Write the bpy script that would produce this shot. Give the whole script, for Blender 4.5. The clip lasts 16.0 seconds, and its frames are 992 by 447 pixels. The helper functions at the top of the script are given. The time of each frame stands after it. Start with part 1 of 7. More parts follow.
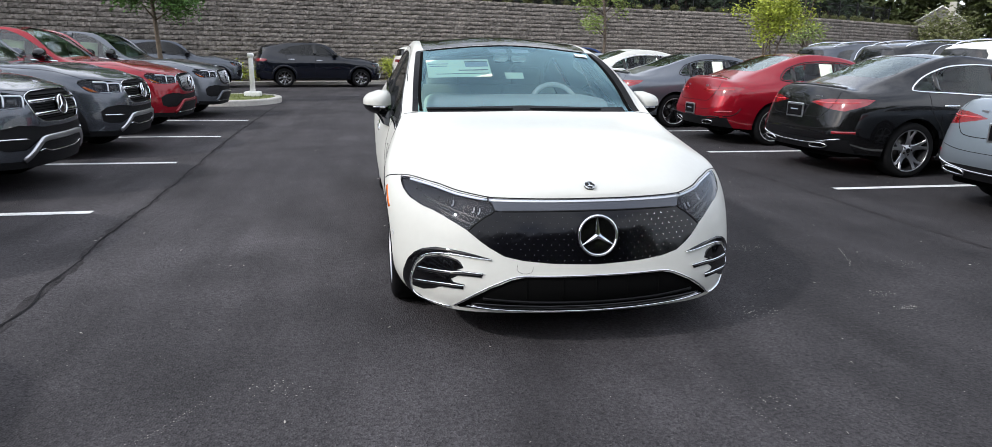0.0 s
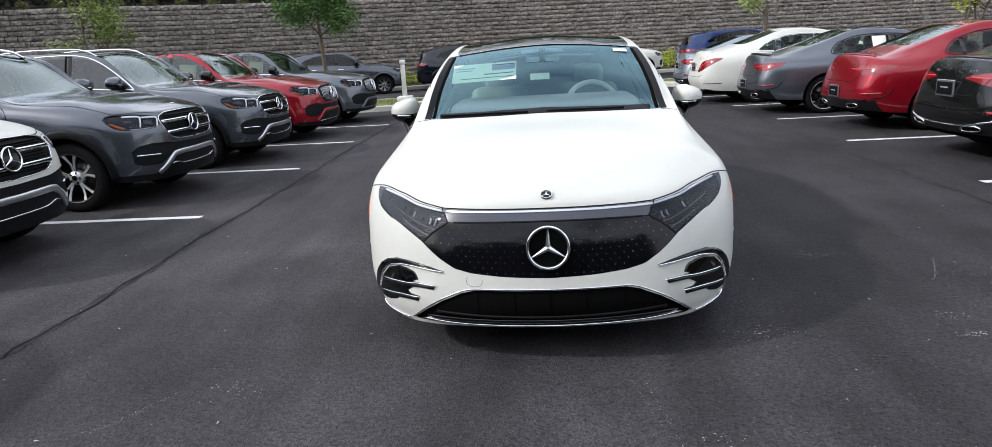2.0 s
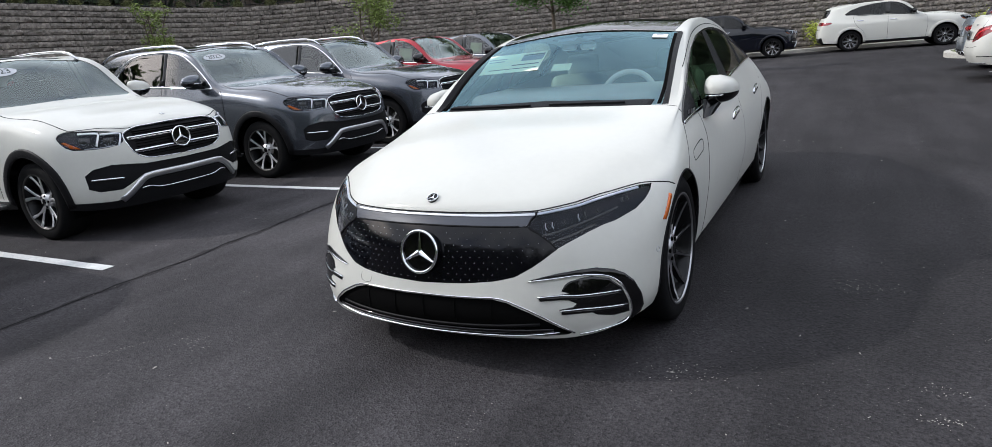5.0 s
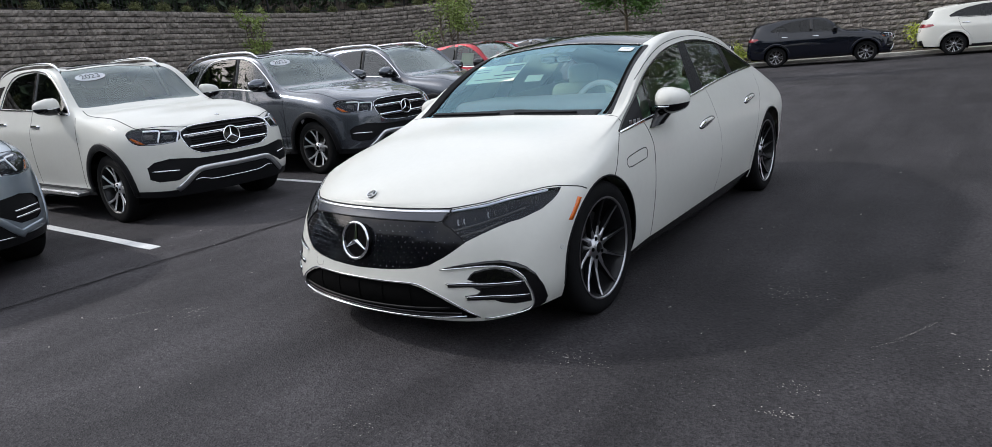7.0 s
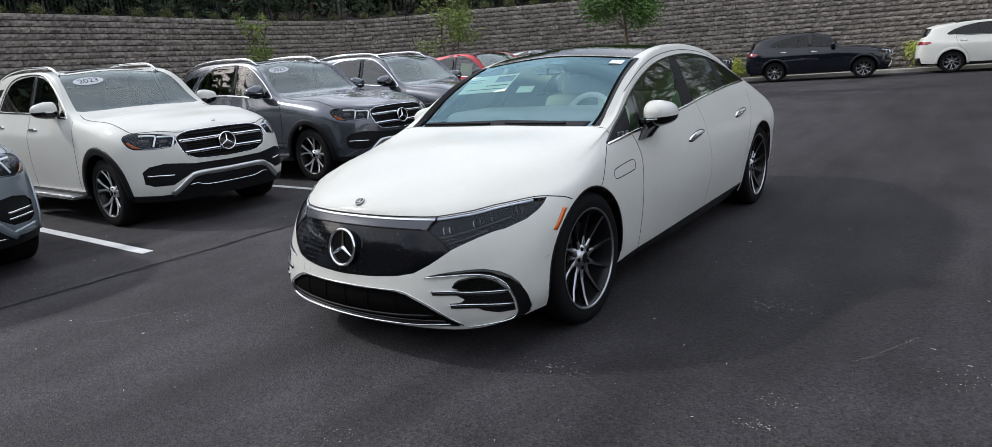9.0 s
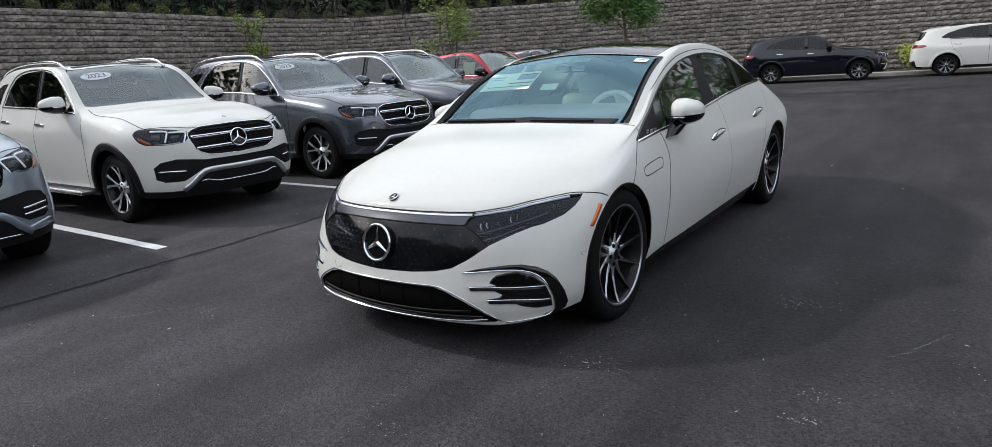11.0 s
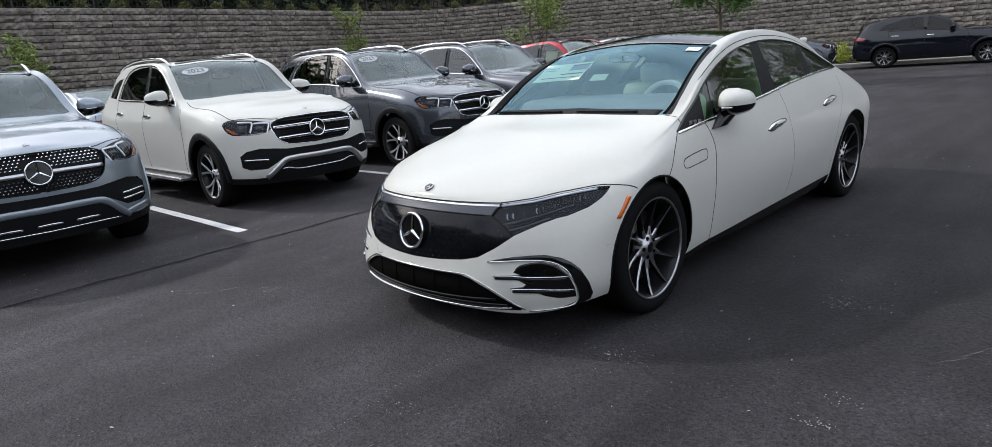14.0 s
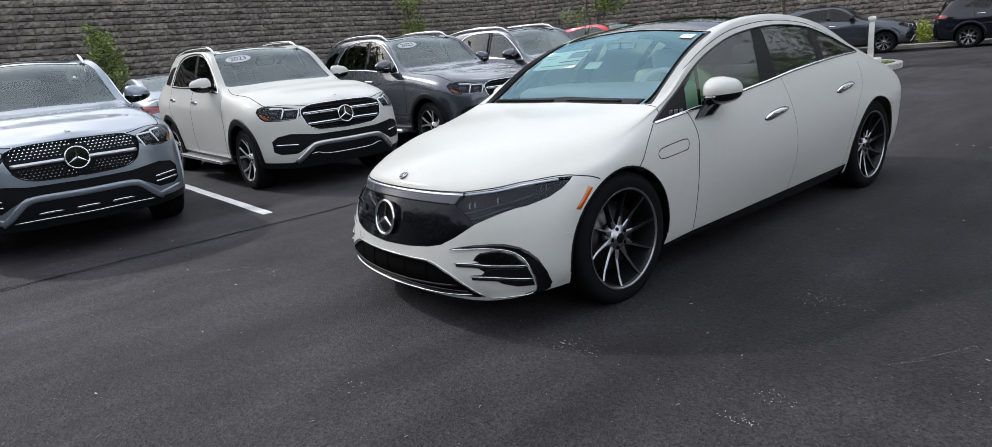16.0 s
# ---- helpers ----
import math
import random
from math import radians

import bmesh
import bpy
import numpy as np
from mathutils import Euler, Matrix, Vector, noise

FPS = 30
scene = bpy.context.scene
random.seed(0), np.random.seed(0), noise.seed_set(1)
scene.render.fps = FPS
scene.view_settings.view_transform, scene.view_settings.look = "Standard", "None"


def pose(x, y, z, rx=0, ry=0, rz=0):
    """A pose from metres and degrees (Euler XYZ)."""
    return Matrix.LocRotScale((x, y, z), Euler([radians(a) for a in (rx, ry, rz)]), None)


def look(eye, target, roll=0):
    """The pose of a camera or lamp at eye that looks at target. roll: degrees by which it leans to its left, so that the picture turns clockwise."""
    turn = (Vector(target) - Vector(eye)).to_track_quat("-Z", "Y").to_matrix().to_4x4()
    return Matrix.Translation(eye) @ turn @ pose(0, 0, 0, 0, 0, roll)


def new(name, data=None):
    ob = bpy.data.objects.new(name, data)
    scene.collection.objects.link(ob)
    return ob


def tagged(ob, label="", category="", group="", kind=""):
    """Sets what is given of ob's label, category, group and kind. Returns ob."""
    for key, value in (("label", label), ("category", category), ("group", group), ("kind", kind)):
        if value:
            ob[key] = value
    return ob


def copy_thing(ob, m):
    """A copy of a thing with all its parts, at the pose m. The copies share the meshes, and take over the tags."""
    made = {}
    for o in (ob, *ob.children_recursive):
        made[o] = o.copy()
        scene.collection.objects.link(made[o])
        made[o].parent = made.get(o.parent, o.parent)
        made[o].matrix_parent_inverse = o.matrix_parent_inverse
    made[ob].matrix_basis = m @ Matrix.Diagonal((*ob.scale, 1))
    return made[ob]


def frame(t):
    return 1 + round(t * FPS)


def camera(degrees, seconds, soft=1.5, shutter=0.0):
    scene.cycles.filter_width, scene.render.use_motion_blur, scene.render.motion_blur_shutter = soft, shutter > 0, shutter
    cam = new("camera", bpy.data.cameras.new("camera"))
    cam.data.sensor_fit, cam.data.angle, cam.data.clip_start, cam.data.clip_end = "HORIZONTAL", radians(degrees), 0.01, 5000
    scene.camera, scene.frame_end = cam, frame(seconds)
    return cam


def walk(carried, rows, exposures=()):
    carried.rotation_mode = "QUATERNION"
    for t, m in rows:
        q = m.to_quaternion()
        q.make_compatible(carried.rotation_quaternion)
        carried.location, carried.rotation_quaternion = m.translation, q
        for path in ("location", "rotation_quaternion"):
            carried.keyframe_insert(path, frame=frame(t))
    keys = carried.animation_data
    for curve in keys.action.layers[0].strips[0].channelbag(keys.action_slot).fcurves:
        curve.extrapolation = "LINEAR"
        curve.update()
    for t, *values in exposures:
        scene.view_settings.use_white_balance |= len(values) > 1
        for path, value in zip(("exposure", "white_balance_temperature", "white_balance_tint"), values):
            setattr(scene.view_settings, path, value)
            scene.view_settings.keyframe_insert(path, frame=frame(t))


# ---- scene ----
cam = camera(73.4, 16.0, soft=0.8)
PATH = [
    (0, (-1.038, -3.73, 1.382), (-0.667, -1.828, 0.889), 0.9),
    (0.5, (-0.805, -3.763, 1.404), (-0.622, -1.834, 0.908), -0.9),
    (1, (-0.549, -3.786, 1.416), (-0.439, -1.855, 0.909), -1.5),
    (1.5, (-0.28, -3.724, 1.428), (-0.249, -1.791, 0.916), -2.1),
    (2, (0.013, -3.699, 1.423), (-0.149, -1.77, 0.921), -3.3),
    (2.5, (0.301, -3.641, 1.433), (-0.095, -1.745, 0.932), -4.5),
    (3, (0.59, -3.512, 1.436), (0.126, -1.633, 0.934), -4.1),
    (3.5, (0.892, -3.488, 1.423), (0.278, -1.654, 0.915), -4.4),
    (4, (1.173, -3.431, 1.411), (0.464, -1.634, 0.891), -4.5),
    (4.5, (1.41, -3.27, 1.418), (0.585, -1.525, 0.895), -4.8),
    (7, (2.557, -3.059, 1.429), (1.383, -1.517, 0.935), -5.1),
    (7.5, (2.616, -3.056, 1.422), (1.44, -1.509, 0.947), -4.7),
    (8, (2.618, -3.039, 1.413), (1.442, -1.49, 0.945), -4.3),
    (8.5, (2.636, -3.023, 1.424), (1.462, -1.473, 0.958), -4.2),
    (9, (2.627, -3.038, 1.425), (1.452, -1.488, 0.96), -4.2),
    (9.5, (2.516, -3.097, 1.422), (1.344, -1.545, 0.958), -4.1),
    (12, (2.447, -3.184, 1.422), (1.3, -1.614, 0.953), -3.6),
    (12.5, (2.617, -3.149, 1.42), (1.384, -1.645, 0.952), -3.9),
    (13, (2.694, -3.12, 1.426), (1.407, -1.664, 0.953), -4.2),
    (13.5, (2.735, -3.113, 1.429), (1.415, -1.688, 0.953), -4.3),
    (14, (2.758, -3.013, 1.424), (1.387, -1.638, 0.944), -4.7),
    (14.5, (2.767, -2.854, 1.406), (1.367, -1.517, 0.907), -4.4),
    (15, (2.861, -2.779, 1.437), (1.392, -1.52, 0.931), -5.2),
    (15.5, (3.065, -2.726, 1.43), (1.57, -1.498, 0.926), -5.2),
    (16, (3.17, -2.67, 1.426), (1.667, -1.454, 0.914), -5.3),
]
walk(cam, [(t, look(eye, target, roll)) for t, eye, target, roll in PATH], exposures=[(0.0, 0.78, 5970, 11), (2.5, 0.73, 5970, 11), (4.5, 0.63, 5970, 11), (7.0, 0.55, 5970, 11), (16.0, 0.57, 5970, 11)])

# ---- sky and sun ----
SUN = Vector((-1.29, -0.43, 1.0)).normalized()
world = bpy.data.worlds.new("sky")
scene.world = world
world.use_nodes = True
wn = world.node_tree.nodes
wl = world.node_tree.links
sky = wn.new("ShaderNodeTexSky")
sky.sky_type = "NISHITA"
sky.sun_disc = False
sky.sun_elevation = math.asin(SUN.z)
sky.sun_rotation = math.atan2(SUN.x, SUN.y)
sky.air_density, sky.dust_density, sky.ozone_density = 1.0, 4.0, 1.0
# broken bright cloud over the blue
co = wn.new("ShaderNodeTexCoord")
puff = wn.new("ShaderNodeTexNoise")
puff.inputs["Scale"].default_value, puff.inputs["Detail"].default_value, puff.inputs["Roughness"].default_value = 2.2, 7.0, 0.6
wl.new(co.outputs["Generated"], puff.inputs["Vector"])
cover = wn.new("ShaderNodeMapRange")
cover.inputs["From Min"].default_value, cover.inputs["From Max"].default_value = 0.31, 0.56
wl.new(puff.outputs["Fac"], cover.inputs["Value"])
clouds = wn.new("ShaderNodeMix")
clouds.data_type = "RGBA"
clouds.inputs["B"].default_value = (7.6, 7.65, 7.75, 1)
wl.new(cover.outputs[0], clouds.inputs["Factor"])
wl.new(sky.outputs[0], clouds.inputs["A"])
wl.new(clouds.outputs["Result"], wn["Background"].inputs[0])
wn["Background"].inputs[1].default_value = 0.134
sun_data = bpy.data.lights.new("sun", "SUN")
sun_data.energy, sun_data.angle, sun_data.color = 1.55, radians(2.0), (1.0, 0.95, 0.87)
sun = new("sun", sun_data)
sun.matrix_world = look((-20, -8, 20), Vector((-20, -8, 20)) - SUN)

# ---- materials ----
def material(name, color, rough=0.5, metal=0.0, var=0.0, scale=8.0, bump=0.0, bump_scale=60.0, coat=0.0, spec=0.5, per_piece=0.0, flake=0.0):
    m = bpy.data.materials.new(name)
    m.use_nodes = True
    n, l = m.node_tree.nodes, m.node_tree.links
    b = n["Principled BSDF"]
    b.inputs["Base Color"].default_value = (*color, 1)
    b.inputs["Roughness"].default_value = rough
    b.inputs["Metallic"].default_value = metal
    b.inputs["Specular IOR Level"].default_value = spec
    b.inputs["Coat Weight"].default_value = coat
    b.inputs["Coat Roughness"].default_value = 0.03
    co = n.new("ShaderNodeTexCoord").outputs["Object"]
    out = None
    if var > 0:
        big, fine = n.new("ShaderNodeTexNoise"), n.new("ShaderNodeTexNoise")
        big.inputs["Scale"].default_value, fine.inputs["Scale"].default_value = scale, scale * 9
        big.inputs["Detail"].default_value, fine.inputs["Detail"].default_value = 5, 4
        l.new(co, big.inputs["Vector"]), l.new(co, fine.inputs["Vector"])
        mix = n.new("ShaderNodeMath")
        mix.operation = "ADD"
        l.new(big.outputs["Fac"], mix.inputs[0]), l.new(fine.outputs["Fac"], mix.inputs[1])
        r = n.new("ShaderNodeMapRange")
        r.inputs["From Min"].default_value, r.inputs["From Max"].default_value = 0.7, 1.3
        r.inputs["To Min"].default_value, r.inputs["To Max"].default_value = 1 - var, 1 + var
        l.new(mix.outputs[0], r.inputs["Value"])
        out = r.outputs[0]
    if per_piece > 0:
        info = n.new("ShaderNodeObjectInfo").outputs["Random"]
        geo = n.new("ShaderNodeNewGeometry").outputs["Random Per Island"]
        add = n.new("ShaderNodeMath")
        add.operation = "ADD"
        l.new(info, add.inputs[0]), l.new(geo, add.inputs[1])
        fr = n.new("ShaderNodeMath")
        fr.operation = "FRACT"
        l.new(add.outputs[0], fr.inputs[0])
        r2 = n.new("ShaderNodeMapRange")
        r2.inputs["To Min"].default_value, r2.inputs["To Max"].default_value = 1 - per_piece, 1 + per_piece
        l.new(fr.outputs[0], r2.inputs["Value"])
        if out is None:
            out = r2.outputs[0]
        else:
            mu = n.new("ShaderNodeMath")
            mu.operation = "MULTIPLY"
            l.new(out, mu.inputs[0]), l.new(r2.outputs[0], mu.inputs[1])
            out = mu.outputs[0]
    if out is not None:
        hs = n.new("ShaderNodeHueSaturation")
        hs.inputs["Color"].default_value = (*color, 1)
        l.new(out, hs.inputs["Value"])
        l.new(hs.outputs[0], b.inputs["Base Color"])
    if bump > 0:
        t = n.new("ShaderNodeTexNoise")
        t.inputs["Scale"].default_value, t.inputs["Detail"].default_value = bump_scale, 6
        l.new(co, t.inputs["Vector"])
        bp = n.new("ShaderNodeBump")
        bp.inputs["Strength"].default_value, bp.inputs["Distance"].default_value = bump, 0.01
        l.new(t.outputs["Fac"], bp.inputs["Height"])
        l.new(bp.outputs[0], b.inputs["Normal"])
    return m


def sheet_glass(name, tint, gloss=(1.0, 1.0, 1.0), ior=1.5, rough=0.02):
    m = bpy.data.materials.new(name)
    m.use_nodes = True
    n, l = m.node_tree.nodes, m.node_tree.links
    n.remove(n["Principled BSDF"])
    tr, gl, fr, mx = n.new("ShaderNodeBsdfTransparent"), n.new("ShaderNodeBsdfGlossy"), n.new("ShaderNodeFresnel"), n.new("ShaderNodeMixShader")
    tr.inputs["Color"].default_value = (*tint, 1)
    gl.inputs["Color"].default_value = (*gloss, 1)
    gl.inputs["Roughness"].default_value = rough
    fr.inputs["IOR"].default_value = ior
    l.new(fr.outputs[0], mx.inputs[0]), l.new(tr.outputs[0], mx.inputs[1]), l.new(gl.outputs[0], mx.inputs[2])
    l.new(mx.outputs[0], n["Material Output"].inputs["Surface"])
    return m


def asphalt_material():
    """Dark sealed asphalt: broad tone patches, long scuffs along the aisle, single stones and pores."""
    m = bpy.data.materials.new("asphalt")
    m.use_nodes = True
    n, l = m.node_tree.nodes, m.node_tree.links
    b = n["Principled BSDF"]
    co = n.new("ShaderNodeTexCoord").outputs["Object"]

    def tex(scale, detail=4.0, kind="ShaderNodeTexNoise", stretch=None):
        t = n.new(kind)
        t.inputs["Scale"].default_value = scale
        if kind == "ShaderNodeTexNoise":
            t.inputs["Detail"].default_value = detail
        way = co
        if stretch:
            mp = n.new("ShaderNodeMapping")
            mp.inputs["Scale"].default_value = stretch
            l.new(co, mp.inputs["Vector"])
            way = mp.outputs[0]
        l.new(way, t.inputs["Vector"])
        return t

    def ranged(value, lo, hi, a, z):
        q = n.new("ShaderNodeMapRange")
        for key, x in zip(("From Min", "From Max", "To Min", "To Max"), (lo, hi, a, z)):
            q.inputs[key].default_value = x
        l.new(value, q.inputs["Value"])
        return q.outputs[0]

    def times(a, z):
        q = n.new("ShaderNodeMath")
        q.operation = "MULTIPLY"
        l.new(a, q.inputs[0]), l.new(z, q.inputs[1])
        return q.outputs[0]

    patches, stains = tex(0.35, 6), tex(1.3, 8)
    scuffs = tex(1.0, 6, stretch=(3.2, .45, 1))
    grit, pores, stones = tex(260, 2), tex(62, 2), tex(105, 0, "ShaderNodeTexVoronoi")
    ramp = n.new("ShaderNodeValToRGB")
    ramp.color_ramp.elements[0].position, ramp.color_ramp.elements[1].position = 0.3, 0.75
    ramp.color_ramp.elements[0].color, ramp.color_ramp.elements[1].color = (0.0255, 0.0237, 0.0252, 1), (0.0465, 0.0434, 0.0457, 1)
    l.new(patches.outputs["Fac"], ramp.inputs["Fac"])
    tone = times(ranged(stains.outputs["Fac"], .3, .7, .72, 1.32), ranged(scuffs.outputs["Fac"], .3, .7, .80, 1.22))
    pick = n.new("ShaderNodeSeparateColor")
    l.new(stones.outputs["Color"], pick.inputs[0])
    tone = times(tone, ranged(pick.outputs[0], 0, 1, .64, 1.36))
    tone = times(tone, ranged(grit.outputs["Fac"], .35, .65, .82, 1.18))
    # lighter to the west, darker to the east, with a ragged edge along the aisle
    apart, sway = n.new("ShaderNodeSeparateXYZ"), n.new("ShaderNodeMath")
    sway.operation, sway.inputs[1].default_value = "MULTIPLY_ADD", 2.4
    l.new(co, apart.inputs[0]), l.new(stains.outputs["Fac"], sway.inputs[0]), l.new(apart.outputs["X"], sway.inputs[2])
    tone = times(tone, ranged(sway.outputs[0], .3, 2.6, 1.31, .88))
    tone = times(tone, ranged(pores.outputs["Fac"], .34, .47, .6, 1.02))
    hs = n.new("ShaderNodeHueSaturation")
    l.new(ramp.outputs[0], hs.inputs["Color"]), l.new(tone, hs.inputs["Value"])
    cells = tex(70, 0, "ShaderNodeTexVoronoi")
    chip = n.new("ShaderNodeSeparateColor")
    l.new(cells.outputs["Color"], chip.inputs[0])
    few, small = n.new("ShaderNodeMath"), n.new("ShaderNodeMath")
    few.operation, small.operation = "GREATER_THAN", "LESS_THAN"
    few.inputs[1].default_value, small.inputs[1].default_value = 0.955, 0.22
    l.new(chip.outputs[0], few.inputs[0]), l.new(cells.outputs["Distance"], small.inputs[0])
    fleck = n.new("ShaderNodeMix")
    fleck.data_type = "RGBA"
    fleck.inputs["B"].default_value = (0.115, 0.11, 0.105, 1)
    l.new(times(few.outputs[0], small.outputs[0]), fleck.inputs["Factor"]), l.new(hs.outputs[0], fleck.inputs["A"])
    l.new(fleck.outputs["Result"], b.inputs["Base Color"])
    l.new(ranged(stains.outputs["Fac"], 0, 1, .70, .92), b.inputs["Roughness"])
    b.inputs["Specular IOR Level"].default_value = 0.16
    bp = n.new("ShaderNodeBump")
    bp.inputs["Strength"].default_value, bp.inputs["Distance"].default_value = 0.75, 0.006
    l.new(stones.outputs["Distance"], bp.inputs["Height"])
    l.new(bp.outputs[0], b.inputs["Normal"])
    return m


def paint(name, color, metal=0.0, rough=0.28):
    return material(name, color, rough, metal, var=0.02, scale=3.0, coat=1.0, spec=0.08)


M = dict(
    asphalt=asphalt_material(),
    line_paint=material("line_paint", (0.60, 0.60, 0.59), 0.75, var=0.2, scale=6, bump=0.2, bump_scale=200),
    smear=material("joint_smear", (0.034, 0.0315, 0.0325), 0.9, var=0.65, scale=6, bump=0.8, bump_scale=120, spec=0.15),
    seal=material("crack_sealer", (0.0125, 0.012, 0.013), 0.9, var=0.4, scale=5, bump=0.5, bump_scale=90, spec=0.1),
    concrete=material("kerb_concrete", (0.46, 0.44, 0.40), 0.85, var=0.2, scale=3, bump=0.4, bump_scale=70),
    block=material("split_stone", (0.205, 0.181, 0.157), 0.95, var=0.55, scale=9, bump=1.0, bump_scale=42, per_piece=0.24),
    joint=material("wall_joint", (0.085, 0.077, 0.07), 0.95, var=0.2),
    grass=material("grass", (0.14, 0.165, 0.04), 0.9, var=0.35, scale=4, per_piece=0.3),
    soil=material("mulch", (0.06, 0.045, 0.032), 0.95, var=0.35, scale=5, bump=0.8, bump_scale=30),
    bark=material("bark", (0.13, 0.10, 0.075), 0.9, var=0.3, scale=12, bump=0.7, bump_scale=50),
    leaf=material("leaf", (0.075, 0.155, 0.028), 0.55, var=0.1, per_piece=0.35),
    leaf_fresh=material("fresh_leaf", (0.31, 0.36, 0.035), 0.55, var=0.1, per_piece=0.3),
    leaf_pale=material("pale_leaf", (0.19, 0.25, 0.055), 0.6, var=0.1, per_piece=0.3),
    hedge=material("hedge_leaf", (0.115, 0.125, 0.042), 0.6, var=0.1, per_piece=0.4),
    # wood leaves in two colours: shade painted into the lower, sun into the spring-green crowns
    wood=material("shaded_forest_leaf", (0.03, 0.052, 0.02), 0.7, var=0.2, per_piece=0.5),
    sunlit_leaf=material("sunlit_spring_leaf", (0.15, 0.19, 0.06), 0.7, var=0.2, per_piece=0.4),
    far_leaf=material("far_leaf", (0.085, 0.105, 0.035), 0.7, var=0.2, per_piece=0.5),
    fence=material("fence_metal", (0.008, 0.008, 0.009), 0.5, var=0.1),
    white_post=material("white_post_paint", (0.78, 0.77, 0.74), 0.6, var=0.08, scale=4, bump=0.2),
    siding=material("pale_siding", (0.50, 0.47, 0.42), 0.8, var=0.08, scale=2),
    shingle=material("roof_shingle", (0.16, 0.15, 0.15), 0.9, var=0.2, scale=4),
    debris=material("pale_debris", (0.33, 0.31, 0.28), 0.9, per_piece=0.4),
    white=paint("white_paint", (0.568, 0.564, 0.520), 0.0, 0.6),
    grey=paint("grey_metallic", (0.076, 0.085, 0.102), 0.7, 0.27),
    grey_light=paint("light_grey_metallic", (0.115, 0.125, 0.145), 0.7, 0.28),
    silver=paint("silver_metallic", (0.265, 0.305, 0.345), 0.65, 0.34),
    red=paint("red_metallic", (0.25, 0.004, 0.013), 0.5, 0.38),
    black=paint("black_paint", (0.003, 0.003, 0.0035), 0.0, 0.4),
    navy=paint("navy_paint", (0.002, 0.003, 0.008), 0.0, 0.4),
    blue=paint("blue_metallic", (0.005, 0.022, 0.105), 0.4, 0.3),
    band=material("smoked_band", (.055, .06, .075), 0.22, spec=0.45),
    grille=material("grille_black", (0.003, 0.003, 0.0045), 0.08, spec=0.26),
    dark_side=sheet_glass("dark_side_glass", (0.12, 0.13, 0.135), ior=1.4),
    side=sheet_glass("estate_side_glass", (0.52, 0.60, 0.55), ior=1.78),
    gloss=material("gloss_black", (0.003, 0.003, 0.0035), 0.05, spec=0.5),
    trim=material("black_plastic", (0.008, 0.008, 0.009), 0.5, var=0.1, bump=0.15, bump_scale=400, spec=0.12),
    dark=material("dark_void", (0.004, 0.004, 0.004), 0.9, spec=0.03),
    seam=material("panel_gap", (0.012, 0.012, 0.013), 0.8, spec=0.1),
    chrome=material("chrome", (0.82, 0.83, 0.85), 0.09, 1.0, bump=0.01),
    satin=material("satin_metal", (0.60, 0.61, 0.63), 0.28, 1.0, var=0.04),
    tyre=material("tyre_rubber", (0.007, 0.007, 0.0075), 0.75, var=0.15, scale=20, bump=0.15, bump_scale=120, spec=0.1),
    rim=material("rim_machined", (0.62, 0.62, 0.63), 0.38, 0.75, var=0.05),
    rim_grey=material("rim_machined_dark", (0.46, 0.46, 0.475), 0.34, 1.0, var=0.06),
    lamp_pink=material("lamp_line", (0.5, 0.03, 0.035), 0.2, coat=1.0),
    rim_dark=material("rim_black", (0.009, 0.009, 0.010), 0.35, coat=0.15, spec=0.2),
    disc=material("brake_disc", (0.11, 0.105, 0.10), 0.4, 1.0, var=0.1),
    lamp_clear=sheet_glass("lamp_glass", (0.88, 0.90, 0.94), (0.9, 0.94, 1.0), ior=1.33, rough=0.02),
    lamp_body=material("lamp_bowl", (0.012, 0.012, 0.015), 0.5, 0.0, spec=0.2),
    lamp_red=material("tail_lamp", (0.20, 0.004, 0.009), 0.12, coat=1.0, var=0.15, scale=14),
    amber=material("amber_lens", (0.62, 0.13, 0.01), 0.25, coat=0.6),
    led=material("led_lens", (0.80, 0.82, 0.86), 0.3),
    glass=sheet_glass("window_glass", (0.52, 0.72, 0.55), ior=1.42),
    clear=sheet_glass("clear_side_glass", (0.80, 0.90, 0.84), ior=1.45),
    # faint glass tint; the blue of a reflected sky is put into the gloss colour
    screen=sheet_glass("windscreen_glass", (0.92, 0.98, 0.97), (0.55, 0.88, 1.0), 2.15),
    grey_screen=sheet_glass("grey_screen_glass", (0.72, 0.80, 0.78), (0.86, 0.96, 0.96), 1.95),
    privacy=sheet_glass("privacy_glass", (0.08, 0.088, 0.092), ior=1.72),
    cabin=material("cabin_cloth", (0.05, 0.05, 0.052), 0.85, var=0.1),
    cream=material("cream_leather", (0.26, 0.25, 0.225), 0.5, var=0.06, scale=5, bump=0.1),
    cabin_blue=material("pale_dash", (0.70, 0.72, 0.68), 0.6, var=0.05),
    paper=material("paper", (0.90, 0.95, 0.76), 0.8, var=0.03),
    paper_white=material("white_sticker", (0.80, 0.80, 0.80), 0.7),
    oval=material("grey_oval_sticker", (0.52, 0.54, 0.57), 0.6),
    ink=material("ink", (0.05, 0.06, 0.06), 0.8),
    ink_blue=material("sticker_blue_grey", (0.30, 0.34, 0.40), 0.7),
)
M["white"].node_tree.nodes["Principled BSDF"].inputs["Coat Roughness"].default_value = 0.11
M["white"].node_tree.nodes["Principled BSDF"].inputs["Coat Weight"].default_value = 0.5


# ---- building helpers ----
from mathutils.bvhtree import BVHTree
from mathutils.interpolate import poly_3d_calc


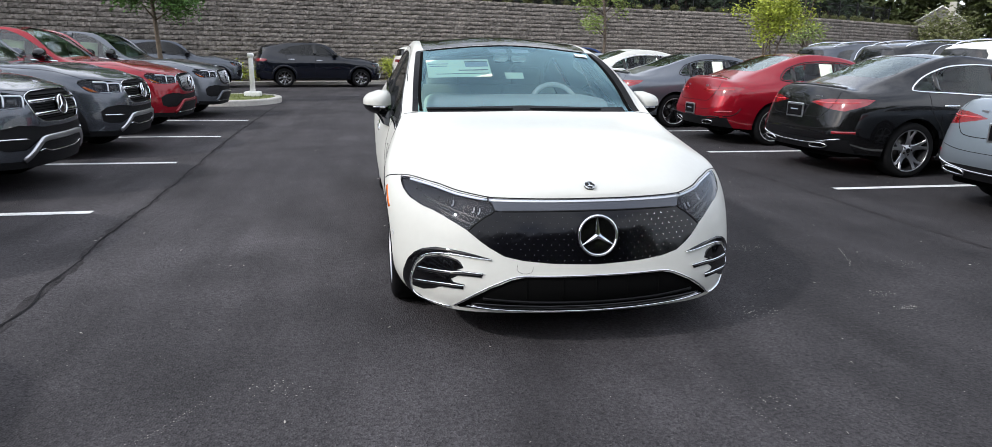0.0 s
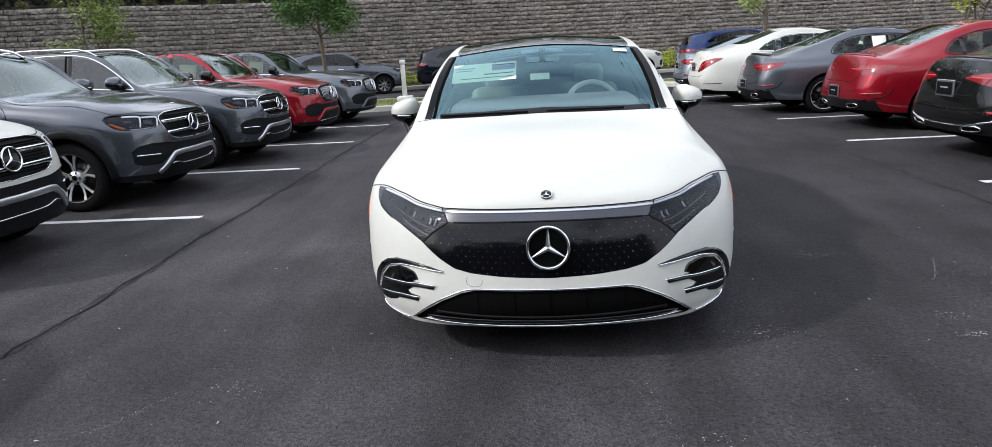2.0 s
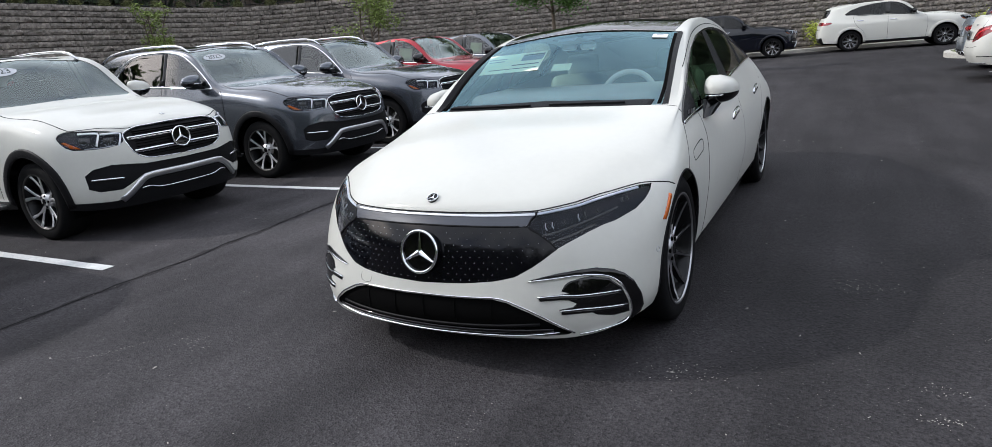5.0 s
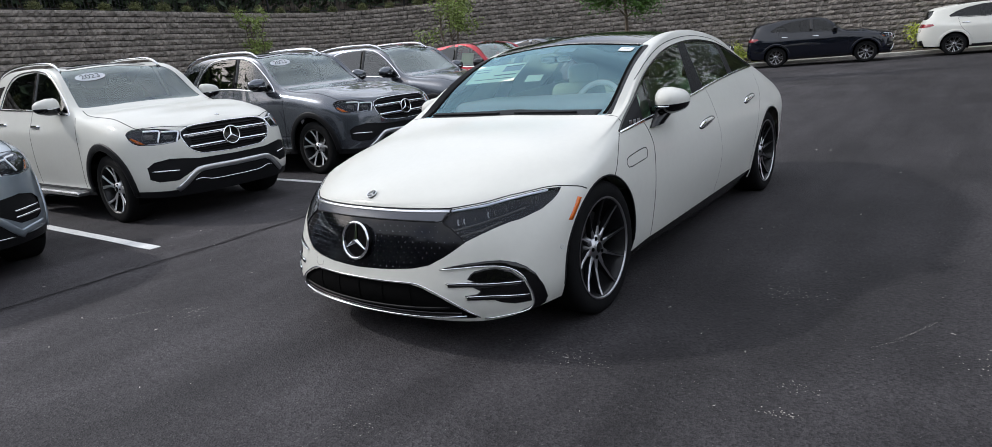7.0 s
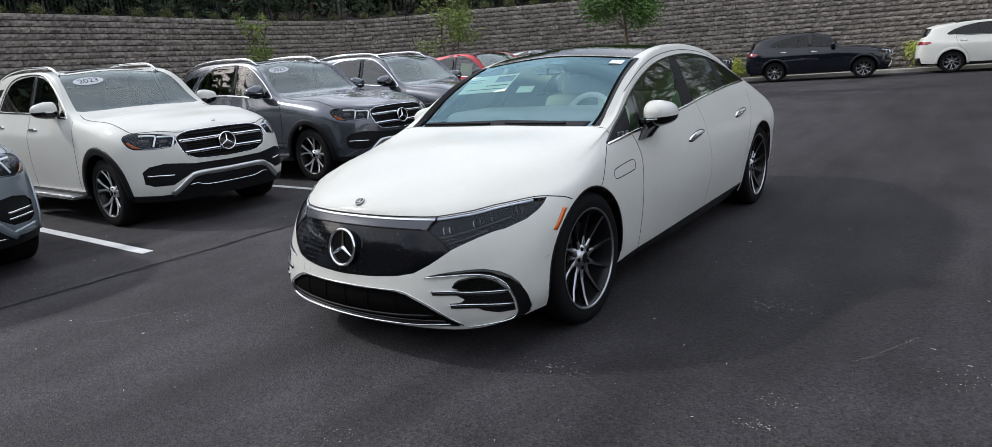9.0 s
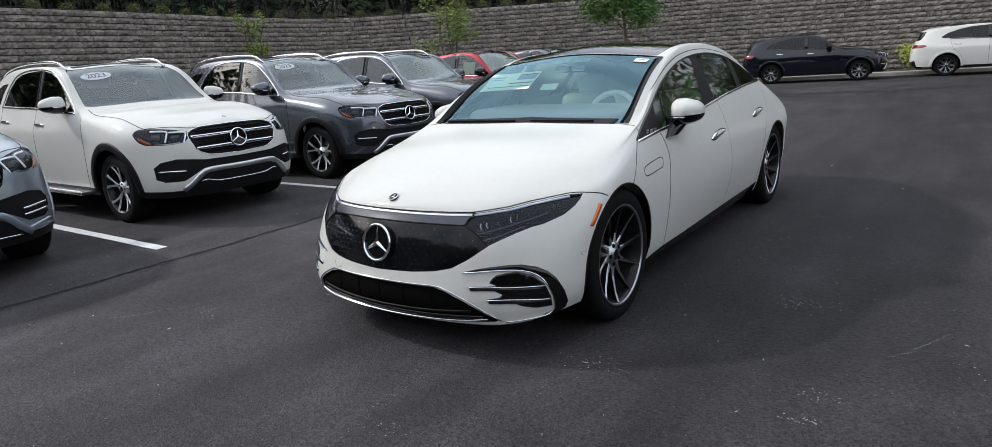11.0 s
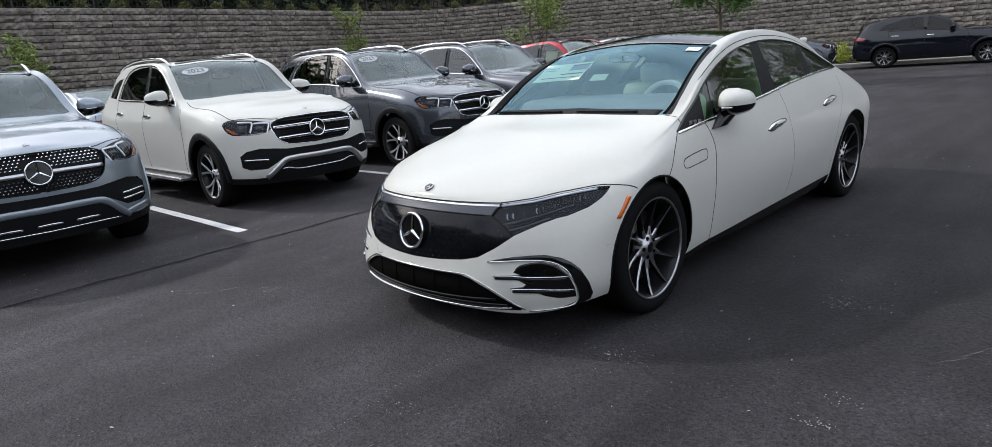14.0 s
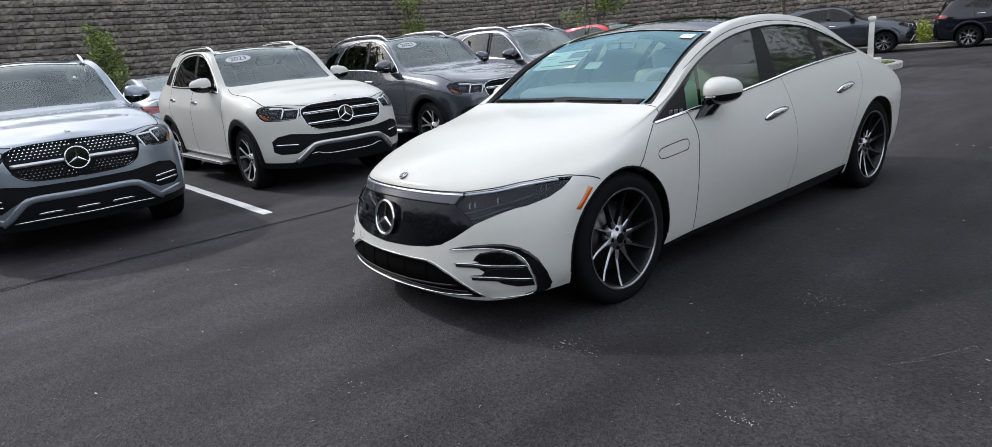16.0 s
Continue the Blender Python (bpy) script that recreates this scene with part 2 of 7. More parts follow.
def solid(name, verts, faces, mat, parent=None, label="", smooth=True, normals=None):
    me = bpy.data.meshes.new(name)
    me.from_pydata([tuple(map(float, v)) for v in verts], [], [tuple(map(int, f)) for f in faces])
    me.materials.append(mat)
    if smooth:
        me.polygons.foreach_set("use_smooth", [True] * len(me.polygons))
    if normals is not None:
        me.normals_split_custom_set_from_vertices([tuple(map(float, q)) for q in normals])
    ob = new(name, me)
    if parent is not None:
        ob.parent = parent
    if label:
        ob["label"] = label
    return ob


def part(name, bm, mat, parent=None, label="", smooth=False):
    me = bpy.data.meshes.new(name)
    bm.to_mesh(me)
    bm.free()
    me.materials.append(mat)
    if smooth:
        me.polygons.foreach_set("use_smooth", [True] * len(me.polygons))
    ob = new(name, me)
    if parent is not None:
        ob.parent = parent
    if label:
        ob["label"] = label
    return ob


def box_bm(size, at=(0, 0, 0), bevel=0.0, segments=2, turn=None):
    bm = bmesh.new()
    bmesh.ops.create_cube(bm, size=1.0)
    for v in bm.verts:
        v.co = Vector((v.co.x * size[0], v.co.y * size[1], v.co.z * size[2]))
    if bevel > 0:
        bmesh.ops.bevel(bm, geom=list(bm.edges), offset=bevel, segments=segments, affect="EDGES", profile=0.5)
    if turn is not None:
        bmesh.ops.transform(bm, matrix=turn, verts=bm.verts)
    bmesh.ops.translate(bm, vec=Vector(at), verts=bm.verts)
    return bm


def smooth_line(pts, step=0.03, closed=False):
    """A Catmull-Rom line through pts, in even small steps."""
    p = [np.array(q, float) for q in pts]
    n = len(p)
    out = []
    for i in range(n if closed else n - 1):
        a, b = p[i], p[(i + 1) % n]
        z = p[i - 1] if (i > 0 or closed) else 2 * a - b
        c = p[(i + 2) % n] if (i + 2 < n or closed) else 2 * b - a
        k = max(2, int(np.linalg.norm(b - a) / step))
        for j in range(k):
            t = j / k
            out.append(0.5 * (2 * a + (b - z) * t + (2 * z - 5 * a + 4 * b - c) * t * t + (3 * a - z - 3 * b + c) * t ** 3))
    if not closed:
        out.append(p[-1])
    return out


def tube(pts, r, mat, name, parent=None, sides=8, label="", taper=None):
    v, f = [], []
    pts = [Vector(q) for q in pts]
    for i, q in enumerate(pts):
        d = (pts[min(i + 1, len(pts) - 1)] - pts[max(i - 1, 0)]).normalized()
        a = d.cross(Vector((0, 0, 1)) if abs(d.z) < 0.9 else Vector((1, 0, 0))).normalized()
        b = d.cross(a)
        rr = r if taper is None else r + (taper - r) * i / (len(pts) - 1)
        for k in range(sides):
            w = 2 * math.pi * k / sides
            v.append(q + a * rr * math.cos(w) + b * rr * math.sin(w))
    for i in range(len(pts) - 1):
        for k in range(sides):
            k2 = (k + 1) % sides
            f.append((i * sides + k, (i + 1) * sides + k, (i + 1) * sides + k2, i * sides + k2))
    f.append(tuple(range(sides)))
    f.append(tuple(reversed(range((len(pts) - 1) * sides, len(pts) * sides))))
    return solid(name, v, f, mat, parent, label)


# ---- car bodies: a smooth skin through long design lines, cut along panel outlines ----
def spline_controls(p, left, right, k=0.9):
    """Cubic B-spline controls along axis 0 of p (n, m, 3). Ends: 'mirror' about x = 0, or 'free'. Returned with one extra row at both ends."""
    n = p.shape[0]
    out = np.zeros((n + 2, p.shape[1], 3))
    for c in range(3):
        s = -1.0 if c == 0 else 1.0
        a = np.zeros((n, n))
        for i in range(n):
            a[i, i] = 4 / 6
            if i > 0:
                a[i, i - 1] = 1 / 6
            if i < n - 1:
                a[i, i + 1] = 1 / 6
        if left == "mirror":
            a[0, 1] += s / 6
        else:
            a[0, 0], a[0, 1] = 1, 0
        if right == "mirror":
            a[-1, -2] += s / 6
        else:
            a[-1, -1], a[-1, -2] = 1, 0
        q = p[:, :, c] + k * (np.linalg.solve(a, p[:, :, c]) - p[:, :, c])
        out[1:-1, :, c] = q
        out[0, :, c] = s * q[1] if left == "mirror" else 2 * q[0] - q[1]
        out[-1, :, c] = s * q[-2] if right == "mirror" else 2 * q[-1] - q[-2]
    return out


def spline_points(c, steps):
    """Points of the uniform cubic B-spline with controls c along axis 0; steps: pieces in each span."""
    rows = []
    for i in range(c.shape[0] - 3):
        k = steps[i]
        last = i == c.shape[0] - 4
        for j in range(k + (1 if last else 0)):
            t = j / k
            b = ((1 - t) ** 3 / 6, (3 * t ** 3 - 6 * t * t + 4) / 6, (-3 * t ** 3 + 3 * t * t + 3 * t + 1) / 6, t ** 3 / 6)
            rows.append(sum(b[m] * c[i + m] for m in range(4)))
    return np.array(rows)


class Skin:
    """The left half (x >= 0) of a car's skin, front towards -y."""

    def __init__(self, lines, cell=0.03):
        p = np.array([[(float(a), float(b), float(c)) for a, b, c in row] for row in lines])
        cols = np.transpose(p, (1, 0, 2))
        span = [max(2, int(math.ceil(np.linalg.norm(p[:, i + 1] - p[:, i], axis=1).max() / cell))) for i in range(p.shape[1] - 1)]
        g = spline_points(spline_controls(cols, "mirror", "mirror"), span)
        g = np.transpose(g, (1, 0, 2))
        up = [max(2, int(math.ceil(np.linalg.norm(p[i + 1] - p[i], axis=1).max() / cell / 1.2))) for i in range(p.shape[0] - 1)]
        g = spline_points(spline_controls(g, "free", "mirror"), up)
        g[-1, :, 0] = 0
        g[:, 0, 0] = 0
        g[:, -1, 0] = 0
        g[:, :, 0] = np.maximum(g[:, :, 0], 0)
        nr, nc = g.shape[:2]
        self.bm = bmesh.new()
        vs = [self.bm.verts.new(q) for q in g.reshape(-1, 3)]
        self.bm.verts.ensure_lookup_table()
        for i in range(nr - 1):
            for j in range(nc - 1):
                self.bm.faces.new((vs[i * nc + j], vs[i * nc + j + 1], vs[(i + 1) * nc + j + 1], vs[(i + 1) * nc + j]))
        bmesh.ops.remove_doubles(self.bm, verts=self.bm.verts, dist=1e-4)
        bmesh.ops.recalc_face_normals(self.bm, faces=self.bm.faces)
        if sum(f.normal.z * f.calc_area() for f in self.bm.faces if f.calc_center_median().z > 0.8) < 0:
            bmesh.ops.reverse_faces(self.bm, faces=self.bm.faces)
        self.bm.normal_update()
        self.tree = BVHTree.FromBMesh(self.bm)
        self.ref = [([w.co.copy() for w in f.verts], [w.normal.copy() for w in f.verts]) for f in self.bm.faces]
        self.tag = self.bm.faces.layers.int.new("region")
        self.count = 0
        self.names = {}

    def view(self, name):
        """Two axes to draw outlines in, and the way in which they are thrown on the skin."""
        return {"side": (Vector((0, 1, 0)), Vector((0, 0, 1)), Vector((1, 0, 0))), "front": (Vector((1, 0, 0)), Vector((0, 0, 1)), Vector((0, -1, 0))),
                "rear": (Vector((1, 0, 0)), Vector((0, 0, 1)), Vector((0, 1, 0))), "top": (Vector((1, 0, 0)), Vector((0, 1, 0)), Vector((0, 0, 1))),
                "corner": (Vector((0.8, 0.6, 0)), Vector((0, 0, 1)), Vector((0.6, -0.8, 0))), "tail": (Vector((0.8, -0.6, 0)), Vector((0, 0, 1)), Vector((0.6, 0.8, 0)))}[name]

    def cut(self, name, view, outline, step=0.04, round_off=True, free_only=True):
        """Cut the skin along a closed outline; what lies inside becomes the region name."""
        u, v, n = self.view(view)
        line = [np.array(q) for q in (smooth_line(outline, step, True) if round_off else outline)]
        lo, hi = np.min(line, axis=0) - 0.05, np.max(line, axis=0) + 0.05
        faces = set()
        for f in self.bm.faces:
            c = f.calc_center_median()
            if lo[0] <= c.dot(u) <= hi[0] and lo[1] <= c.dot(v) <= hi[1] and f.normal.dot(n) > -0.05 and (view != "rear" or c.y > 2.0) and (view != "front" or c.y < 0.5):
                faces.add(f)
        box = {}

        def bounds(f):
            q = [(w.co.dot(u), w.co.dot(v)) for w in f.verts]
            return min(a for a, _ in q), max(a for a, _ in q), min(b for _, b in q), max(b for _, b in q)

        for f in faces:
            box[f] = bounds(f)
        for i in range(len(line)):
            a, b = line[i - 1], line[i]
            if np.linalg.norm(b - a) < 1e-6:
                continue
            x0, x1, y0, y1 = min(a[0], b[0]), max(a[0], b[0]), min(a[1], b[1]), max(a[1], b[1])
            e = 1e-4
            near = [f for f in faces if box[f][0] <= x1 + e and box[f][1] >= x0 - e and box[f][2] <= y1 + e and box[f][3] >= y0 - e]
            if not near:
                continue
            d = (b - a) / np.linalg.norm(b - a)
            no = u * -d[1] + v * d[0]
            co = u * a[0] + v * a[1]
            geom = list({*near, *(q for f in near for q in f.edges), *(q for f in near for q in f.verts)})
            for f in near:
                faces.discard(f)
            res = bmesh.ops.bisect_plane(self.bm, geom=geom, dist=2e-5, plane_co=co, plane_no=no)
            for f in res["geom"]:
                if isinstance(f, bmesh.types.BMFace) and f.is_valid:
                    faces.add(f)
                    box[f] = bounds(f)
        self.count += 1
        self.names[name] = self.count
        for f in faces:
            if not f.is_valid or (free_only and f[self.tag]):
                continue
            c = f.calc_center_median()
            x, y = c.dot(u), c.dot(v)
            inside = False
            for i in range(len(line)):
                (x0, y0), (x1, y1) = line[i - 1], line[i]
                if (y0 > y) != (y1 > y) and x < (x1 - x0) * (y - y0) / (y1 - y0) + x0:
                    inside = not inside
            if inside:
                f[self.tag] = self.count

    def take(self, name, mat, parent, obname=None, sides="both", sink=0.0, label=""):
        """Make the region a mesh part: one across the car (both), or one on each side (pair)."""
        num = self.names.get(name, 0)
        idx, verts, norms, faces = {}, [], [], []
        for f in self.bm.faces:
            if f[self.tag] != num:
                continue
            row = []
            for w in f.verts:
                if w not in idx:
                    idx[w] = len(verts)
                    q = self.normal(w.co)
                    verts.append(w.co - q * sink)
                    norms.append(q)
                row.append(idx[w])
            faces.append(row)
        if not faces:
            return []
        for w, q in zip(verts, norms):
            if w.x < 1e-4:
                q.x = 0
        mv = [Vector((-w.x, w.y, w.z)) for w in verts]
        mn = [Vector((-q.x, q.y, q.z)) for q in norms]
        mf = [list(reversed(f)) for f in faces]
        obname = obname or name
        if sides == "both":
            at, av, an = {}, list(verts), list(norms)
            for i, w in enumerate(verts):
                if w.x < 1e-4:
                    at[i] = i
                else:
                    at[i] = len(av)
                    av.append(mv[i])
                    an.append(mn[i])
            return [solid(obname, av, faces + [[at[i] for i in f] for f in mf], mat, parent, label, normals=an)]
        return [solid(obname, verts, faces, mat, parent, label, normals=norms), solid(obname, mv, mf, mat, parent, label, normals=mn)]

    def normal(self, co):
        """The smooth skin's normal at a point on it."""
        i = self.tree.find_nearest(co)[2]
        pts, ns = self.ref[i]
        out = Vector((0, 0, 0))
        for a, b in zip(poly_3d_calc(pts, co), ns):
            out += b * a
        return out.normalized()

    def throw(self, view, q):
        u, v, n = self.view(view)
        flip = view in ("front", "rear", "top") and q[0] < 0
        o = u * (abs(q[0]) if flip else q[0]) + v * q[1] + n * 6.0
        hit = self.tree.ray_cast(o, -n)
        if hit[0] is None:
            return None, None
        if flip:
            return Vector((-hit[0].x, hit[0].y, hit[0].z)), Vector((-hit[1].x, hit[1].y, hit[1].z))
        return hit[0], hit[1]

    def strip(self, name, view, pts, width, height, mat, parent, sides="pair", step=0.03, closed=False, smooth=True, label="", lift=0.0):
        """A raised strip (or a flat dark seam) that follows the skin along a line drawn in a view."""
        line = smooth_line(pts, step, closed) if smooth else pts
        hits = [self.throw(view, q) for q in line]
        hits = [h for h in hits if h[0] is not None]
        if sides == "both":
            hits = [h for h in hits if h[0].x > .003]
            hits = [(Vector((-p.x, p.y, p.z)), Vector((-n.x, n.y, n.z))) for p, n in reversed(hits)] + hits
            sides = "left"
        if len(hits) < 2:
            return []
        verts, faces = [], []
        m = len(hits)
        for i, (p, nn) in enumerate(hits):
            a, b = hits[(i - 1) % m if closed else max(i - 1, 0)][0], hits[(i + 1) % m if closed else min(i + 1, m - 1)][0]
            d = (b - a).normalized()
            s = d.cross(nn).normalized()
            w = width / 2
            for k, (du, dh) in enumerate(((-w, lift - 0.004), (-w, lift + height * 0.6), (-w * 0.6, lift + height), (w * 0.6, lift + height), (w, lift + height * 0.6), (w, lift - 0.004))):
                verts.append(p + s * du + nn * dh)
        for i in range(m if closed else m - 1):
            j = (i + 1) % m
            for k in range(5):
                faces.append((i * 6 + k, i * 6 + k + 1, j * 6 + k + 1, j * 6 + k))
        if not closed:
            faces.append((5, 4, 3, 2, 1, 0))
            e = (m - 1) * 6
            faces.append((e, e + 1, e + 2, e + 3, e + 4, e + 5))
        mv = [Vector((-w.x, w.y, w.z)) for w in verts]
        mf = [tuple(reversed(f)) for f in faces]
        if sides == "both":
            k = len(verts)
            return [solid(name, verts + mv, faces + [tuple(i + k for i in f) for f in mf], mat, parent, label)]
        if sides == "left":
            return [solid(name, verts, faces, mat, parent, label)]
        return [solid(name, verts, faces, mat, parent, label), solid(name, mv, mf, mat, parent, label)]

    def pad(self, name, view, outline, height, mat, parent, sides="pair", cell=0.03, label="", lift=0.0, round_off=True):
        """A thin solid patch that lies on the skin inside an outline."""
        line = [np.array(q[:2]) for q in (smooth_line(outline, cell, True) if round_off else outline)]
        if sides == "both":
            right = [q for q in line if q[0] > 0]
            line = right + [np.array((-q[0], q[1])) for q in reversed(right)]
            sides = "left"
        bm = bmesh.new()
        u, v, n = self.view(view)
        vs = [bm.verts.new((q[0], q[1], 0)) for q in line]
        f0 = bm.faces.new(vs)
        lo, hi = np.min(line, axis=0), np.max(line, axis=0)
        for ax in (0, 1):
            x = lo[ax] + cell
            while x < hi[ax]:
                co = Vector((x, 0, 0)) if ax == 0 else Vector((0, x, 0))
                no = Vector((1, 0, 0)) if ax == 0 else Vector((0, 1, 0))
                bmesh.ops.bisect_plane(bm, geom=list(bm.faces) + list(bm.edges) + list(bm.verts), dist=1e-5, plane_co=co, plane_no=no)
                x += cell
        bm.normal_update()
        edge = {w for e in bm.edges if e.is_boundary for w in e.verts}
        top, low = [], []
        ok = True
        for w in bm.verts:
            p, nn = self.throw(view, (w.co.x, w.co.y))
            if p is None:
                p2, nn, _, _ = self.tree.find_nearest(u * w.co.x + v * w.co.y + n * 1.0)
                p = p2
            h = height * (0.55 if w in edge else 1.0) + lift
            top.append(p + nn * h)
            low.append(p + nn * (lift - 0.006))
        bm.verts.index_update()
        faces = [[w.index for w in f.verts] for f in bm.faces]
        k = len(top)
        skirt = []
        for e in bm.edges:
            if e.is_boundary:
                lp = e.link_loops[0]
                a, b = lp.vert.index, lp.link_loop_next.vert.index
                skirt.append((b, a, a + k, b + k))
        verts = top + low
        faces = faces + skirt
        bm.free()
        # face the patch outwards
        c = [verts[i] for i in faces[0][:3]]
        if (c[1] - c[0]).cross(c[2] - c[0]).dot(n) < 0:
            faces = [tuple(reversed(f)) for f in faces]
        mv = [Vector((-w.x, w.y, w.z)) for w in verts]
        mf = [tuple(reversed(f)) for f in faces]
        if sides == "both":
            return [solid(name, verts + mv, list(faces) + [tuple(i + len(verts) for i in f) for f in mf], mat, parent, label)]
        if sides == "left":
            return [solid(name, verts, faces, mat, parent, label)]
        return [solid(name, verts, faces, mat, parent, label), solid(name, mv, mf, mat, parent, label)]


def lathe(profile, mat, name, parent, label="", seg=40, side=1.0, close=False):
    """Turn a profile of (distance outwards along x, radius) round the wheel's axle."""
    v, f = [], []
    m = len(profile)
    for i in range(seg):
        a = 2 * math.pi * i / seg
        for d, r in profile:
            v.append((side * d, r * math.cos(a), r * math.sin(a)))
    for i in range(seg):
        j = (i + 1) % seg
        for k in range(m - 1 if not close else m):
            k2 = (k + 1) % m
            q = (i * m + k, i * m + k2, j * m + k2, j * m + k)
            f.append(q if side > 0 else tuple(reversed(q)))
    return solid(name, v, f, mat, parent, label)


def wheel(parent, x, y, radius, width, rim_r, style):
    """A wheel whose outer face looks towards the sign of x."""
    s = 1.0 if x > 0 else -1.0
    w = width / 2
    barrel = lathe([(w * 0.96, rim_r + 0.006), (w * 0.98, rim_r - 0.004), (w * 0.80, rim_r - 0.016), (-w * 0.2, rim_r - 0.04), (-w * 0.9, rim_r - 0.03)], M["rim_dark"], "wheel", parent, "alloy wheel with dark barrel", side=s)
    barrel.location = (x, y, radius - 0.006)
    r = radius
    lathe([(w * 0.93, rim_r - 0.006), (w * 0.99, rim_r + 0.02), (w * 1.02, (r + rim_r) / 2), (w * 0.97, r - 0.025), (w * 0.86, r - 0.006), (w * 0.6, r), (-w * 0.6, r), (-w * 0.9, r - 0.01), (-w, (r + rim_r) / 2), (-w * 0.93, rim_r - 0.006)],
          M["tyre"], "tyre", barrel, "black rubber tyre", seg=56, side=s)
    lathe([(w * 0.99, rim_r + 0.004), (w * 1.0, rim_r - 0.004), (w * 0.97, rim_r - 0.007), (w * 0.93, rim_r - 0.008)], M["rim"] if style[2] is False else M["disc"] if style[2] is True else M["rim_grey"], "rim_lip", barrel, "bright machined lip", seg=56, side=s)
    lathe([(w * 0.1, 0.02), (w * 0.1, rim_r * 0.72), (-w * 0.1, rim_r * 0.72)], M["disc"], "brake_disc", barrel, seg=32, side=s)
    n, twin, bright, sweep, wid = style
    hub_x = w * 0.62
    lathe([(hub_x + 0.012, 0.0), (hub_x + 0.012, 0.03), (hub_x + 0.006, 0.036), (hub_x, 0.07), (hub_x - 0.05, 0.085)], (M["rim_grey"] if bright == "grey" else M["rim"]) if bright else M["rim_dark"], "hub", barrel, seg=24, side=s)
    lathe([(hub_x + 0.016, 0.0), (hub_x + 0.016, 0.022), (hub_x + 0.012, 0.03)], M["gloss"], "hub_cap", barrel, seg=20, side=s)
    for i in range(n):
        for j in ((-1, 1) if twin else (0,)):
            a = 2 * math.pi * i / n + math.pi / 2 - (s * .19 if bright == "grey" and n == 10 else 0)
            da = j * twin
            verts, faces = [], []
            stations = ((0.02, 2.1), (0.3, 1.15), (0.75, 0.7), (1.0, 0.75)) if bright == "grey" else ((0.05, 1.0), (0.45, 0.8), (0.75, 0.85), (1.0, 1.15))
            for t, k in stations:
                rr = 0.055 + (rim_r - 0.012 - 0.055) * t
                ang = a + da * t * 1.0 + sweep * t * t
                xo = hub_x + (w * 0.94 - hub_x) * t ** 2
                c = Vector((0, math.cos(ang) * rr, math.sin(ang) * rr))
                tn = Vector((0, -math.sin(ang), math.cos(ang)))
                h = wid * k / 2
                near, far = (h * .1, h * .6) if n == 10 else (-h * .75, h * .75)
                for dx, dt in ((-0.035, -h * 0.8), (-0.006, -h), (0.0, near), (0.0, far), (-0.006, h), (-0.035, h * 0.8)):
                    q = c + tn * dt
                    verts.append((s * (xo + dx), q.y, q.z))
            for t in range(3):
                for k in range(6):
                    k2 = (k + 1) % 6
                    q = (t * 6 + k, (t + 1) * 6 + k, (t + 1) * 6 + k2, t * 6 + k2)
                    faces.append(q if s > 0 else tuple(reversed(q)))
            ob = solid("spoke", verts, faces, (M["rim_grey"] if bright == "grey" else M["rim"]) if bright else M["rim_dark"], barrel, smooth=False)
            if bright:
                ob.data.materials.append(M["rim_dark"])
                ob.data.polygons.foreach_set("material_index", [0 if q % 6 == 1 or (q % 6 in (2, 3) and (n != 10 or q < 6)) else 1 for q in range(len(faces))])
    for i in range(5):
        a = 2 * math.pi * (i + .5) / 5
        hole = lathe([(hub_x + 0.009, 0.0), (hub_x + 0.009, 0.010), (hub_x - .002, 0.0125)], M["dark"], "lug_hole", barrel, seg=10, side=s)
        hole.location = (0, .054 * math.cos(a), .054 * math.sin(a))
    return barrel


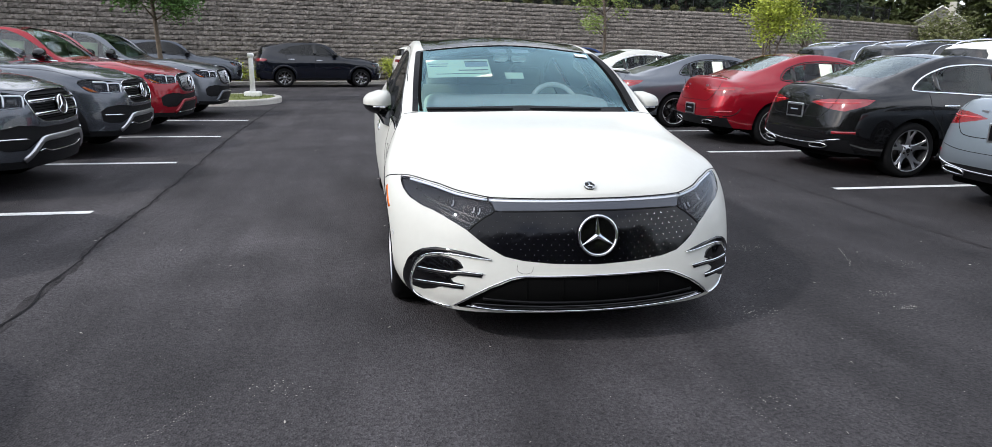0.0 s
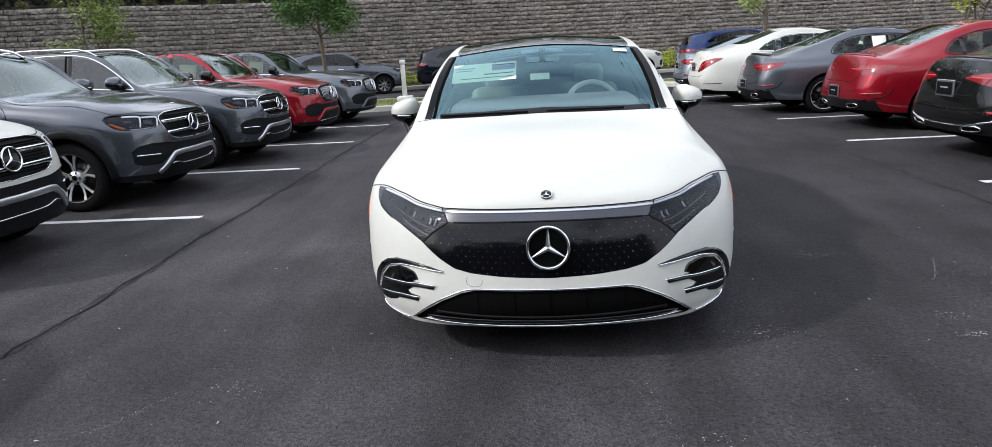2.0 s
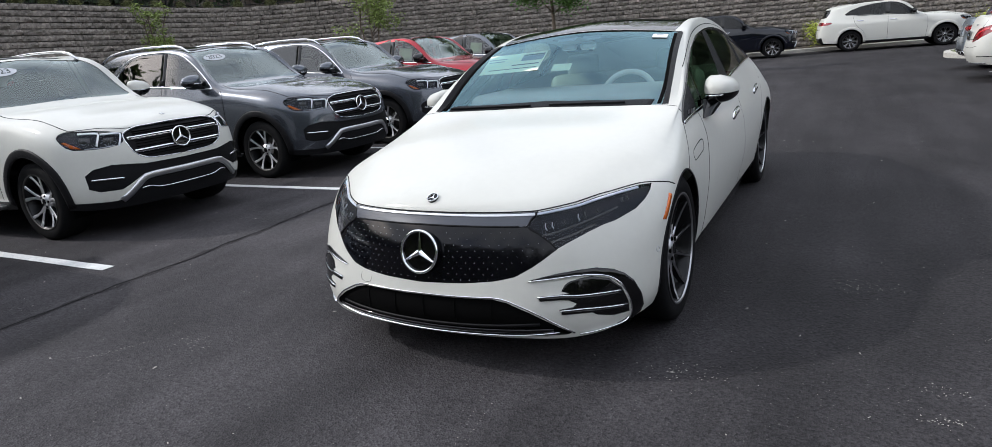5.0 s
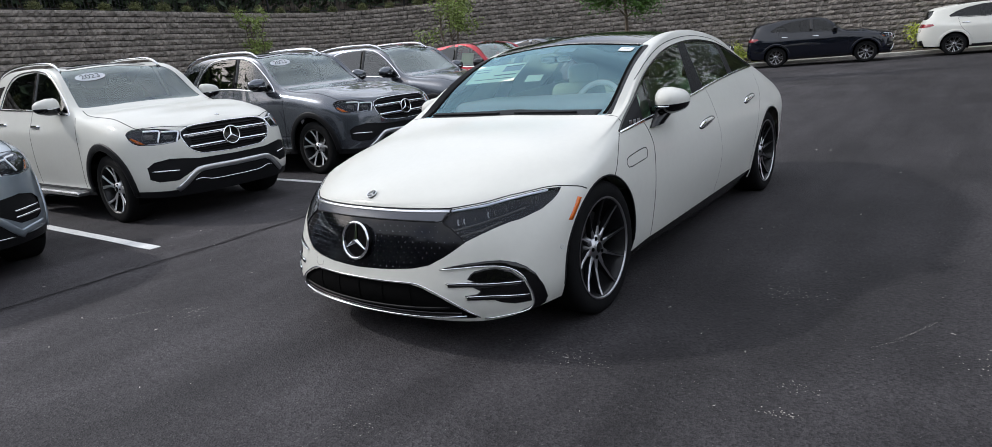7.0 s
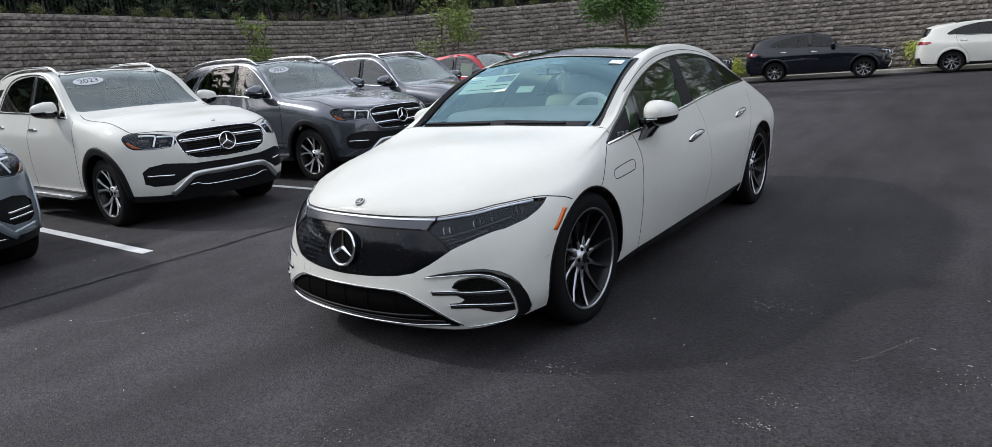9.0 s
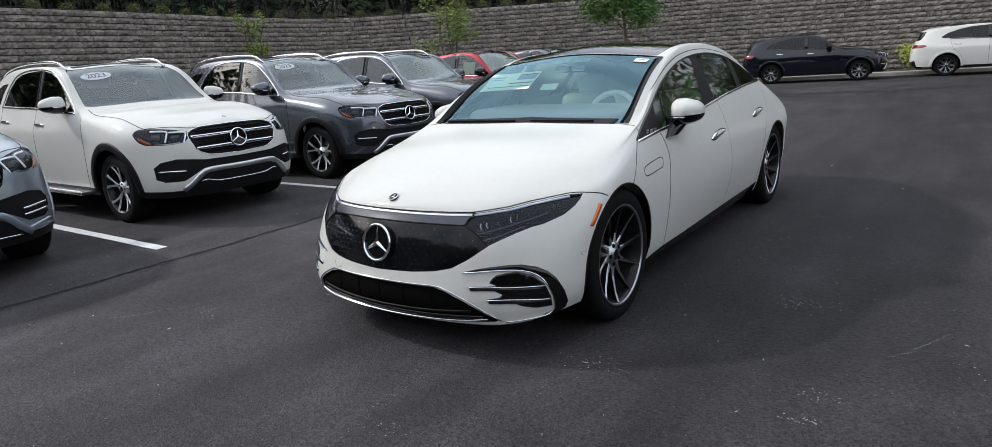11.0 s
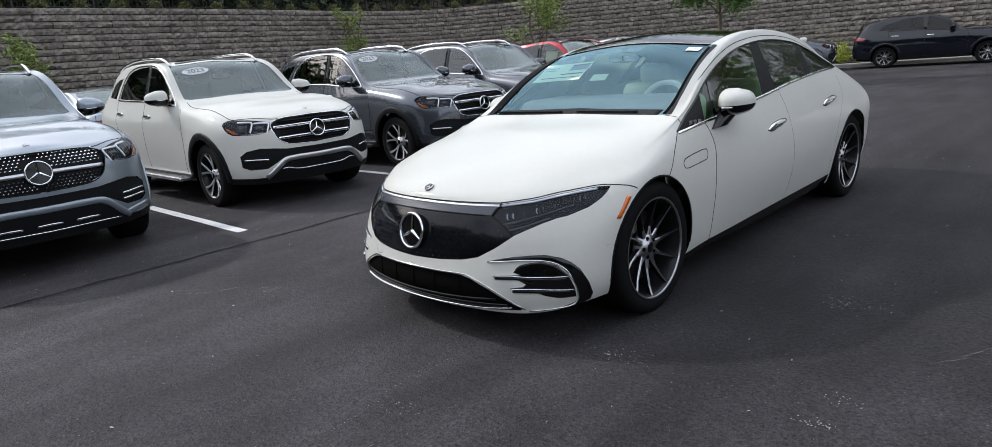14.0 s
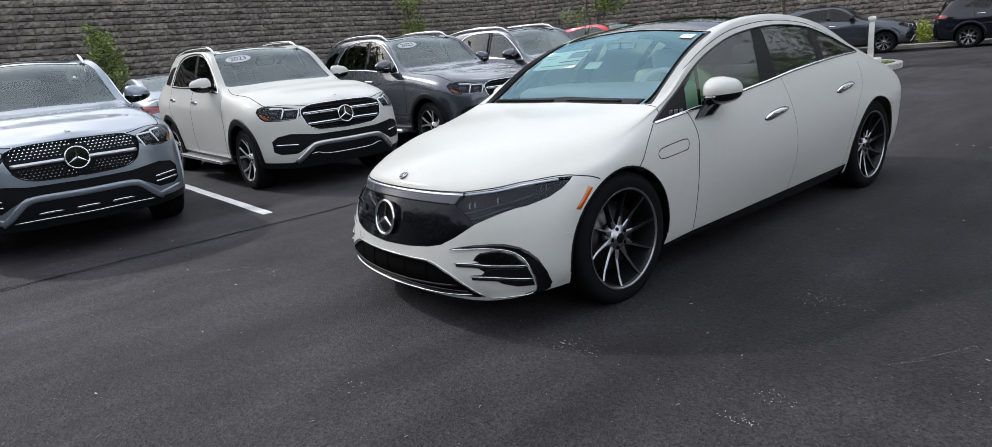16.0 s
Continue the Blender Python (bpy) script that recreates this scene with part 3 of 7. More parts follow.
def emblem(parent, at, radius, tilt, disc=True, face=1.0):
    """A plain ring with three tapering arms on a dark disc; face 1 looks to -y, -1 to +y."""
    ring_v, ring_f = [], []
    seg, sec = 36, 8
    tube_r = radius * 0.075
    turn = Matrix.Translation(at) @ Matrix.Rotation(radians(tilt), 4, "X") @ Matrix.Rotation(math.pi if face < 0 else 0, 4, "Z")
    for i in range(seg):
        a = 2 * math.pi * i / seg
        for k in range(sec):
            b = 2 * math.pi * k / sec
            rr = radius - tube_r + tube_r * math.cos(b)
            ring_v.append(turn @ Vector((rr * math.cos(a), tube_r * 1.4 * math.sin(b), rr * math.sin(a))))
    for i in range(seg):
        for k in range(sec):
            j, k2 = (i + 1) % seg, (k + 1) % sec
            ring_f.append((i * sec + k, i * sec + k2, j * sec + k2, j * sec + k))
    ring = solid("emblem", ring_v, ring_f, M["chrome"], parent, "chrome ring emblem with three arms")
    for i in range(3):
        a = math.pi / 2 + i * 2 * math.pi / 3
        d, t = Vector((math.cos(a), 0, math.sin(a))), Vector((-math.sin(a), 0, math.cos(a)))
        w = radius * 0.13
        o = Vector((0, -radius * 0.08, 0))
        v = [turn @ q for q in (t * w + d * -0.05 * radius, t * -w + d * -0.05 * radius, d * radius * 0.9 + t * w * 0.16, d * radius * 0.9 - t * w * 0.16, d * -0.02 * radius + o, d * radius * 0.9 + o * 0.3)]
        solid("arm", v, [(0, 4, 5, 2), (4, 1, 3, 5), (2, 5, 3), (0, 1, 4)], M["chrome"], ring, smooth=False)
    if disc:
        v = [turn @ Vector((radius * 0.93 * math.cos(2 * math.pi * i / 28), 0.004, radius * 0.93 * math.sin(2 * math.pi * i / 28))) for i in range(28)]
        v += [turn @ Vector((radius * 0.93 * math.cos(2 * math.pi * i / 28), 0.03, radius * 0.93 * math.sin(2 * math.pi * i / 28))) for i in range(28)]
        f = [tuple(range(28))] + [(i, i + 28, (i + 1) % 28 + 28, (i + 1) % 28) for i in range(28)]
        solid("disc", v, f, M["gloss"], ring, smooth=False)
    return ring


def mirror_housing(parent, root, tip, mat, size=(0.24, 0.17, 0.15), foot=0.045):
    """A door mirror on each side: painted cap, black base and foot."""
    for s in (1, -1):
        cx, cy, cz = (root[0] + tip[0]) / 2 + 0.04, tip[1] - 0.05, tip[2]
        for nm, m, z0, z1 in (("mirror_cap", mat, -0.15, 1.0), ("mirror_base", M["gloss"], -1.0, -0.15)):
            v, f = [], []
            na, nb = 22, 8
            for i in range(na):
                a = 2 * math.pi * i / na
                for k in range(nb + 1):
                    zz = z0 + (z1 - z0) * k / nb
                    rr = max(0.0, 1 - abs(zz) ** 2.6) ** (1 / 2.6)
                    ca, sa = math.cos(a), math.sin(a)
                    ex = math.copysign(abs(ca) ** 0.8, ca) * rr
                    ey = math.copysign(abs(sa) ** 0.8, sa) * rr
                    lean = .925 + .075 * ex
                    v.append((s * (cx + ex * size[0] / 2 * lean), cy + ey * size[1] / 2 * (.775 - .225 * ey), cz + zz * size[2] / 2 * (1 - 0.22 * ex)))
            for i in range(na):
                for k in range(nb):
                    j = (i + 1) % na
                    q = (i * (nb + 1) + k, j * (nb + 1) + k, j * (nb + 1) + k + 1, i * (nb + 1) + k + 1)
                    f.append(q if s > 0 else tuple(reversed(q)))
            ob = solid(nm, v, f, m, parent)
            if nm == "mirror_base":
                v, f = [], []
                for t in (0, .25, .5, .75, 1):
                    e = t * t
                    o = (root[0] - .03 + (cx - .045 - root[0] + .03) * e, root[1] + .01 + (cy - root[1] - .01) * t, root[2] - .02 + (cz - size[2] * .22 - root[2] + .02) * t)
                    hx, hy = foot * (.7 + 1.2 * t), foot * (1.6 - .2 * t)
                    v += [(s * (o[0] + hx * math.cos(a)), o[1] + hy * math.sin(a), o[2] + .3 * hx * math.cos(a)) for a in np.linspace(0, 2 * math.pi, 13)[:-1]]
                for i in range(4):
                    for k in range(12):
                        f.append((i * 12 + k, i * 12 + (k + 1) % 12, (i + 1) * 12 + (k + 1) % 12, (i + 1) * 12 + k))
                solid("mirror_foot", v, f if s > 0 else [tuple(reversed(q)) for q in f], M["gloss"], ob)
        tube([(s * (cx - 0.06), cy - size[1] * 0.5, cz - 0.022), (s * (cx + 0.03), cy - size[1] * 0.48, cz - 0.022), (s * (cx + size[0] * 0.42), cy - size[1] * 0.2, cz - 0.02)], 0.005, M["chrome"], "mirror_strip", parent, 6)


def cabin(parent, y_dash, y_seat, z_seat, z_dash, half, seat_mat, dash_mat, wheel_mat, y_rear, wheel_at=None):
    """Dash, steering wheel, front seats and rear bench."""
    part("dashboard", box_bm((half * 1.85, 0.55, 0.22), (0, y_dash, z_dash - 0.13), 0.07, 3), dash_mat, parent, "", True)
    for s in (1, -1):
        part("seat_cushion", box_bm((0.52, 0.52, 0.20), (s * 0.38, y_seat - 0.12, z_seat), 0.07, 3), seat_mat, parent, "", True)
        part("seat_back", box_bm((0.50, 0.18, 0.66), (s * 0.38, y_seat + 0.24, z_seat + 0.36), 0.08, 3, Matrix.Rotation(radians(-14), 4, "X")), seat_mat, parent, "", True)
        part("headrest", box_bm((0.27, 0.12, 0.19), (s * 0.38, y_seat + 0.40, z_seat + 0.74), 0.05, 3), seat_mat, parent, "", True)
    part("rear_bench", box_bm((1.25, 0.25, 0.75), (0, y_rear, z_seat + 0.28), 0.08, 3, Matrix.Rotation(radians(-16), 4, "X")), seat_mat, parent, "", True)
    v, f = [], []
    turn = Matrix.Translation(wheel_at or (0.38, y_dash + 0.40, z_dash - 0.125)) @ Matrix.Rotation(radians(64), 4, "X")
    for i in range(28):
        a = 2 * math.pi * i / 28
        for k in range(8):
            b = 2 * math.pi * k / 8
            rr = 0.178 + 0.019 * math.cos(b)
            v.append(turn @ Vector((rr * math.cos(a), rr * math.sin(a), 0.019 * math.sin(b))))
    for i in range(28):
        for k in range(8):
            f.append((i * 8 + k, (i + 1) % 28 * 8 + k, (i + 1) % 28 * 8 + (k + 1) % 8, i * 8 + (k + 1) % 8))
    sw = solid("steering_wheel", v, f, wheel_mat, parent)
    part("steering_hub", box_bm((0.2, 0.16, 0.05), (0, 0, 0), 0.02, 2, turn), wheel_mat, sw)


def underbody(parent, y0, y1, half, z, axles, arch_r, axle_z):
    """Dark floor pan and wheel housings."""
    part("floor_pan", box_bm((half * 1.5, y1 - y0, 0.10), (0, (y0 + y1) / 2, z), 0.03), M["dark"], parent)
    for ya in axles:
        for s in (1, -1):
            v, f = [], []
            n = 16
            for i in range(n + 1):
                a = math.pi * (-0.12 + 1.24 * i / n)
                for xx in (half - 0.36, half - 0.02):
                    v.append((s * xx, ya - arch_r * math.cos(a), axle_z + arch_r * math.sin(a)))
            for i in range(n):
                f.append((2 * i, 2 * i + 1, 2 * i + 3, 2 * i + 2))
            f.append(tuple(2 * i for i in range(n + 1)))
            solid("wheel_housing", v, f, M["dark"], parent)


def circle_line(y, z, r, n=36):
    return [(y + r * math.cos(2 * math.pi * i / n), z + r * math.sin(2 * math.pi * i / n)) for i in range(n)]


def plate_holder(parent, at):
    """A number plate frame at the rear with a plain dark insert."""
    fr = part("plate_frame", box_bm((0.33, 0.02, 0.18), at, 0.006, 1), M["satin"], parent, "bright plate frame with dark insert")
    part("plate_insert", box_bm((0.285, 0.012, 0.135), (at[0], at[1] + 0.0075, at[2]), 0.002, 1), M["gloss"], fr)
    part("plate_bar", box_bm((0.14, 0.006, 0.012), (at[0], at[1] + 0.0145, at[2] + 0.01)), M["ink_blue"], fr)

# ---- ground, markings, kerbs ----
def ground_sheet():
    xs = sorted({-600, -200, -80, *range(-40, 45, 4), 80, 200, 600})
    ys = sorted({-600, -200, -80, -40, *range(-20, 64, 4), 120, 250, 600})
    v = [(x, y, 0) for y in ys for x in xs]
    n = len(xs)
    f = [(j * n + i, j * n + i + 1, (j + 1) * n + i + 1, (j + 1) * n + i) for j in range(len(ys) - 1) for i in range(n - 1)]
    return tagged(solid("ground", v, f, M["asphalt"], smooth=False), "dark weathered asphalt of a parking lot", "ground", kind="structure")


ground_sheet()
rng = random.Random(4)


def stripe(x0, x1, y):
    """A painted bay line with slightly worn edges."""
    n = 24
    v, f = [], []
    for i in range(n + 1):
        x = x0 + (x1 - x0) * i / n
        a, b = rng.uniform(-.004, .004), rng.uniform(-.004, .004)
        v += [(x, y - .052 + a, .004), (x, y + .052 + b, .004)]
        if i:
            f.append((2 * i - 2, 2 * i, 2 * i + 1, 2 * i - 1))
    ob = solid("bay_line", v, f, M["line_paint"], smooth=False)
    return tagged(ob, "worn white painted bay line on asphalt", "road marking", "bay lines", "structure")


for y in (-5.74, -3.02, -.30, 2.43, 5.15, 7.87, 10.59):
    stripe(-8.6, -3.40, y)
for y in (-3.0, -.18, 2.64, 5.47, 8.25, 11.0, 13.75):
    stripe(4.0, 9.2, y)


def crack(pts, width, seed, core=.6):
    """A worn joint between two asphalt lanes: a broad dark smear with an open core."""
    r = random.Random(seed)
    line = smooth_line(pts, .08)

    def ribbon(name, mat, wide, wander, z, parent=None):
        v, f = [], []
        drift = 0.0
        for i, q in enumerate(line):
            d = line[min(i + 1, len(line) - 1)] - line[max(i - 1, 0)]
            d = d / max(1e-6, np.linalg.norm(d))
            s = np.array((-d[1], d[0]))
            drift = drift * .8 + r.uniform(-wander, wander)
            o = q + s * drift
            a, b = wide * r.uniform(.35, 1.25), wide * r.uniform(.35, 1.25)
            v += [(*(o - s * a), z), (*(o + s * b), z)]
            if i:
                f.append((2 * i - 2, 2 * i, 2 * i + 1, 2 * i - 1))
        return solid(name, v, f, mat, parent, smooth=False)

    joint = tagged(ribbon("asphalt_joint", M["smear"], width * 2.2, .014, .0025), "dark uneven joint between asphalt lanes", "crack", "asphalt joints", "structure")
    ribbon("joint_core", M["seal"], width * core, .014, .0045, joint)
    return joint


crack([(-2.84, -6), (-2.89, -1.5), (-2.90, -.5), (-2.90, 0), (-2.94, .5), (-2.93, .9), (-2.99, 1.4), (-3.01, 2), (-3.05, 3.6), (-3.15, 6), (-3.26, 9.4), (-3.3, 14)], .016, 1)
crack([(3.5, -6), (3.6, 1), (3.62, 3.5), (3.64, 4.6), (3.69, 6.2), (3.75, 7.8), (3.86, 9.9), (3.9, 15)], .010, 2, .2)


def kerb_run(path, name, width=.16, height=.15, closed=False, label="pale concrete kerb"):
    v, f = [], []
    n = len(path)
    for i, q in enumerate(path):
        a, b = path[(i - 1) % n if closed else max(i - 1, 0)], path[(i + 1) % n if closed else min(i + 1, n - 1)]
        d = np.array(b[:2]) - np.array(a[:2])
        d = d / np.linalg.norm(d)
        s = np.array((-d[1], d[0]))
        q = np.array(q[:2])
        for o, z in ((0, -.02), (0, height - .025), (.02, height), (width, height), (width, -.02)):
            v.append((*(q + s * o), z))
    for i in range(n if closed else n - 1):
        j = (i + 1) % n
        for k in range(4):
            f.append((i * 5 + k, j * 5 + k, j * 5 + k + 1, i * 5 + k + 1))
    return tagged(solid(name, v, f, M["concrete"], smooth=False), label, "kerb", kind="structure")


def island(x0, x1, y0, y1, nose, tag):
    """A planted island with a rounded nose at x = nose (1: towards +x, -1: towards -x)."""
    r = (y1 - y0) / 2
    yc = (y0 + y1) / 2
    tip, tail = (x1, x0) if nose > 0 else (x0, x1)
    arc = [(tip - nose * r * .75 + nose * r * .75 * math.cos(a), yc + r * math.sin(a)) for a in np.linspace(-math.pi / 2, math.pi / 2, 15)]
    ring = [(tail, y0), *arc, (tail, y1)]
    if nose < 0:
        ring = list(reversed(ring))
    kerb_run(ring, "kerb_" + tag, closed=True)
    inner = [(x + (.1 if x < (x0 + x1) / 2 else -.1), y + (.1 if y < yc else -.1), .13) for x, y in ring]
    top = solid("lawn_" + tag, inner, [tuple(range(len(inner)))], M["grass"], smooth=False)
    tagged(top, "short green grass inside a kerbed island", "lawn", kind="structure")
    # blades
    v, f = [], []
    r2 = random.Random(len(tag))
    for _ in range(2600):
        x, y = r2.uniform(x0 + .2, x1 - .25), r2.uniform(y0 + .2, y1 - .2)
        if (nose > 0 and x > x1 - r * .75 or nose < 0 and x < x0 + r * .75) and abs(y - yc) > r * .6:
            continue
        a, h = r2.uniform(0, 6.28), r2.uniform(.03, .08)
        b = len(v)
        v += [(x, y, .125), (x + .012 * math.cos(a), y + .012 * math.sin(a), .125), (x + .02 * math.sin(a), y + .02 * math.cos(a), .13 + h)]
        f.append((b, b + 1, b + 2))
    tagged(solid("grass_" + tag, v, f, M["grass"], smooth=False), "short green grass blades", "grass", kind="stuff")


island(-9.0, -3.35, 14.2, 17.4, 1, "west")
island(3.7, 9.5, 17.9, 20.6, -1, "east")


# ---- stone retaining wall ----
COURSE = .195


def wall_top(x):
    """Twenty even courses all along the run."""
    return 20 * COURSE


WALL = smooth_line([(-18.5, -30), (-19.6, -14), (-20.4, -2), (-20.7, 5), (-21.4, 10), (-22.3, 15), (-22.0, 18.6), (-20.0, 20.6), (-17, 21.7), (-13, 24.0), (-7, 26.5), (0, 28.7), (7, 30.4), (14, 32.1), (22, 33.6), (30, 36.5), (41.2, 41.6)], .15)


def wall_frames(step):
    """Even steps along the wall: place, way along, and the way out of its face (towards the lot)."""
    p = np.array(WALL)
    s = np.concatenate(([0], np.cumsum(np.linalg.norm(np.diff(p, axis=0), axis=1))))
    n = int(s[-1] / step)
    out = []
    for i in range(n):
        t = (i + .5) * step
        q = np.array([np.interp(t, s, p[:, 0]), np.interp(t, s, p[:, 1])])
        e = np.array([np.interp(t + .2, s, p[:, 0]), np.interp(t + .2, s, p[:, 1])]) - q
        e /= np.linalg.norm(e)
        out.append((t, q, e, np.array((e[1], -e[0]))))
    return out


def wall_core():
    fr = wall_frames(1.0)
    v, f = [], []
    for _, q, e, o in fr:
        a, b = q - o * .30, q - o * .70
        v += [(*a, -.05), (*a, wall_top(q[0]) - .02), (*b, wall_top(q[0]) - .02), (*b, -.05)]
    for i in range(len(fr) - 1):
        for k in range(4):
            f.append((i * 4 + k, i * 4 + 4 + k, i * 4 + 4 + (k + 1) % 4, i * 4 + (k + 1) % 4))
    return tagged(solid("wall_stone", v, f, M["joint"], smooth=False), "tall grey split-block retaining wall", "wall", kind="structure")


stone_wall = wall_core()


def block_shape(seed, length, height):
    """A rough-faced block: front towards -y, middle of its back at the origin."""
    r = random.Random(seed)
    l, h = length / 2 - .0015, height / 2 - .004
    nx = 5
    v, f = [], []
    rows = [(-h, .0), (-h + .014, .062), (0, .078), (h - .018, .058), (h, .0)]
    for k, (z, d) in enumerate(rows):
        for i in range(nx + 1):
            x = -l + 2 * l * i / nx
            e = .0 if 0 < i < nx else -.008
            dep = (d + r.uniform(-.032, .032) + e) if 0 < k < 4 else .0
            v.append((x, -max(dep, 0.002), z + (r.uniform(-.004, .004) if 0 < k < 4 else 0)))
    for k in range(4):
        for i in range(nx):
            a = k * (nx + 1) + i
            f.append((a, a + 1, a + nx + 2, a + nx + 1))
    return v, f


def wall_blocks():
    lens = (.40, .45, .34)
    shapes = [block_shape(i, lens[i % 3], COURSE) for i in range(9)]
    meshes = []
    for i, (v, f) in enumerate(shapes):
        me = bpy.data.meshes.new("stone_block")
        me.from_pydata(v, [], f)
        me.materials.append(M["block"])
        meshes.append(me)
    fr = wall_frames(.02)
    total = fr[-1][0]
    r = random.Random(7)
    rv, rf = [], []
    own = 0
    courses = int(round(4.2 / COURSE))
    for c in range(courses):
        t = .2 * (c % 2) + r.uniform(0, .1)
        z = (c + .5) * COURSE
        while t < total - .6:
            i = r.randrange(9)
            ln = lens[i % 3]
            _, q, e, o = fr[min(len(fr) - 1, int((t + ln / 2) / .02))]
            if z > wall_top(q[0]):
                t += ln
                continue
            q = q - o * (.012 * c)
            ang = math.atan2(e[1], e[0])
            if own < 300 and -5.5 < q[0] < 2.5 and c >= 2 and q[1] > 20 and c < 17 + (q[0] > -3):
                ob = new("stone_block", meshes[i])
                ob.parent = stone_wall
                ob.matrix_basis = Matrix.Translation((q[0], q[1], z)) @ Matrix.Rotation(ang, 4, "Z")
                own += 1
            else:
                b = len(rv)
                v, f = shapes[i]
                ca, sa = math.cos(ang), math.sin(ang)
                rv += [(q[0] + x * ca - y * sa, q[1] + x * sa + y * ca, z + w) for x, y, w in v]
                rf += [tuple(k + b for k in g) for g in f]
            t += ln
    rest = solid("stone_courses", rv, rf, M["block"], stone_wall, "grey split-face blocks in even courses", smooth=False)
    rest["kind"] = "stuff"


def wall_cap():
    fr = wall_frames(.6)
    # ground behind the wall, and the planting strip before it
    v, f = [], []
    for _, q, e, o in fr:
        b, c, d = q - o * .22, q - o * 4, q - o * 40
        h = wall_top(q[0])
        v += [(*b, h - .01), (*c, h + .2), (*d, h + 9.0)]
    for i in range(len(fr) - 1):
        f += [(3 * i, 3 * i + 3, 3 * i + 4, 3 * i + 1), (3 * i + 1, 3 * i + 4, 3 * i + 5, 3 * i + 2)]
    tagged(solid("bank", v, f, M["soil"], smooth=False), "mulched bank above the stone wall", "ground", kind="structure")
    v, f = [], []
    for _, q, e, o in fr:
        v += [(*(q + o * .0), .16), (*(q + o * 1.25), .13)]
    for i in range(len(fr) - 1):
        f.append((2 * i, 2 * i + 1, 2 * i + 3, 2 * i + 2))
    tagged(solid("planting_strip", v, f, M["soil"], smooth=False), "mulched strip at the foot of the wall", "ground", kind="structure")
    kerb_run([tuple(q + o * 1.4) for _, q, e, o in fr], "kerb_wall", .16, .15)


wall_cap()

# ---- the white electric saloon ----
def electric_saloon():
    car = new("electric_saloon")
    rows = [
        [(0, -.872, .19), (.45, -.825, .19), (.71, -.70, .19), (.865, -.47, .22), (.91, 0, .22), (.868, .6, .19), (.866, .82, .188), (.87, 1.3, .18), (.87, 2.1, .18), (.87, 2.75, .19), (.89, 3.25, .22), (.86, 3.8, .25), (.66, 4.18, .28), (.38, 4.26, .28), (0, 4.28, .28)],
        [(0, -.925, .30), (.45, -.862, .30), (.72, -.72, .30), (.91, -.46, .32), (.945, 0, .33), (.90, .6, .28), (.90, .82, .28), (.905, 1.3, .28), (.907, 2.1, .28), (.915, 2.75, .30), (.93, 3.25, .36), (.90, 3.8, .40), (.70, 4.24, .42), (.4, 4.32, .42), (0, 4.34, .42)],
        [(0, -.898, .45), (.45, -.83, .45), (.72, -.68, .46), (.922, -.43, .48), (.956, 0, .50), (.925, .6, .47), (.935, .82, .475), (.955, 1.3, .48), (.96, 2.1, .49), (.955, 2.75, .52), (.955, 3.25, .55), (.915, 3.8, .60), (.73, 4.22, .64), (.42, 4.32, .66), (0, 4.345, .66)],
        [(0, -.862, .60), (.45, -.785, .585), (.70, -.63, .61), (.922, -.37, .64), (.957, 0, .68), (.93, .6, .68), (.945, .82, .69), (.965, 1.3, .70), (.968, 2.1, .71), (.962, 2.75, .74), (.962, 3.25, .76), (.91, 3.8, .80), (.72, 4.17, .84), (.42, 4.28, .87), (0, 4.31, .88)],
        [(0, -.80, .70), (.44, -.727, .70), (.69, -.53, .73), (.892, -.28, .765), (.935, 0, .81), (.875, .5, .925), (.885, .82, .965), (.89, 1.3, .98), (.885, 2.1, 1.03), (.87, 2.75, 1.06), (.855, 3.25, 1.05), (.775, 3.8, .975), (.64, 4.1, .965), (.40, 4.2, 1.0), (0, 4.24, 1.01)],
        [(0, -.775, .745), (.41, -.69, .75), (.62, -.45, .80), (.83, -.18, .83), (.865, .05, .87), (.818, .50, 1.01), (.788, .82, 1.163), (.715, 1.36, 1.355), (.677, 2.1, 1.433), (.69, 2.75, 1.345), (.685, 3.25, 1.20), (.63, 3.8, 1.05), (.54, 4.05, 1.02), (.36, 4.14, 1.035), (0, 4.18, 1.035)],
        [(0, -.735, .775), (.30, -.66, .785), (.46, -.40, .845), (.60, -.12, .905), (.66, .15, .945), (.728, .53, 1.028), (.688, .80, 1.185), (.60, 1.36, 1.425), (.54, 2.1, 1.475), (.55, 2.75, 1.41), (.53, 3.25, 1.275), (.47, 3.8, 1.10), (.38, 4.02, 1.055), (.24, 4.09, 1.05), (0, 4.12, 1.05)],
        [(0, -.70, .795), (0, -.60, .83), (0, -.40, .875), (0, -.10, .925), (0, .20, .97), (0, .55, 1.018), (0, .82, 1.19), (0, 1.32, 1.465), (0, 2.1, 1.512), (0, 2.75, 1.445), (0, 3.25, 1.32), (0, 3.8, 1.15), (0, 4.0, 1.075), (0, 4.06, 1.065), (0, 4.09, 1.06)],
    ]
    k = Skin(rows, 0.022)
    P = M["white"]
    k.cut("arch_front", "side", circle_line(.02, .345, .412), round_off=False)
    k.cut("arch_rear", "side", circle_line(3.23, .345, .412), round_off=False)
    k.cut("windscreen", "top", [(-.05, .565), (.10, .560), (.40, .535), (.66, .514), (.722, .510), (.702, .735), (.664, 1.04), (.640, 1.26), (.618, 1.296), (.3, 1.287), (-.05, 1.285)], 0.05, round_off=False)
    k.cut("roof_panel", "top", [(-.05, 1.291), (.3, 1.293), (.615, 1.302), (.622, 1.40), (.59, 2.1), (.565, 2.75), (.52, 3.05), (-.05, 3.10)], round_off=False)
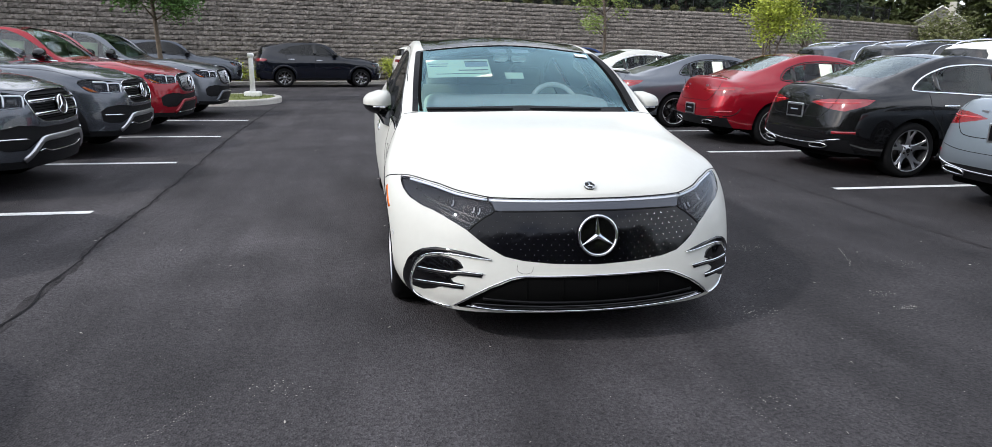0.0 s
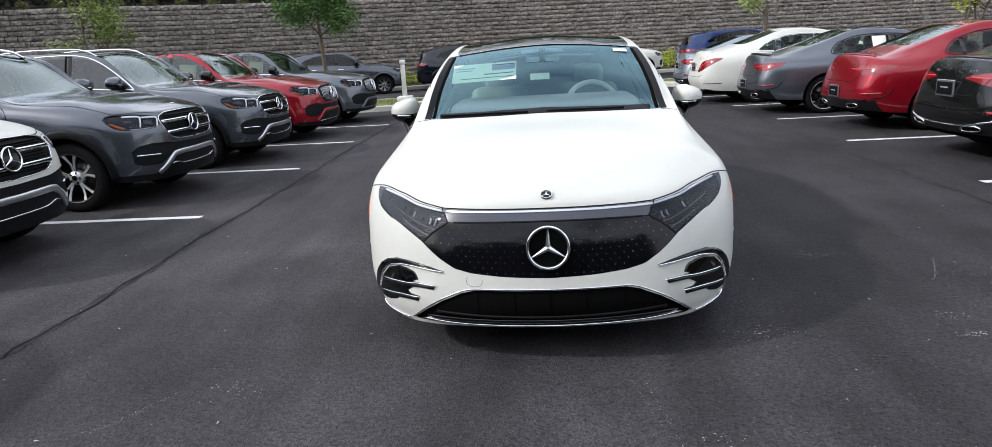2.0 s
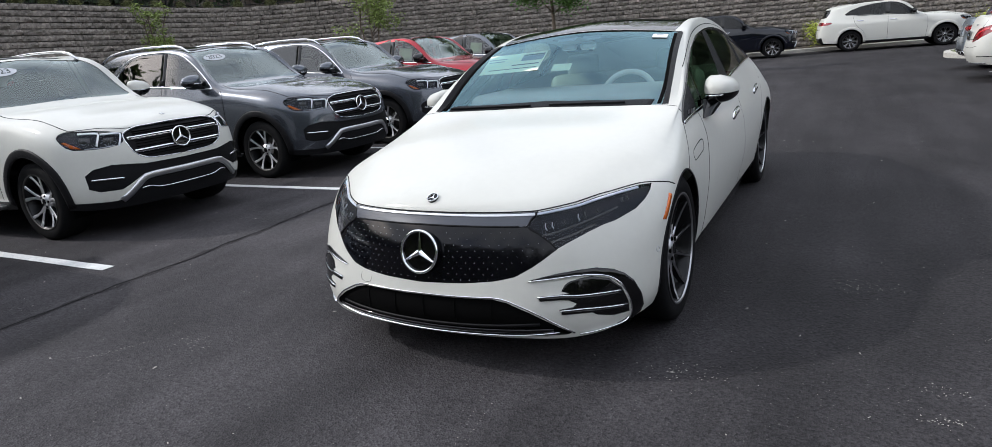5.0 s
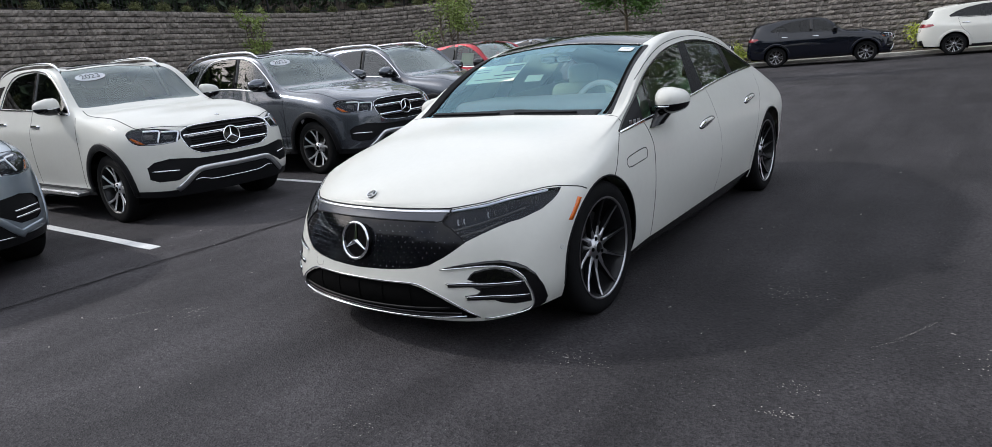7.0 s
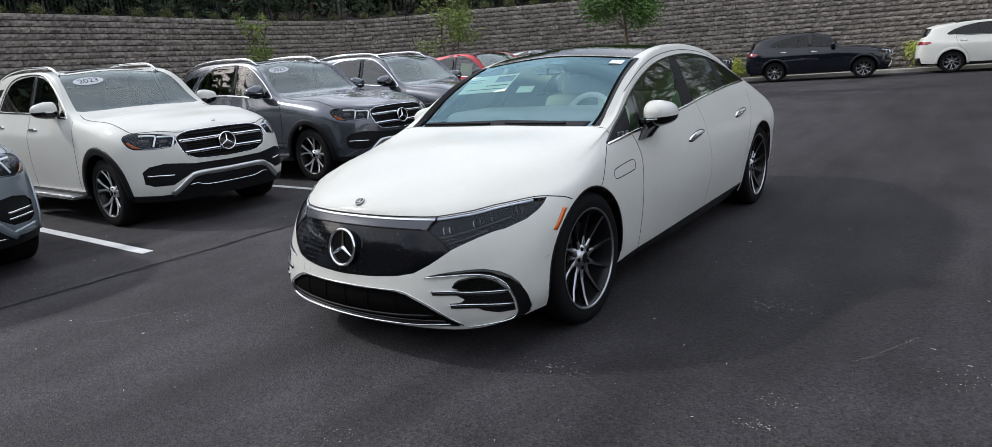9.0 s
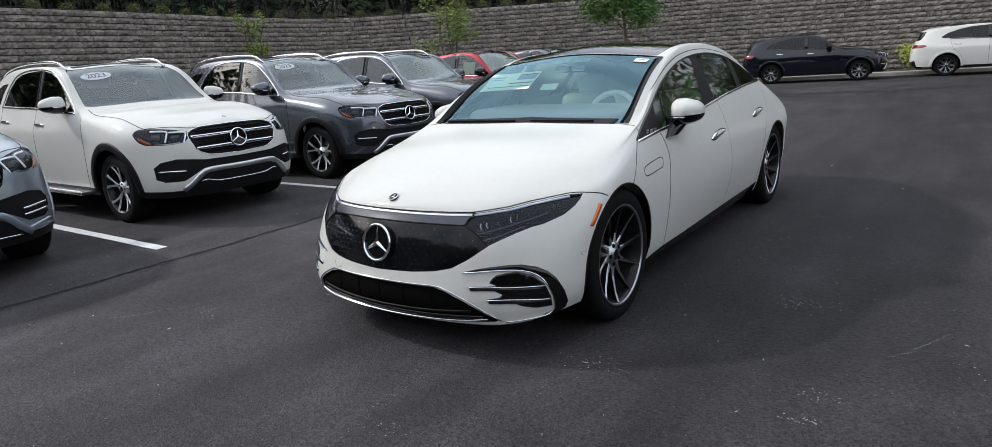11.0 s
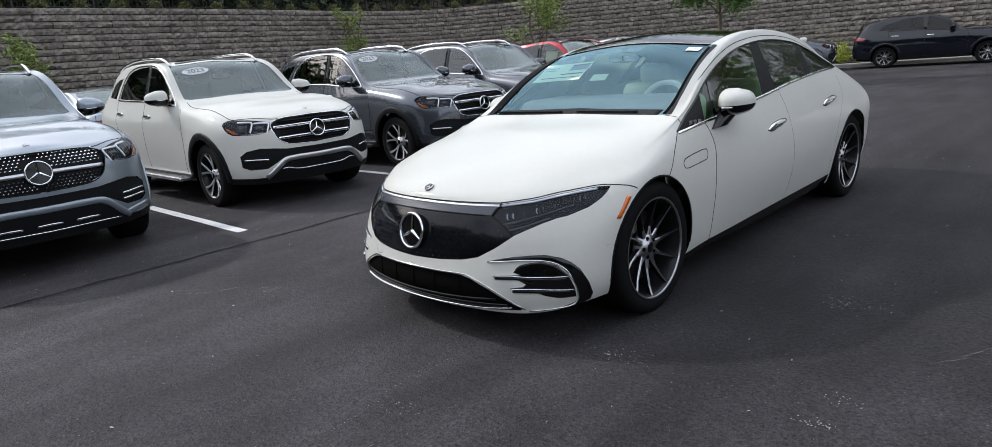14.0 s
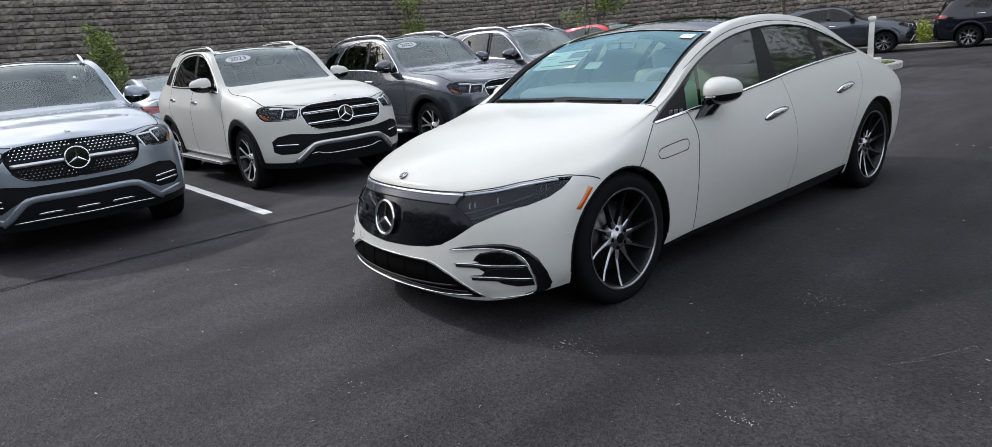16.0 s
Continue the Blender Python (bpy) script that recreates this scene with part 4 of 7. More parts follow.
    k.cut("rear_window", "top", [(-.05, 3.14), (.49, 3.09), (.46, 3.6), (.41, 3.84), (-.05, 3.88)], round_off=False)
    dlo_top = [(.39, .938), (.655, 1.060), (.88, 1.183), (1.12, 1.276), (1.42, 1.352), (1.74, 1.389), (2.03, 1.397), (2.30, 1.381), (2.55, 1.345), (2.80, 1.272), (3.0, 1.195), (3.15, 1.135)]
    dlo_low = [(3.10, 1.127), (2.80, 1.122), (2.49, 1.110), (2.01, 1.079), (1.68, 1.047), (1.40, 1.022), (.80, .970), (.55, .946), (.42, .936)]

    def between(pts, x0, x1):
        line = sorted((q[0], q[1]) for q in smooth_line(pts, 0.06))
        xs, zs = [q[0] for q in line], [q[1] for q in line]
        keep = [q for q in line if x0 < q[0] < x1]
        if x0 > xs[0]:
            keep.insert(0, (x0, float(np.interp(x0, xs, zs))))
        if x1 < xs[-1]:
            keep.append((x1, float(np.interp(x1, xs, zs))))
        return keep if pts[0][0] < pts[-1][0] else keep[::-1]

    def pane(name, front, rear):
        """A piece of the side glazing between two slanting edges, each (y at the top, y at the belt)."""
        k.cut(name, "side", between(dlo_top, front[0], rear[0]) + between(dlo_low, front[1], rear[1]), round_off=False)

    pane("quarter_front", (.30, .30), (.775, .695))
    pane("quarter_glass", (.775, .695), (.915, .805))
    pane("divider", (.915, .805), (.955, .835))
    pane("window_front", (.955, .835), (1.70, 1.53))
    pane("pillar_b", (1.70, 1.53), (1.835, 1.765))
    pane("window_rear", (1.835, 1.765), (2.50, 2.38))
    pane("pillar_c", (2.50, 2.38), (2.585, 2.50))
    pane("window_quarter", (2.585, 2.50), (3.20, 3.20))
    k.cut("light_strip", "front", [(-.05, .676), (.30, .672), (.44, .667), (.462, .672), (.492, .7195), (.30, .7215), (-.05, .7235)], round_off=False)
    k.cut("grille", "front", [(-.05, .676), (.30, .672), (.43, .667), (.462, .664), (.505, .641), (.560, .599), (.588, .571), (.535, .531), (.50, .507), (.43, .469), (.345, .452), (.21, .441), (-.05, .433)], round_off=False)
    k.cut("headlight", "corner", [(-.16, .655), (-.10, .715), (-.030, .7175), (.10, .728), (.160, .733), (.262, .748), (.318, .753), (.395, .762), (.46, .767), (.524, .766), (.508, .745), (.475, .718), (.413, .684), (.305, .652), (.255, .645), (.178, .624), (.10, .598), (.022, .568), (-.06, .60)], 0.02, round_off=False)
    k.cut("intake", "front", [(-.05, .381), (.25, .379), (.34, .378), (.40, .364), (.50, .318), (.575, .270), (.645, .214), (.63, .206), (.45, .206), (-.05, .200)], round_off=False)
    k.cut("sill", "side", [(.38, .10), (.38, .222), (.8, .235), (1.7, .255), (2.8, .275), (2.8, .10)], round_off=False)
    k.cut("front_door", "side", [(.72, .2), (.72, .6), (.74, .79), (.70, .96), (1.3, 1.03), (1.80, 1.08), (1.86, .6), (1.86, .2)], 0.05, round_off=False)
    k.cut("rear_door", "side", [(1.865, .2), (1.865, .6), (1.805, 1.08), (2.9, 1.14), (3.02, 1.07), (2.98, .9), (2.84, .72), (2.77, .55), (2.73, .2)], 0.05, round_off=False)
    k.cut("hood", "top", [(-.05, -.783), (.30, -.753), (.49, -.682), (.60, -.592), (.70, -.484), (.80, -.368), (.872, -.292), (.94, -.20), (.94, .1), (.88, .34), (.838, .48), (.73, .503), (.66, .512), (.4, .533), (-.05, .563)], round_off=False)
    k.cut("tail_lamp", "tail", [(-2.9, .86), (-2.4, .86), (-2.1, .87), (-2.02, .90), (-2.1, .94), (-2.9, .93)], round_off=False)
    body = k.take("body", P, car, label="pearl white painted body shell")
    k.take("hood", P, car)
    k.take("front_door", P, car, sides="pair")
    k.take("rear_door", P, car, sides="pair")
    k.take("windscreen", M["screen"], car, sink=0.003, label="faintly tinted laminated windscreen, sky blue put into its reflection colour")
    k.take("roof_panel", M["gloss"], car, label="black glass panoramic roof")
    k.take("rear_window", M["privacy"], car, sink=0.002)
    k.take("quarter_front", M["trim"], car, "mirror_triangle", "pair")
    k.take("quarter_glass", M["glass"], car, "quarter_window", "pair", 0.004)
    k.take("divider", M["gloss"], car, "window_divider", "pair", 0.001)
    k.take("window_front", M["glass"], car, "side_window", "pair", 0.004)
    k.take("window_rear", M["glass"], car, "side_window", "pair", 0.004)
    k.take("window_quarter", M["glass"], car, "quarter_window", "pair", 0.004)
    k.take("pillar_b", M["trim"], car, "door_pillar", "pair", 0.002)
    k.take("pillar_c", M["trim"], car, "door_pillar", "pair", 0.002)
    k.take("light_strip", M["band"], car, "light_band", label="dark glass light band")
    grille = k.take("grille", M["grille"], car, sink=0.003, label="gloss black closed grille panel")[0]
    k.take("intake", M["dark"], car, "lower_intake", sink=0.012, label="black lower air intake")
    k.take("sill", M["gloss"], car, "sill_panel", "pair")
    k.take("tail_lamp", M["lamp_red"], car, "tail_lamp", "pair")
    lamps = k.take("headlight", M["lamp_clear"], car, "headlight", "pair", 0.001, "clear headlight cover over dark bowl")
    bowls = k.take("headlight", M["lamp_body"], car, "lamp_bowl", "pair", 0.028)
    for lamp, bowl in zip(lamps, bowls):
        bowl.parent = lamp
    # lamp units behind the clear cover
    for a, b, h in ((.000, .664, .019), (.030, .668, .016), (.085, .674, .010), (.150, .688, .017), (.182, .694, .015), (.240, .704, .010), (.365, .730, .012), (.392, .735, .010)):
        for p in k.strip("lamp_blade", "corner", [(a + .008, b - h * .7), (a + .002, b - h * .1), (a + .006, b + h * .7)], .0045, .003, M["rim_grey"] if h > .0155 else M["disc"], car, lift=-.016):
            p.parent = lamps[0 if p.data.vertices[0].co.x > 0 else 1]
    for line in ([(-.03, .63), (.06, .645), (.20, .675), (.34, .708)], [(.0, .60), (.10, .622), (.22, .655)]):
        for p in k.strip("lamp_shelf", "corner", line, .006, .003, M["disc"], car, lift=-.022):
            p.parent = lamps[0 if p.data.vertices[0].co.x > 0 else 1]
    for s in k.strip("day_light", "corner", [(-.022, .7125), (.10, .7225), (.16, .7275), (.262, .7425), (.36, .7535), (.455, .762)], .010, .002, M["led"], car, lift=-0.003):
        s.parent = lamps[0 if s.data.vertices[0].co.x > 0 else 1]
    # light band and hood edge lines
    k.strip("band_line", "front", [(-.01, .7155), (.25, .7135), (.483, .711)], .013, .002, M["satin"], car, "both")
    k.strip("band_line", "front", [(-.01, .6765), (.25, .673), (.43, .6675)], .006, .0012, M["seam"], car, "both")
    k.strip("hood_gap", "front", [(-.01, .7265), (.30, .7245), (.485, .7225)], .006, .0015, M["seam"], car, "both")
    k.strip("hood_gap", "corner", [(-.03, .7225), (.103, .734), (.160, .7395), (.264, .7545), (.318, .7595), (.395, .7675), (.46, .7725), (.522, .7705), (.613, .756), (.656, .736)], .006, .0015, M["seam"], car)
    k.strip("lamp_edge", "front", [(.490, .7205), (.462, .668), (.505, .641), (.560, .599), (.586, .573)], .006, .0015, M["seam"], car)
    # grille studs, small and bright, in staggered rows
    v, f = [], []
    for i in range(13):
        for j in range(9):
            x, z = .035 + .04 * i + (.02 if j % 2 else 0), .455 + .024 * j
            if (x < .10 and .46 < z < .68) or z < .455 + .55 * max(0, x - .33) or z > .652 - .8 * max(0, x - .45):
                continue
            p, n = k.throw("front", (x, z))
            if p is None:
                continue
            for s in (1, -1):
                c = Vector((s * p.x, p.y, p.z)) + Vector((s * n.x, n.y, n.z)) * 0.0005
                b = len(v)
                for q in ((-.0021, -.0015), (.0021, -.0015), (0, .0026)):
                    v.append(c + Vector((q[0], 0, q[1])))
                v.append(c + Vector((s * n.x, n.y, n.z)) * .002)
                f += [(b, b + 1, b + 3), (b + 1, b + 2, b + 3), (b + 2, b, b + 3)]
    solid("grille_studs", v, f, M["satin"], grille, "tiny bright studs", smooth=False)["kind"] = "stuff"
    emblem(grille, (0, -.888, .572), .099, -12)
    em = emblem(car, (0, -.738, .782), .028, -62)
    # lower intake: bars, chrome lip and frame
    k.strip("intake_frame", "front", [(-.01, .386), (.25, .384), (.345, .383), (.405, .370), (.505, .324), (.58, .275), (.655, .212)], .008, .004, M["chrome"], car, "both")
    k.strip("chrome_lip", "front", [(-.01, .201), (.25, .204), (.45, .210), (.60, .222)], .006, .006, M["chrome"], car, "both")
    k.strip("intake_bar", "front", [(-.01, .245), (.25, .248), (.42, .255), (.53, .262)], .012, .004, M["trim"], car, "both", lift=-.006)
    k.strip("intake_bar", "front", [(-.01, .22), (.25, .222), (.45, .226), (.58, .228)], .02, .006, M["gloss"], car, "both", lift=-.006)
    for x in (.0, .16, .33):
        k.strip("intake_rib", "front", [(x, .385), (x, .34), (x, .30), (x, .262)], .004, .002, M["dark"], car, lift=-.010)
    # side vents at the bumper corners
    k.pad("vent_surround", "corner", [(-.105, .453), (-.03, .468), (.034, .477), (.12, .482), (.19, .481), (.265, .464), (.315, .437), (.355, .400), (.393, .330), (.41, .265), (.395, .228), (.34, .208), (.29, .204), (.21, .203), (.21, .211), (.29, .214), (.327, .235), (.337, .257), (.329, .317), (.30, .385), (.248, .433), (.166, .455), (.04, .458)], .004, M["gloss"], car, cell=.012, label="gloss black vent surround", round_off=False)
    k.pad("vent_opening", "corner", [(.115, .447), (.166, .449), (.24, .429), (.293, .382), (.322, .315), (.329, .262), (.25, .264), (.177, .283), (.135, .305), (.02, .316), (.01, .327), (.071, .333), (.087, .346), (.05, .366), (-.07, .377), (-.07, .388), (.06, .391), (.028, .403), (.045, .426), (.064, .438)], .0025, M["gloss"], car, cell=.007, label="dark vent opening", round_off=False)
    k.strip("vent_chrome", "corner", [(-.100, .450), (.04, .458), (.10, .459), (.166, .455), (.215, .446), (.248, .433), (.278, .412), (.30, .385), (.329, .317), (.337, .270), (.334, .245), (.322, .228), (.29, .215), (.21, .211), (.15, .207), (.095, .206)], .006, .006, M["chrome"], car, lift=.003)
    k.strip("vent_fin", "corner", [(-.075, .384), (.02, .386), (.09, .379), (.19, .375), (.295, .371)], .006, .007, M["chrome"], car, lift=.002)
    k.strip("vent_fin", "corner", [(.012, .322), (.105, .321), (.163, .317), (.24, .310), (.322, .303)], .006, .007, M["chrome"], car, lift=.002)
    k.strip("vent_fin_base", "corner", [(-.065, .374), (.02, .375), (.12, .367), (.29, .359)], .014, .005, M["gloss"], car, lift=.002)
    k.strip("vent_fin_base", "corner", [(.02, .312), (.105, .309), (.18, .303), (.318, .291)], .014, .005, M["gloss"], car, lift=.002)
    # side markers, sensors, flap, handles, gaps
    k.pad("side_marker", "side", [(-.345, .614), (-.322, .608), (-.230, .702), (-.252, .713)], .004, M["amber"], car, cell=.03, round_off=False, label="amber side marker")
    k.strip("flap_gap", "side", [(.346, .772), (.365, .790), (.417, .799), (.61, .812), (.648, .804), (.652, .785), (.638, .756), (.595, .748), (.396, .739), (.354, .750)], .005, .0012, M["seam"], car, closed=True)
    k.strip("parking_sensor", "side", [(-.415, .495), (-.403, .507), (-.391, .495), (-.403, .483)], .004, .0015, M["satin"], car, closed=True)
    tow = k.strip("tow_cover_gap", "front", [(.30, .425), (.31, .40), (.35, .395), (.375, .41), (.37, .435)], .0018, .0006, M["seam"], car, "pair")
    bpy.data.objects.remove(tow[0])
    k.strip("door_gap", "side", [(.72, .235), (.72, .46), (.722, .62), (.738, .75), (.742, .82), (.722, .90), (.697, .955)], .005, .0012, M["seam"], car)
    k.strip("door_gap", "side", [(1.862, .26), (1.862, .6), (1.80, 1.05)], .002, .0006, M["seam"], car)
    k.strip("door_gap", "side", [(2.73, .28), (2.77, .55), (2.84, .72), (2.98, .9), (3.02, 1.06)], .002, .0006, M["seam"], car)
    k.strip("fender_gap", "side", [(.155, .735), (.202, .776), (.278, .852), (.361, .916), (.385, .932)], .005, .0012, M["seam"], car)
    k.strip("hood_side_gap", "top", [(.722, .507), (.78, .493), (.838, .478)], .005, .0012, M["seam"], car)
    for dy, dz in ((0, 0), (1.065, .058)):
        grip = [(1.456, .815), (1.485, .832), (1.535, .846), (1.62, .856), (1.709, .860), (1.765, .850), (1.755, .836), (1.68, .822), (1.575, .808), (1.50, .804)]
        rim = [(y + dy, z + dz) for y, z in grip]
        my, mz = sum(q[0] for q in rim) / 10, sum(q[1] for q in rim) / 10
        k.pad("handle_recess", "side", [(my + (y - my) * 1.06, mz + (z - mz) * 1.18) for y, z in rim], .0015, M["seam"], car, cell=.025)
        k.pad("door_handle", "side", rim, .010, M["chrome"], car, cell=.02, label="chrome flush door handle")
        k.pad("handle_grip", "side", [(my + .022 + (y - my) * .74, mz + .006 + (z - mz) * .55) for y, z in rim], .013, P, car, cell=.02, label="white inlay of the handle")
    low = [(.40, .932)] + list(reversed(dlo_low)) + [(3.14, 1.130)]
    k.strip("belt_trim", "side", low, .018, .006, M["chrome"], car)
    k.strip("window_trim", "side", dlo_top, .012, .005, M["gloss"], car)
    k.strip("door_frame_gap", "side", [(y - .012, z + .034 * min(1, (3.25 - y) / .5)) for y, z in dlo_top[1:-1]], .005, .0012, M["seam"], car)
    for s, a in ((1, "badge"), (-1, "badge")):
        for i in range(3):
            p, n = k.throw("side", (.56 + .045 * i, .972))
            part(a, box_bm((.004, .034, .022), (s * (p.x + .003), p.y, p.z), .001, 1), M["satin"], car)
    k.strip("arch_edge", "side", [(.02 - .412 * math.cos(a), .345 + .412 * math.sin(a)) for a in np.linspace(-.12, math.pi + .12, 30)], .010, .003, M["trim"], car, smooth=False)
    k.strip("arch_edge", "side", [(3.23 - .412 * math.cos(a), .345 + .412 * math.sin(a)) for a in np.linspace(-.12, math.pi + .12, 30)], .010, .003, M["trim"], car, smooth=False)
    # windscreen: black border, wipers, papers
    k.strip("screen_border", "top", [(-.01, .600), (.10, .595), (.40, .572), (.66, .548)], .074, .001, M["trim"], car, "both")
    k.strip("screen_border", "top", [(.700, .535), (.692, .735), (.655, 1.04), (.632, 1.25)], .020, .001, M["dark"], car)
    # the proud edge of the front pillars: a black seal that faces the glass, a white outer slope
    for s in (1, -1):
        inner, outer = [], []
        for i in range(31):
            t = i / 30
            y = .515 + .775 * t
            x = float(np.interp(y, (.51, .735, 1.04, 1.26, 1.30), (.722, .702, .664, .640, .618)))
            q = [k.throw("top", (x + d, y)) for d in (0, .036, .074)]
            (a, _), (b, n), (c, _) = q
            b = b + n * (.016 * min(1, 6 * t, 2.2 * (1 - t)) + .001)
            flip = lambda p: Vector((s * p.x, p.y, p.z))
            inner += [flip(a), flip(b), flip(b - n * .03)]
            outer += [flip(b), flip(c), flip(b - n * .03)]
        faces = [(3 * i + j, 3 * i + 3 + j, 3 * i + 3 + (j + 1) % 3, 3 * i + (j + 1) % 3) for i in range(30) for j in range(3)]
        faces = faces if s > 0 else [tuple(reversed(f)) for f in faces]
        solid("pillar_seal", inner, faces, M["trim"], car, "black seal beside the windscreen", smooth=False)
        solid("pillar_cover", outer, faces, P, car, smooth=False)
    k.strip("screen_border", "top", [(-.01, 1.278), (.3, 1.280), (.60, 1.289)], .014, .001, M["dark"], car, "both")
    k.strip("wiper", "top", [(.02, .585), (.25, .578), (.50, .560)], .010, .006, M["trim"], car, "left", lift=.006)
    w = k.strip("wiper", "top", [(.10, .578), (.35, .568), (.66, .542)], .010, .008, M["trim"], car, "pair", lift=.006)
    bpy.data.objects.remove(w[0])
    mirror_housing(car, (.925, .825, .93), (.91, 1.0, 1.053), P, (.205, .32, .165), .060)
    cabin(car, .98, 1.86, .44, 1.118, .68, M["cream"], M["cabin_blue"], M["cabin_blue"], 2.85, (.34, 1.13, 1.01))
    for s in (1, -1):
        tube([(s * .74, .75, 1.03), (s * .64, 1.15, 1.26), (s * .585, 1.42, 1.385)], .032, M["cabin"], "pillar_trim", car)
    pod = part("rear_view_mirror", box_bm((.21, .04, .05), (0, 1.21, 1.345), .02, 2), M["trim"], car)
    for x in (-.068, .068):
        part("sensor_lens", box_bm((.105, .012, .042), (x, 1.183, 1.352), .018, 3), M["cabin_blue"], pod, "pale sensor cover", True)
    st = 3.21
    for x in (.80, -.80):
        for y in (.035, st + .035):
            wheel(car, x, y, .366, .255, .276, (10, 0, "grey", .06, .019))
    underbody(car, -.75, 4.1, .88, .24, (.02, st + .02), .412, .345)
    return car, k


saloon, skin = electric_saloon()
tagged(saloon, "pearl white electric saloon with black glass roof, parked across the aisle", "car")


# ---- tall estate cars: one body in several trims ----
def tall_estate(paint_mat, grille_kind="bars", rails=True, steps=True, year=False, coupe=0.0):
    car = new("suv")
    rows = [
        [(0, -.86, .27), (.5, -.81, .27), (.78, -.65, .28), (.91, -.43, .30), (.93, 0, .31), (.92, .65, .27), (.925, 1.3, .27), (.925, 2, .27), (.925, 2.5, .27), (.93, 3, .30), (.91, 3.6, .33), (.74, 3.95, .36), (.45, 4.02, .36), (0, 4.04, .36)],
        [(0, -.90, .45), (.5, -.86, .45), (.80, -.69, .46), (.935, -.43, .47), (.965, 0, .48), (.945, .65, .45), (.95, 1.3, .45), (.95, 2, .45), (.95, 2.5, .46), (.97, 3, .50), (.93, 3.6, .52), (.76, 4.0, .55), (.45, 4.07, .55), (0, 4.09, .55)],
        [(0, -.91, .66), (.5, -.865, .66), (.80, -.67, .67), (.94, -.40, .68), (.972, 0, .70), (.95, .65, .68), (.965, 1.3, .69), (.965, 2, .70), (.965, 2.5, .72), (.972, 3, .74), (.93, 3.6, .78), (.77, 3.98, .80), (.45, 4.06, .80), (0, 4.08, .80)],
        [(0, -.895, .86), (.5, -.84, .86), (.79, -.63, .87), (.93, -.36, .90), (.955, 0, .93), (.945, .65, .93), (.958, 1.3, .94), (.96, 2, .95), (.955, 2.5, .97), (.955, 3, .99), (.91, 3.6, 1.02), (.77, 3.93, 1.04), (.45, 4.02, 1.05), (0, 4.04, 1.05)],
        [(0, -.83, .98), (.48, -.77, .98), (.74, -.55, .995), (.86, -.30, 1.025), (.885, 0, 1.06), (.895, .65, 1.105), (.91, 1.3, 1.10), (.905, 2, 1.12), (.895, 2.5, 1.14), (.875, 3, 1.16), (.84, 3.6, 1.19), (.72, 3.86, 1.2), (.42, 3.94, 1.2), (0, 3.96, 1.2)],
        [(0, -.79, 1.01), (.44, -.71, 1.01), (.66, -.48, 1.05), (.76, -.22, 1.09), (.78, .1, 1.13), (.805, .78, 1.20), (.745, 1.24, 1.52), (.715, 2, 1.62), (.71, 2.5, 1.62), (.70, 3, 1.585), (.67, 3.53, 1.45), (.60, 3.74, 1.38), (.4, 3.85, 1.42), (0, 3.87, 1.42)],
        [(0, -.74, 1.035), (.30, -.65, 1.04), (.44, -.42, 1.08), (.54, -.15, 1.12), (.60, .18, 1.165), (.69, .80, 1.225), (.61, 1.32, 1.57), (.58, 2, 1.68), (.575, 2.5, 1.685), (.56, 3, 1.655), (.545, 3.5, 1.58), (.48, 3.67, 1.54), (.32, 3.77, 1.57), (0, 3.79, 1.57)],
        [(0, -.69, 1.05), (0, -.58, 1.07), (0, -.38, 1.11), (0, -.1, 1.145), (0, .25, 1.185), (0, .74, 1.235), (0, 1.3, 1.60), (0, 2, 1.715), (0, 2.5, 1.72), (0, 3, 1.695), (0, 3.55, 1.645), (0, 3.66, 1.62), (0, 3.7, 1.62), (0, 3.72, 1.62)],
    ]
    for j in (2, 3, 4):
        x, y, z = rows[6][j]
        rows[6][j] = (x, y, z + .014)
    if coupe:
        for i in range(4, 8):
            for j in range(7, 14):
                x, y, z = rows[i][j]
                rows[i][j] = (x * (1 - .02 * (j - 6) * coupe), y, z - (z - 1.06) * min(1, .085 * (j - 6)) * .9 * coupe)
    for i in range(5, 8):
        for j in range(6, 14):
            x, y, z = rows[i][j]
            rows[i][j] = (x, y, z + .04)
    k = Skin(rows, 0.04)
    k.cut("arch_front", "side", circle_line(0.0, .37, .43, 28), round_off=False)
    k.cut("arch_rear", "side", circle_line(2.995, .37, .43, 28), round_off=False)
    k.cut("windscreen", "top", [(-.05, .745), (.45, .755), (.68, .79), (.735, .83), (.665, 1.25), (.62, 1.42), (.595, 1.49), (.3, 1.475), (-.05, 1.47)], round_off=False)
    k.cut("rear_window", "rear", [(-.05, 1.26), (.55, 1.25), (.66, 1.28), (.60, 1.44), (.52, 1.54), (-.05, 1.57)], round_off=False)
    drop = .30 * coupe
    k.cut("window_front", "side", [(.87, 1.195), (.97, 1.275), (1.10, 1.388), (1.24, 1.492), (1.38, 1.575), (1.55, 1.638), (1.76, 1.670), (1.76, 1.245), (1.37, 1.212), (.95, 1.188)], round_off=False)
    compact = 0 < coupe < 1
    k.cut("window_rear", "side", [(1.85, 1.252), (1.85, 1.665), (2.3, 1.645), (2.7, 1.575), (3.0, 1.475), (3.2, 1.345), (3.16, 1.30), (2.3, 1.262)] if compact else [(1.85, 1.252), (1.85, 1.680), (2.2, 1.674 - drop * .22), (2.45, 1.650 - drop * .30), (2.62, 1.600 - drop * .35), (2.78, 1.47 - drop * .3), (2.88, 1.285), (2.3, 1.262)], round_off=False)
    if not compact:
        k.cut("window_quarter", "side", [(3.06, 1.29), (2.98, 1.44 - drop * .3), (2.86, 1.56 - drop * .4), (3.1, 1.55 - drop * .6), (3.32, 1.49 - drop * .75), (3.42, 1.38 - drop * .3), (3.40, 1.31)], round_off=False)
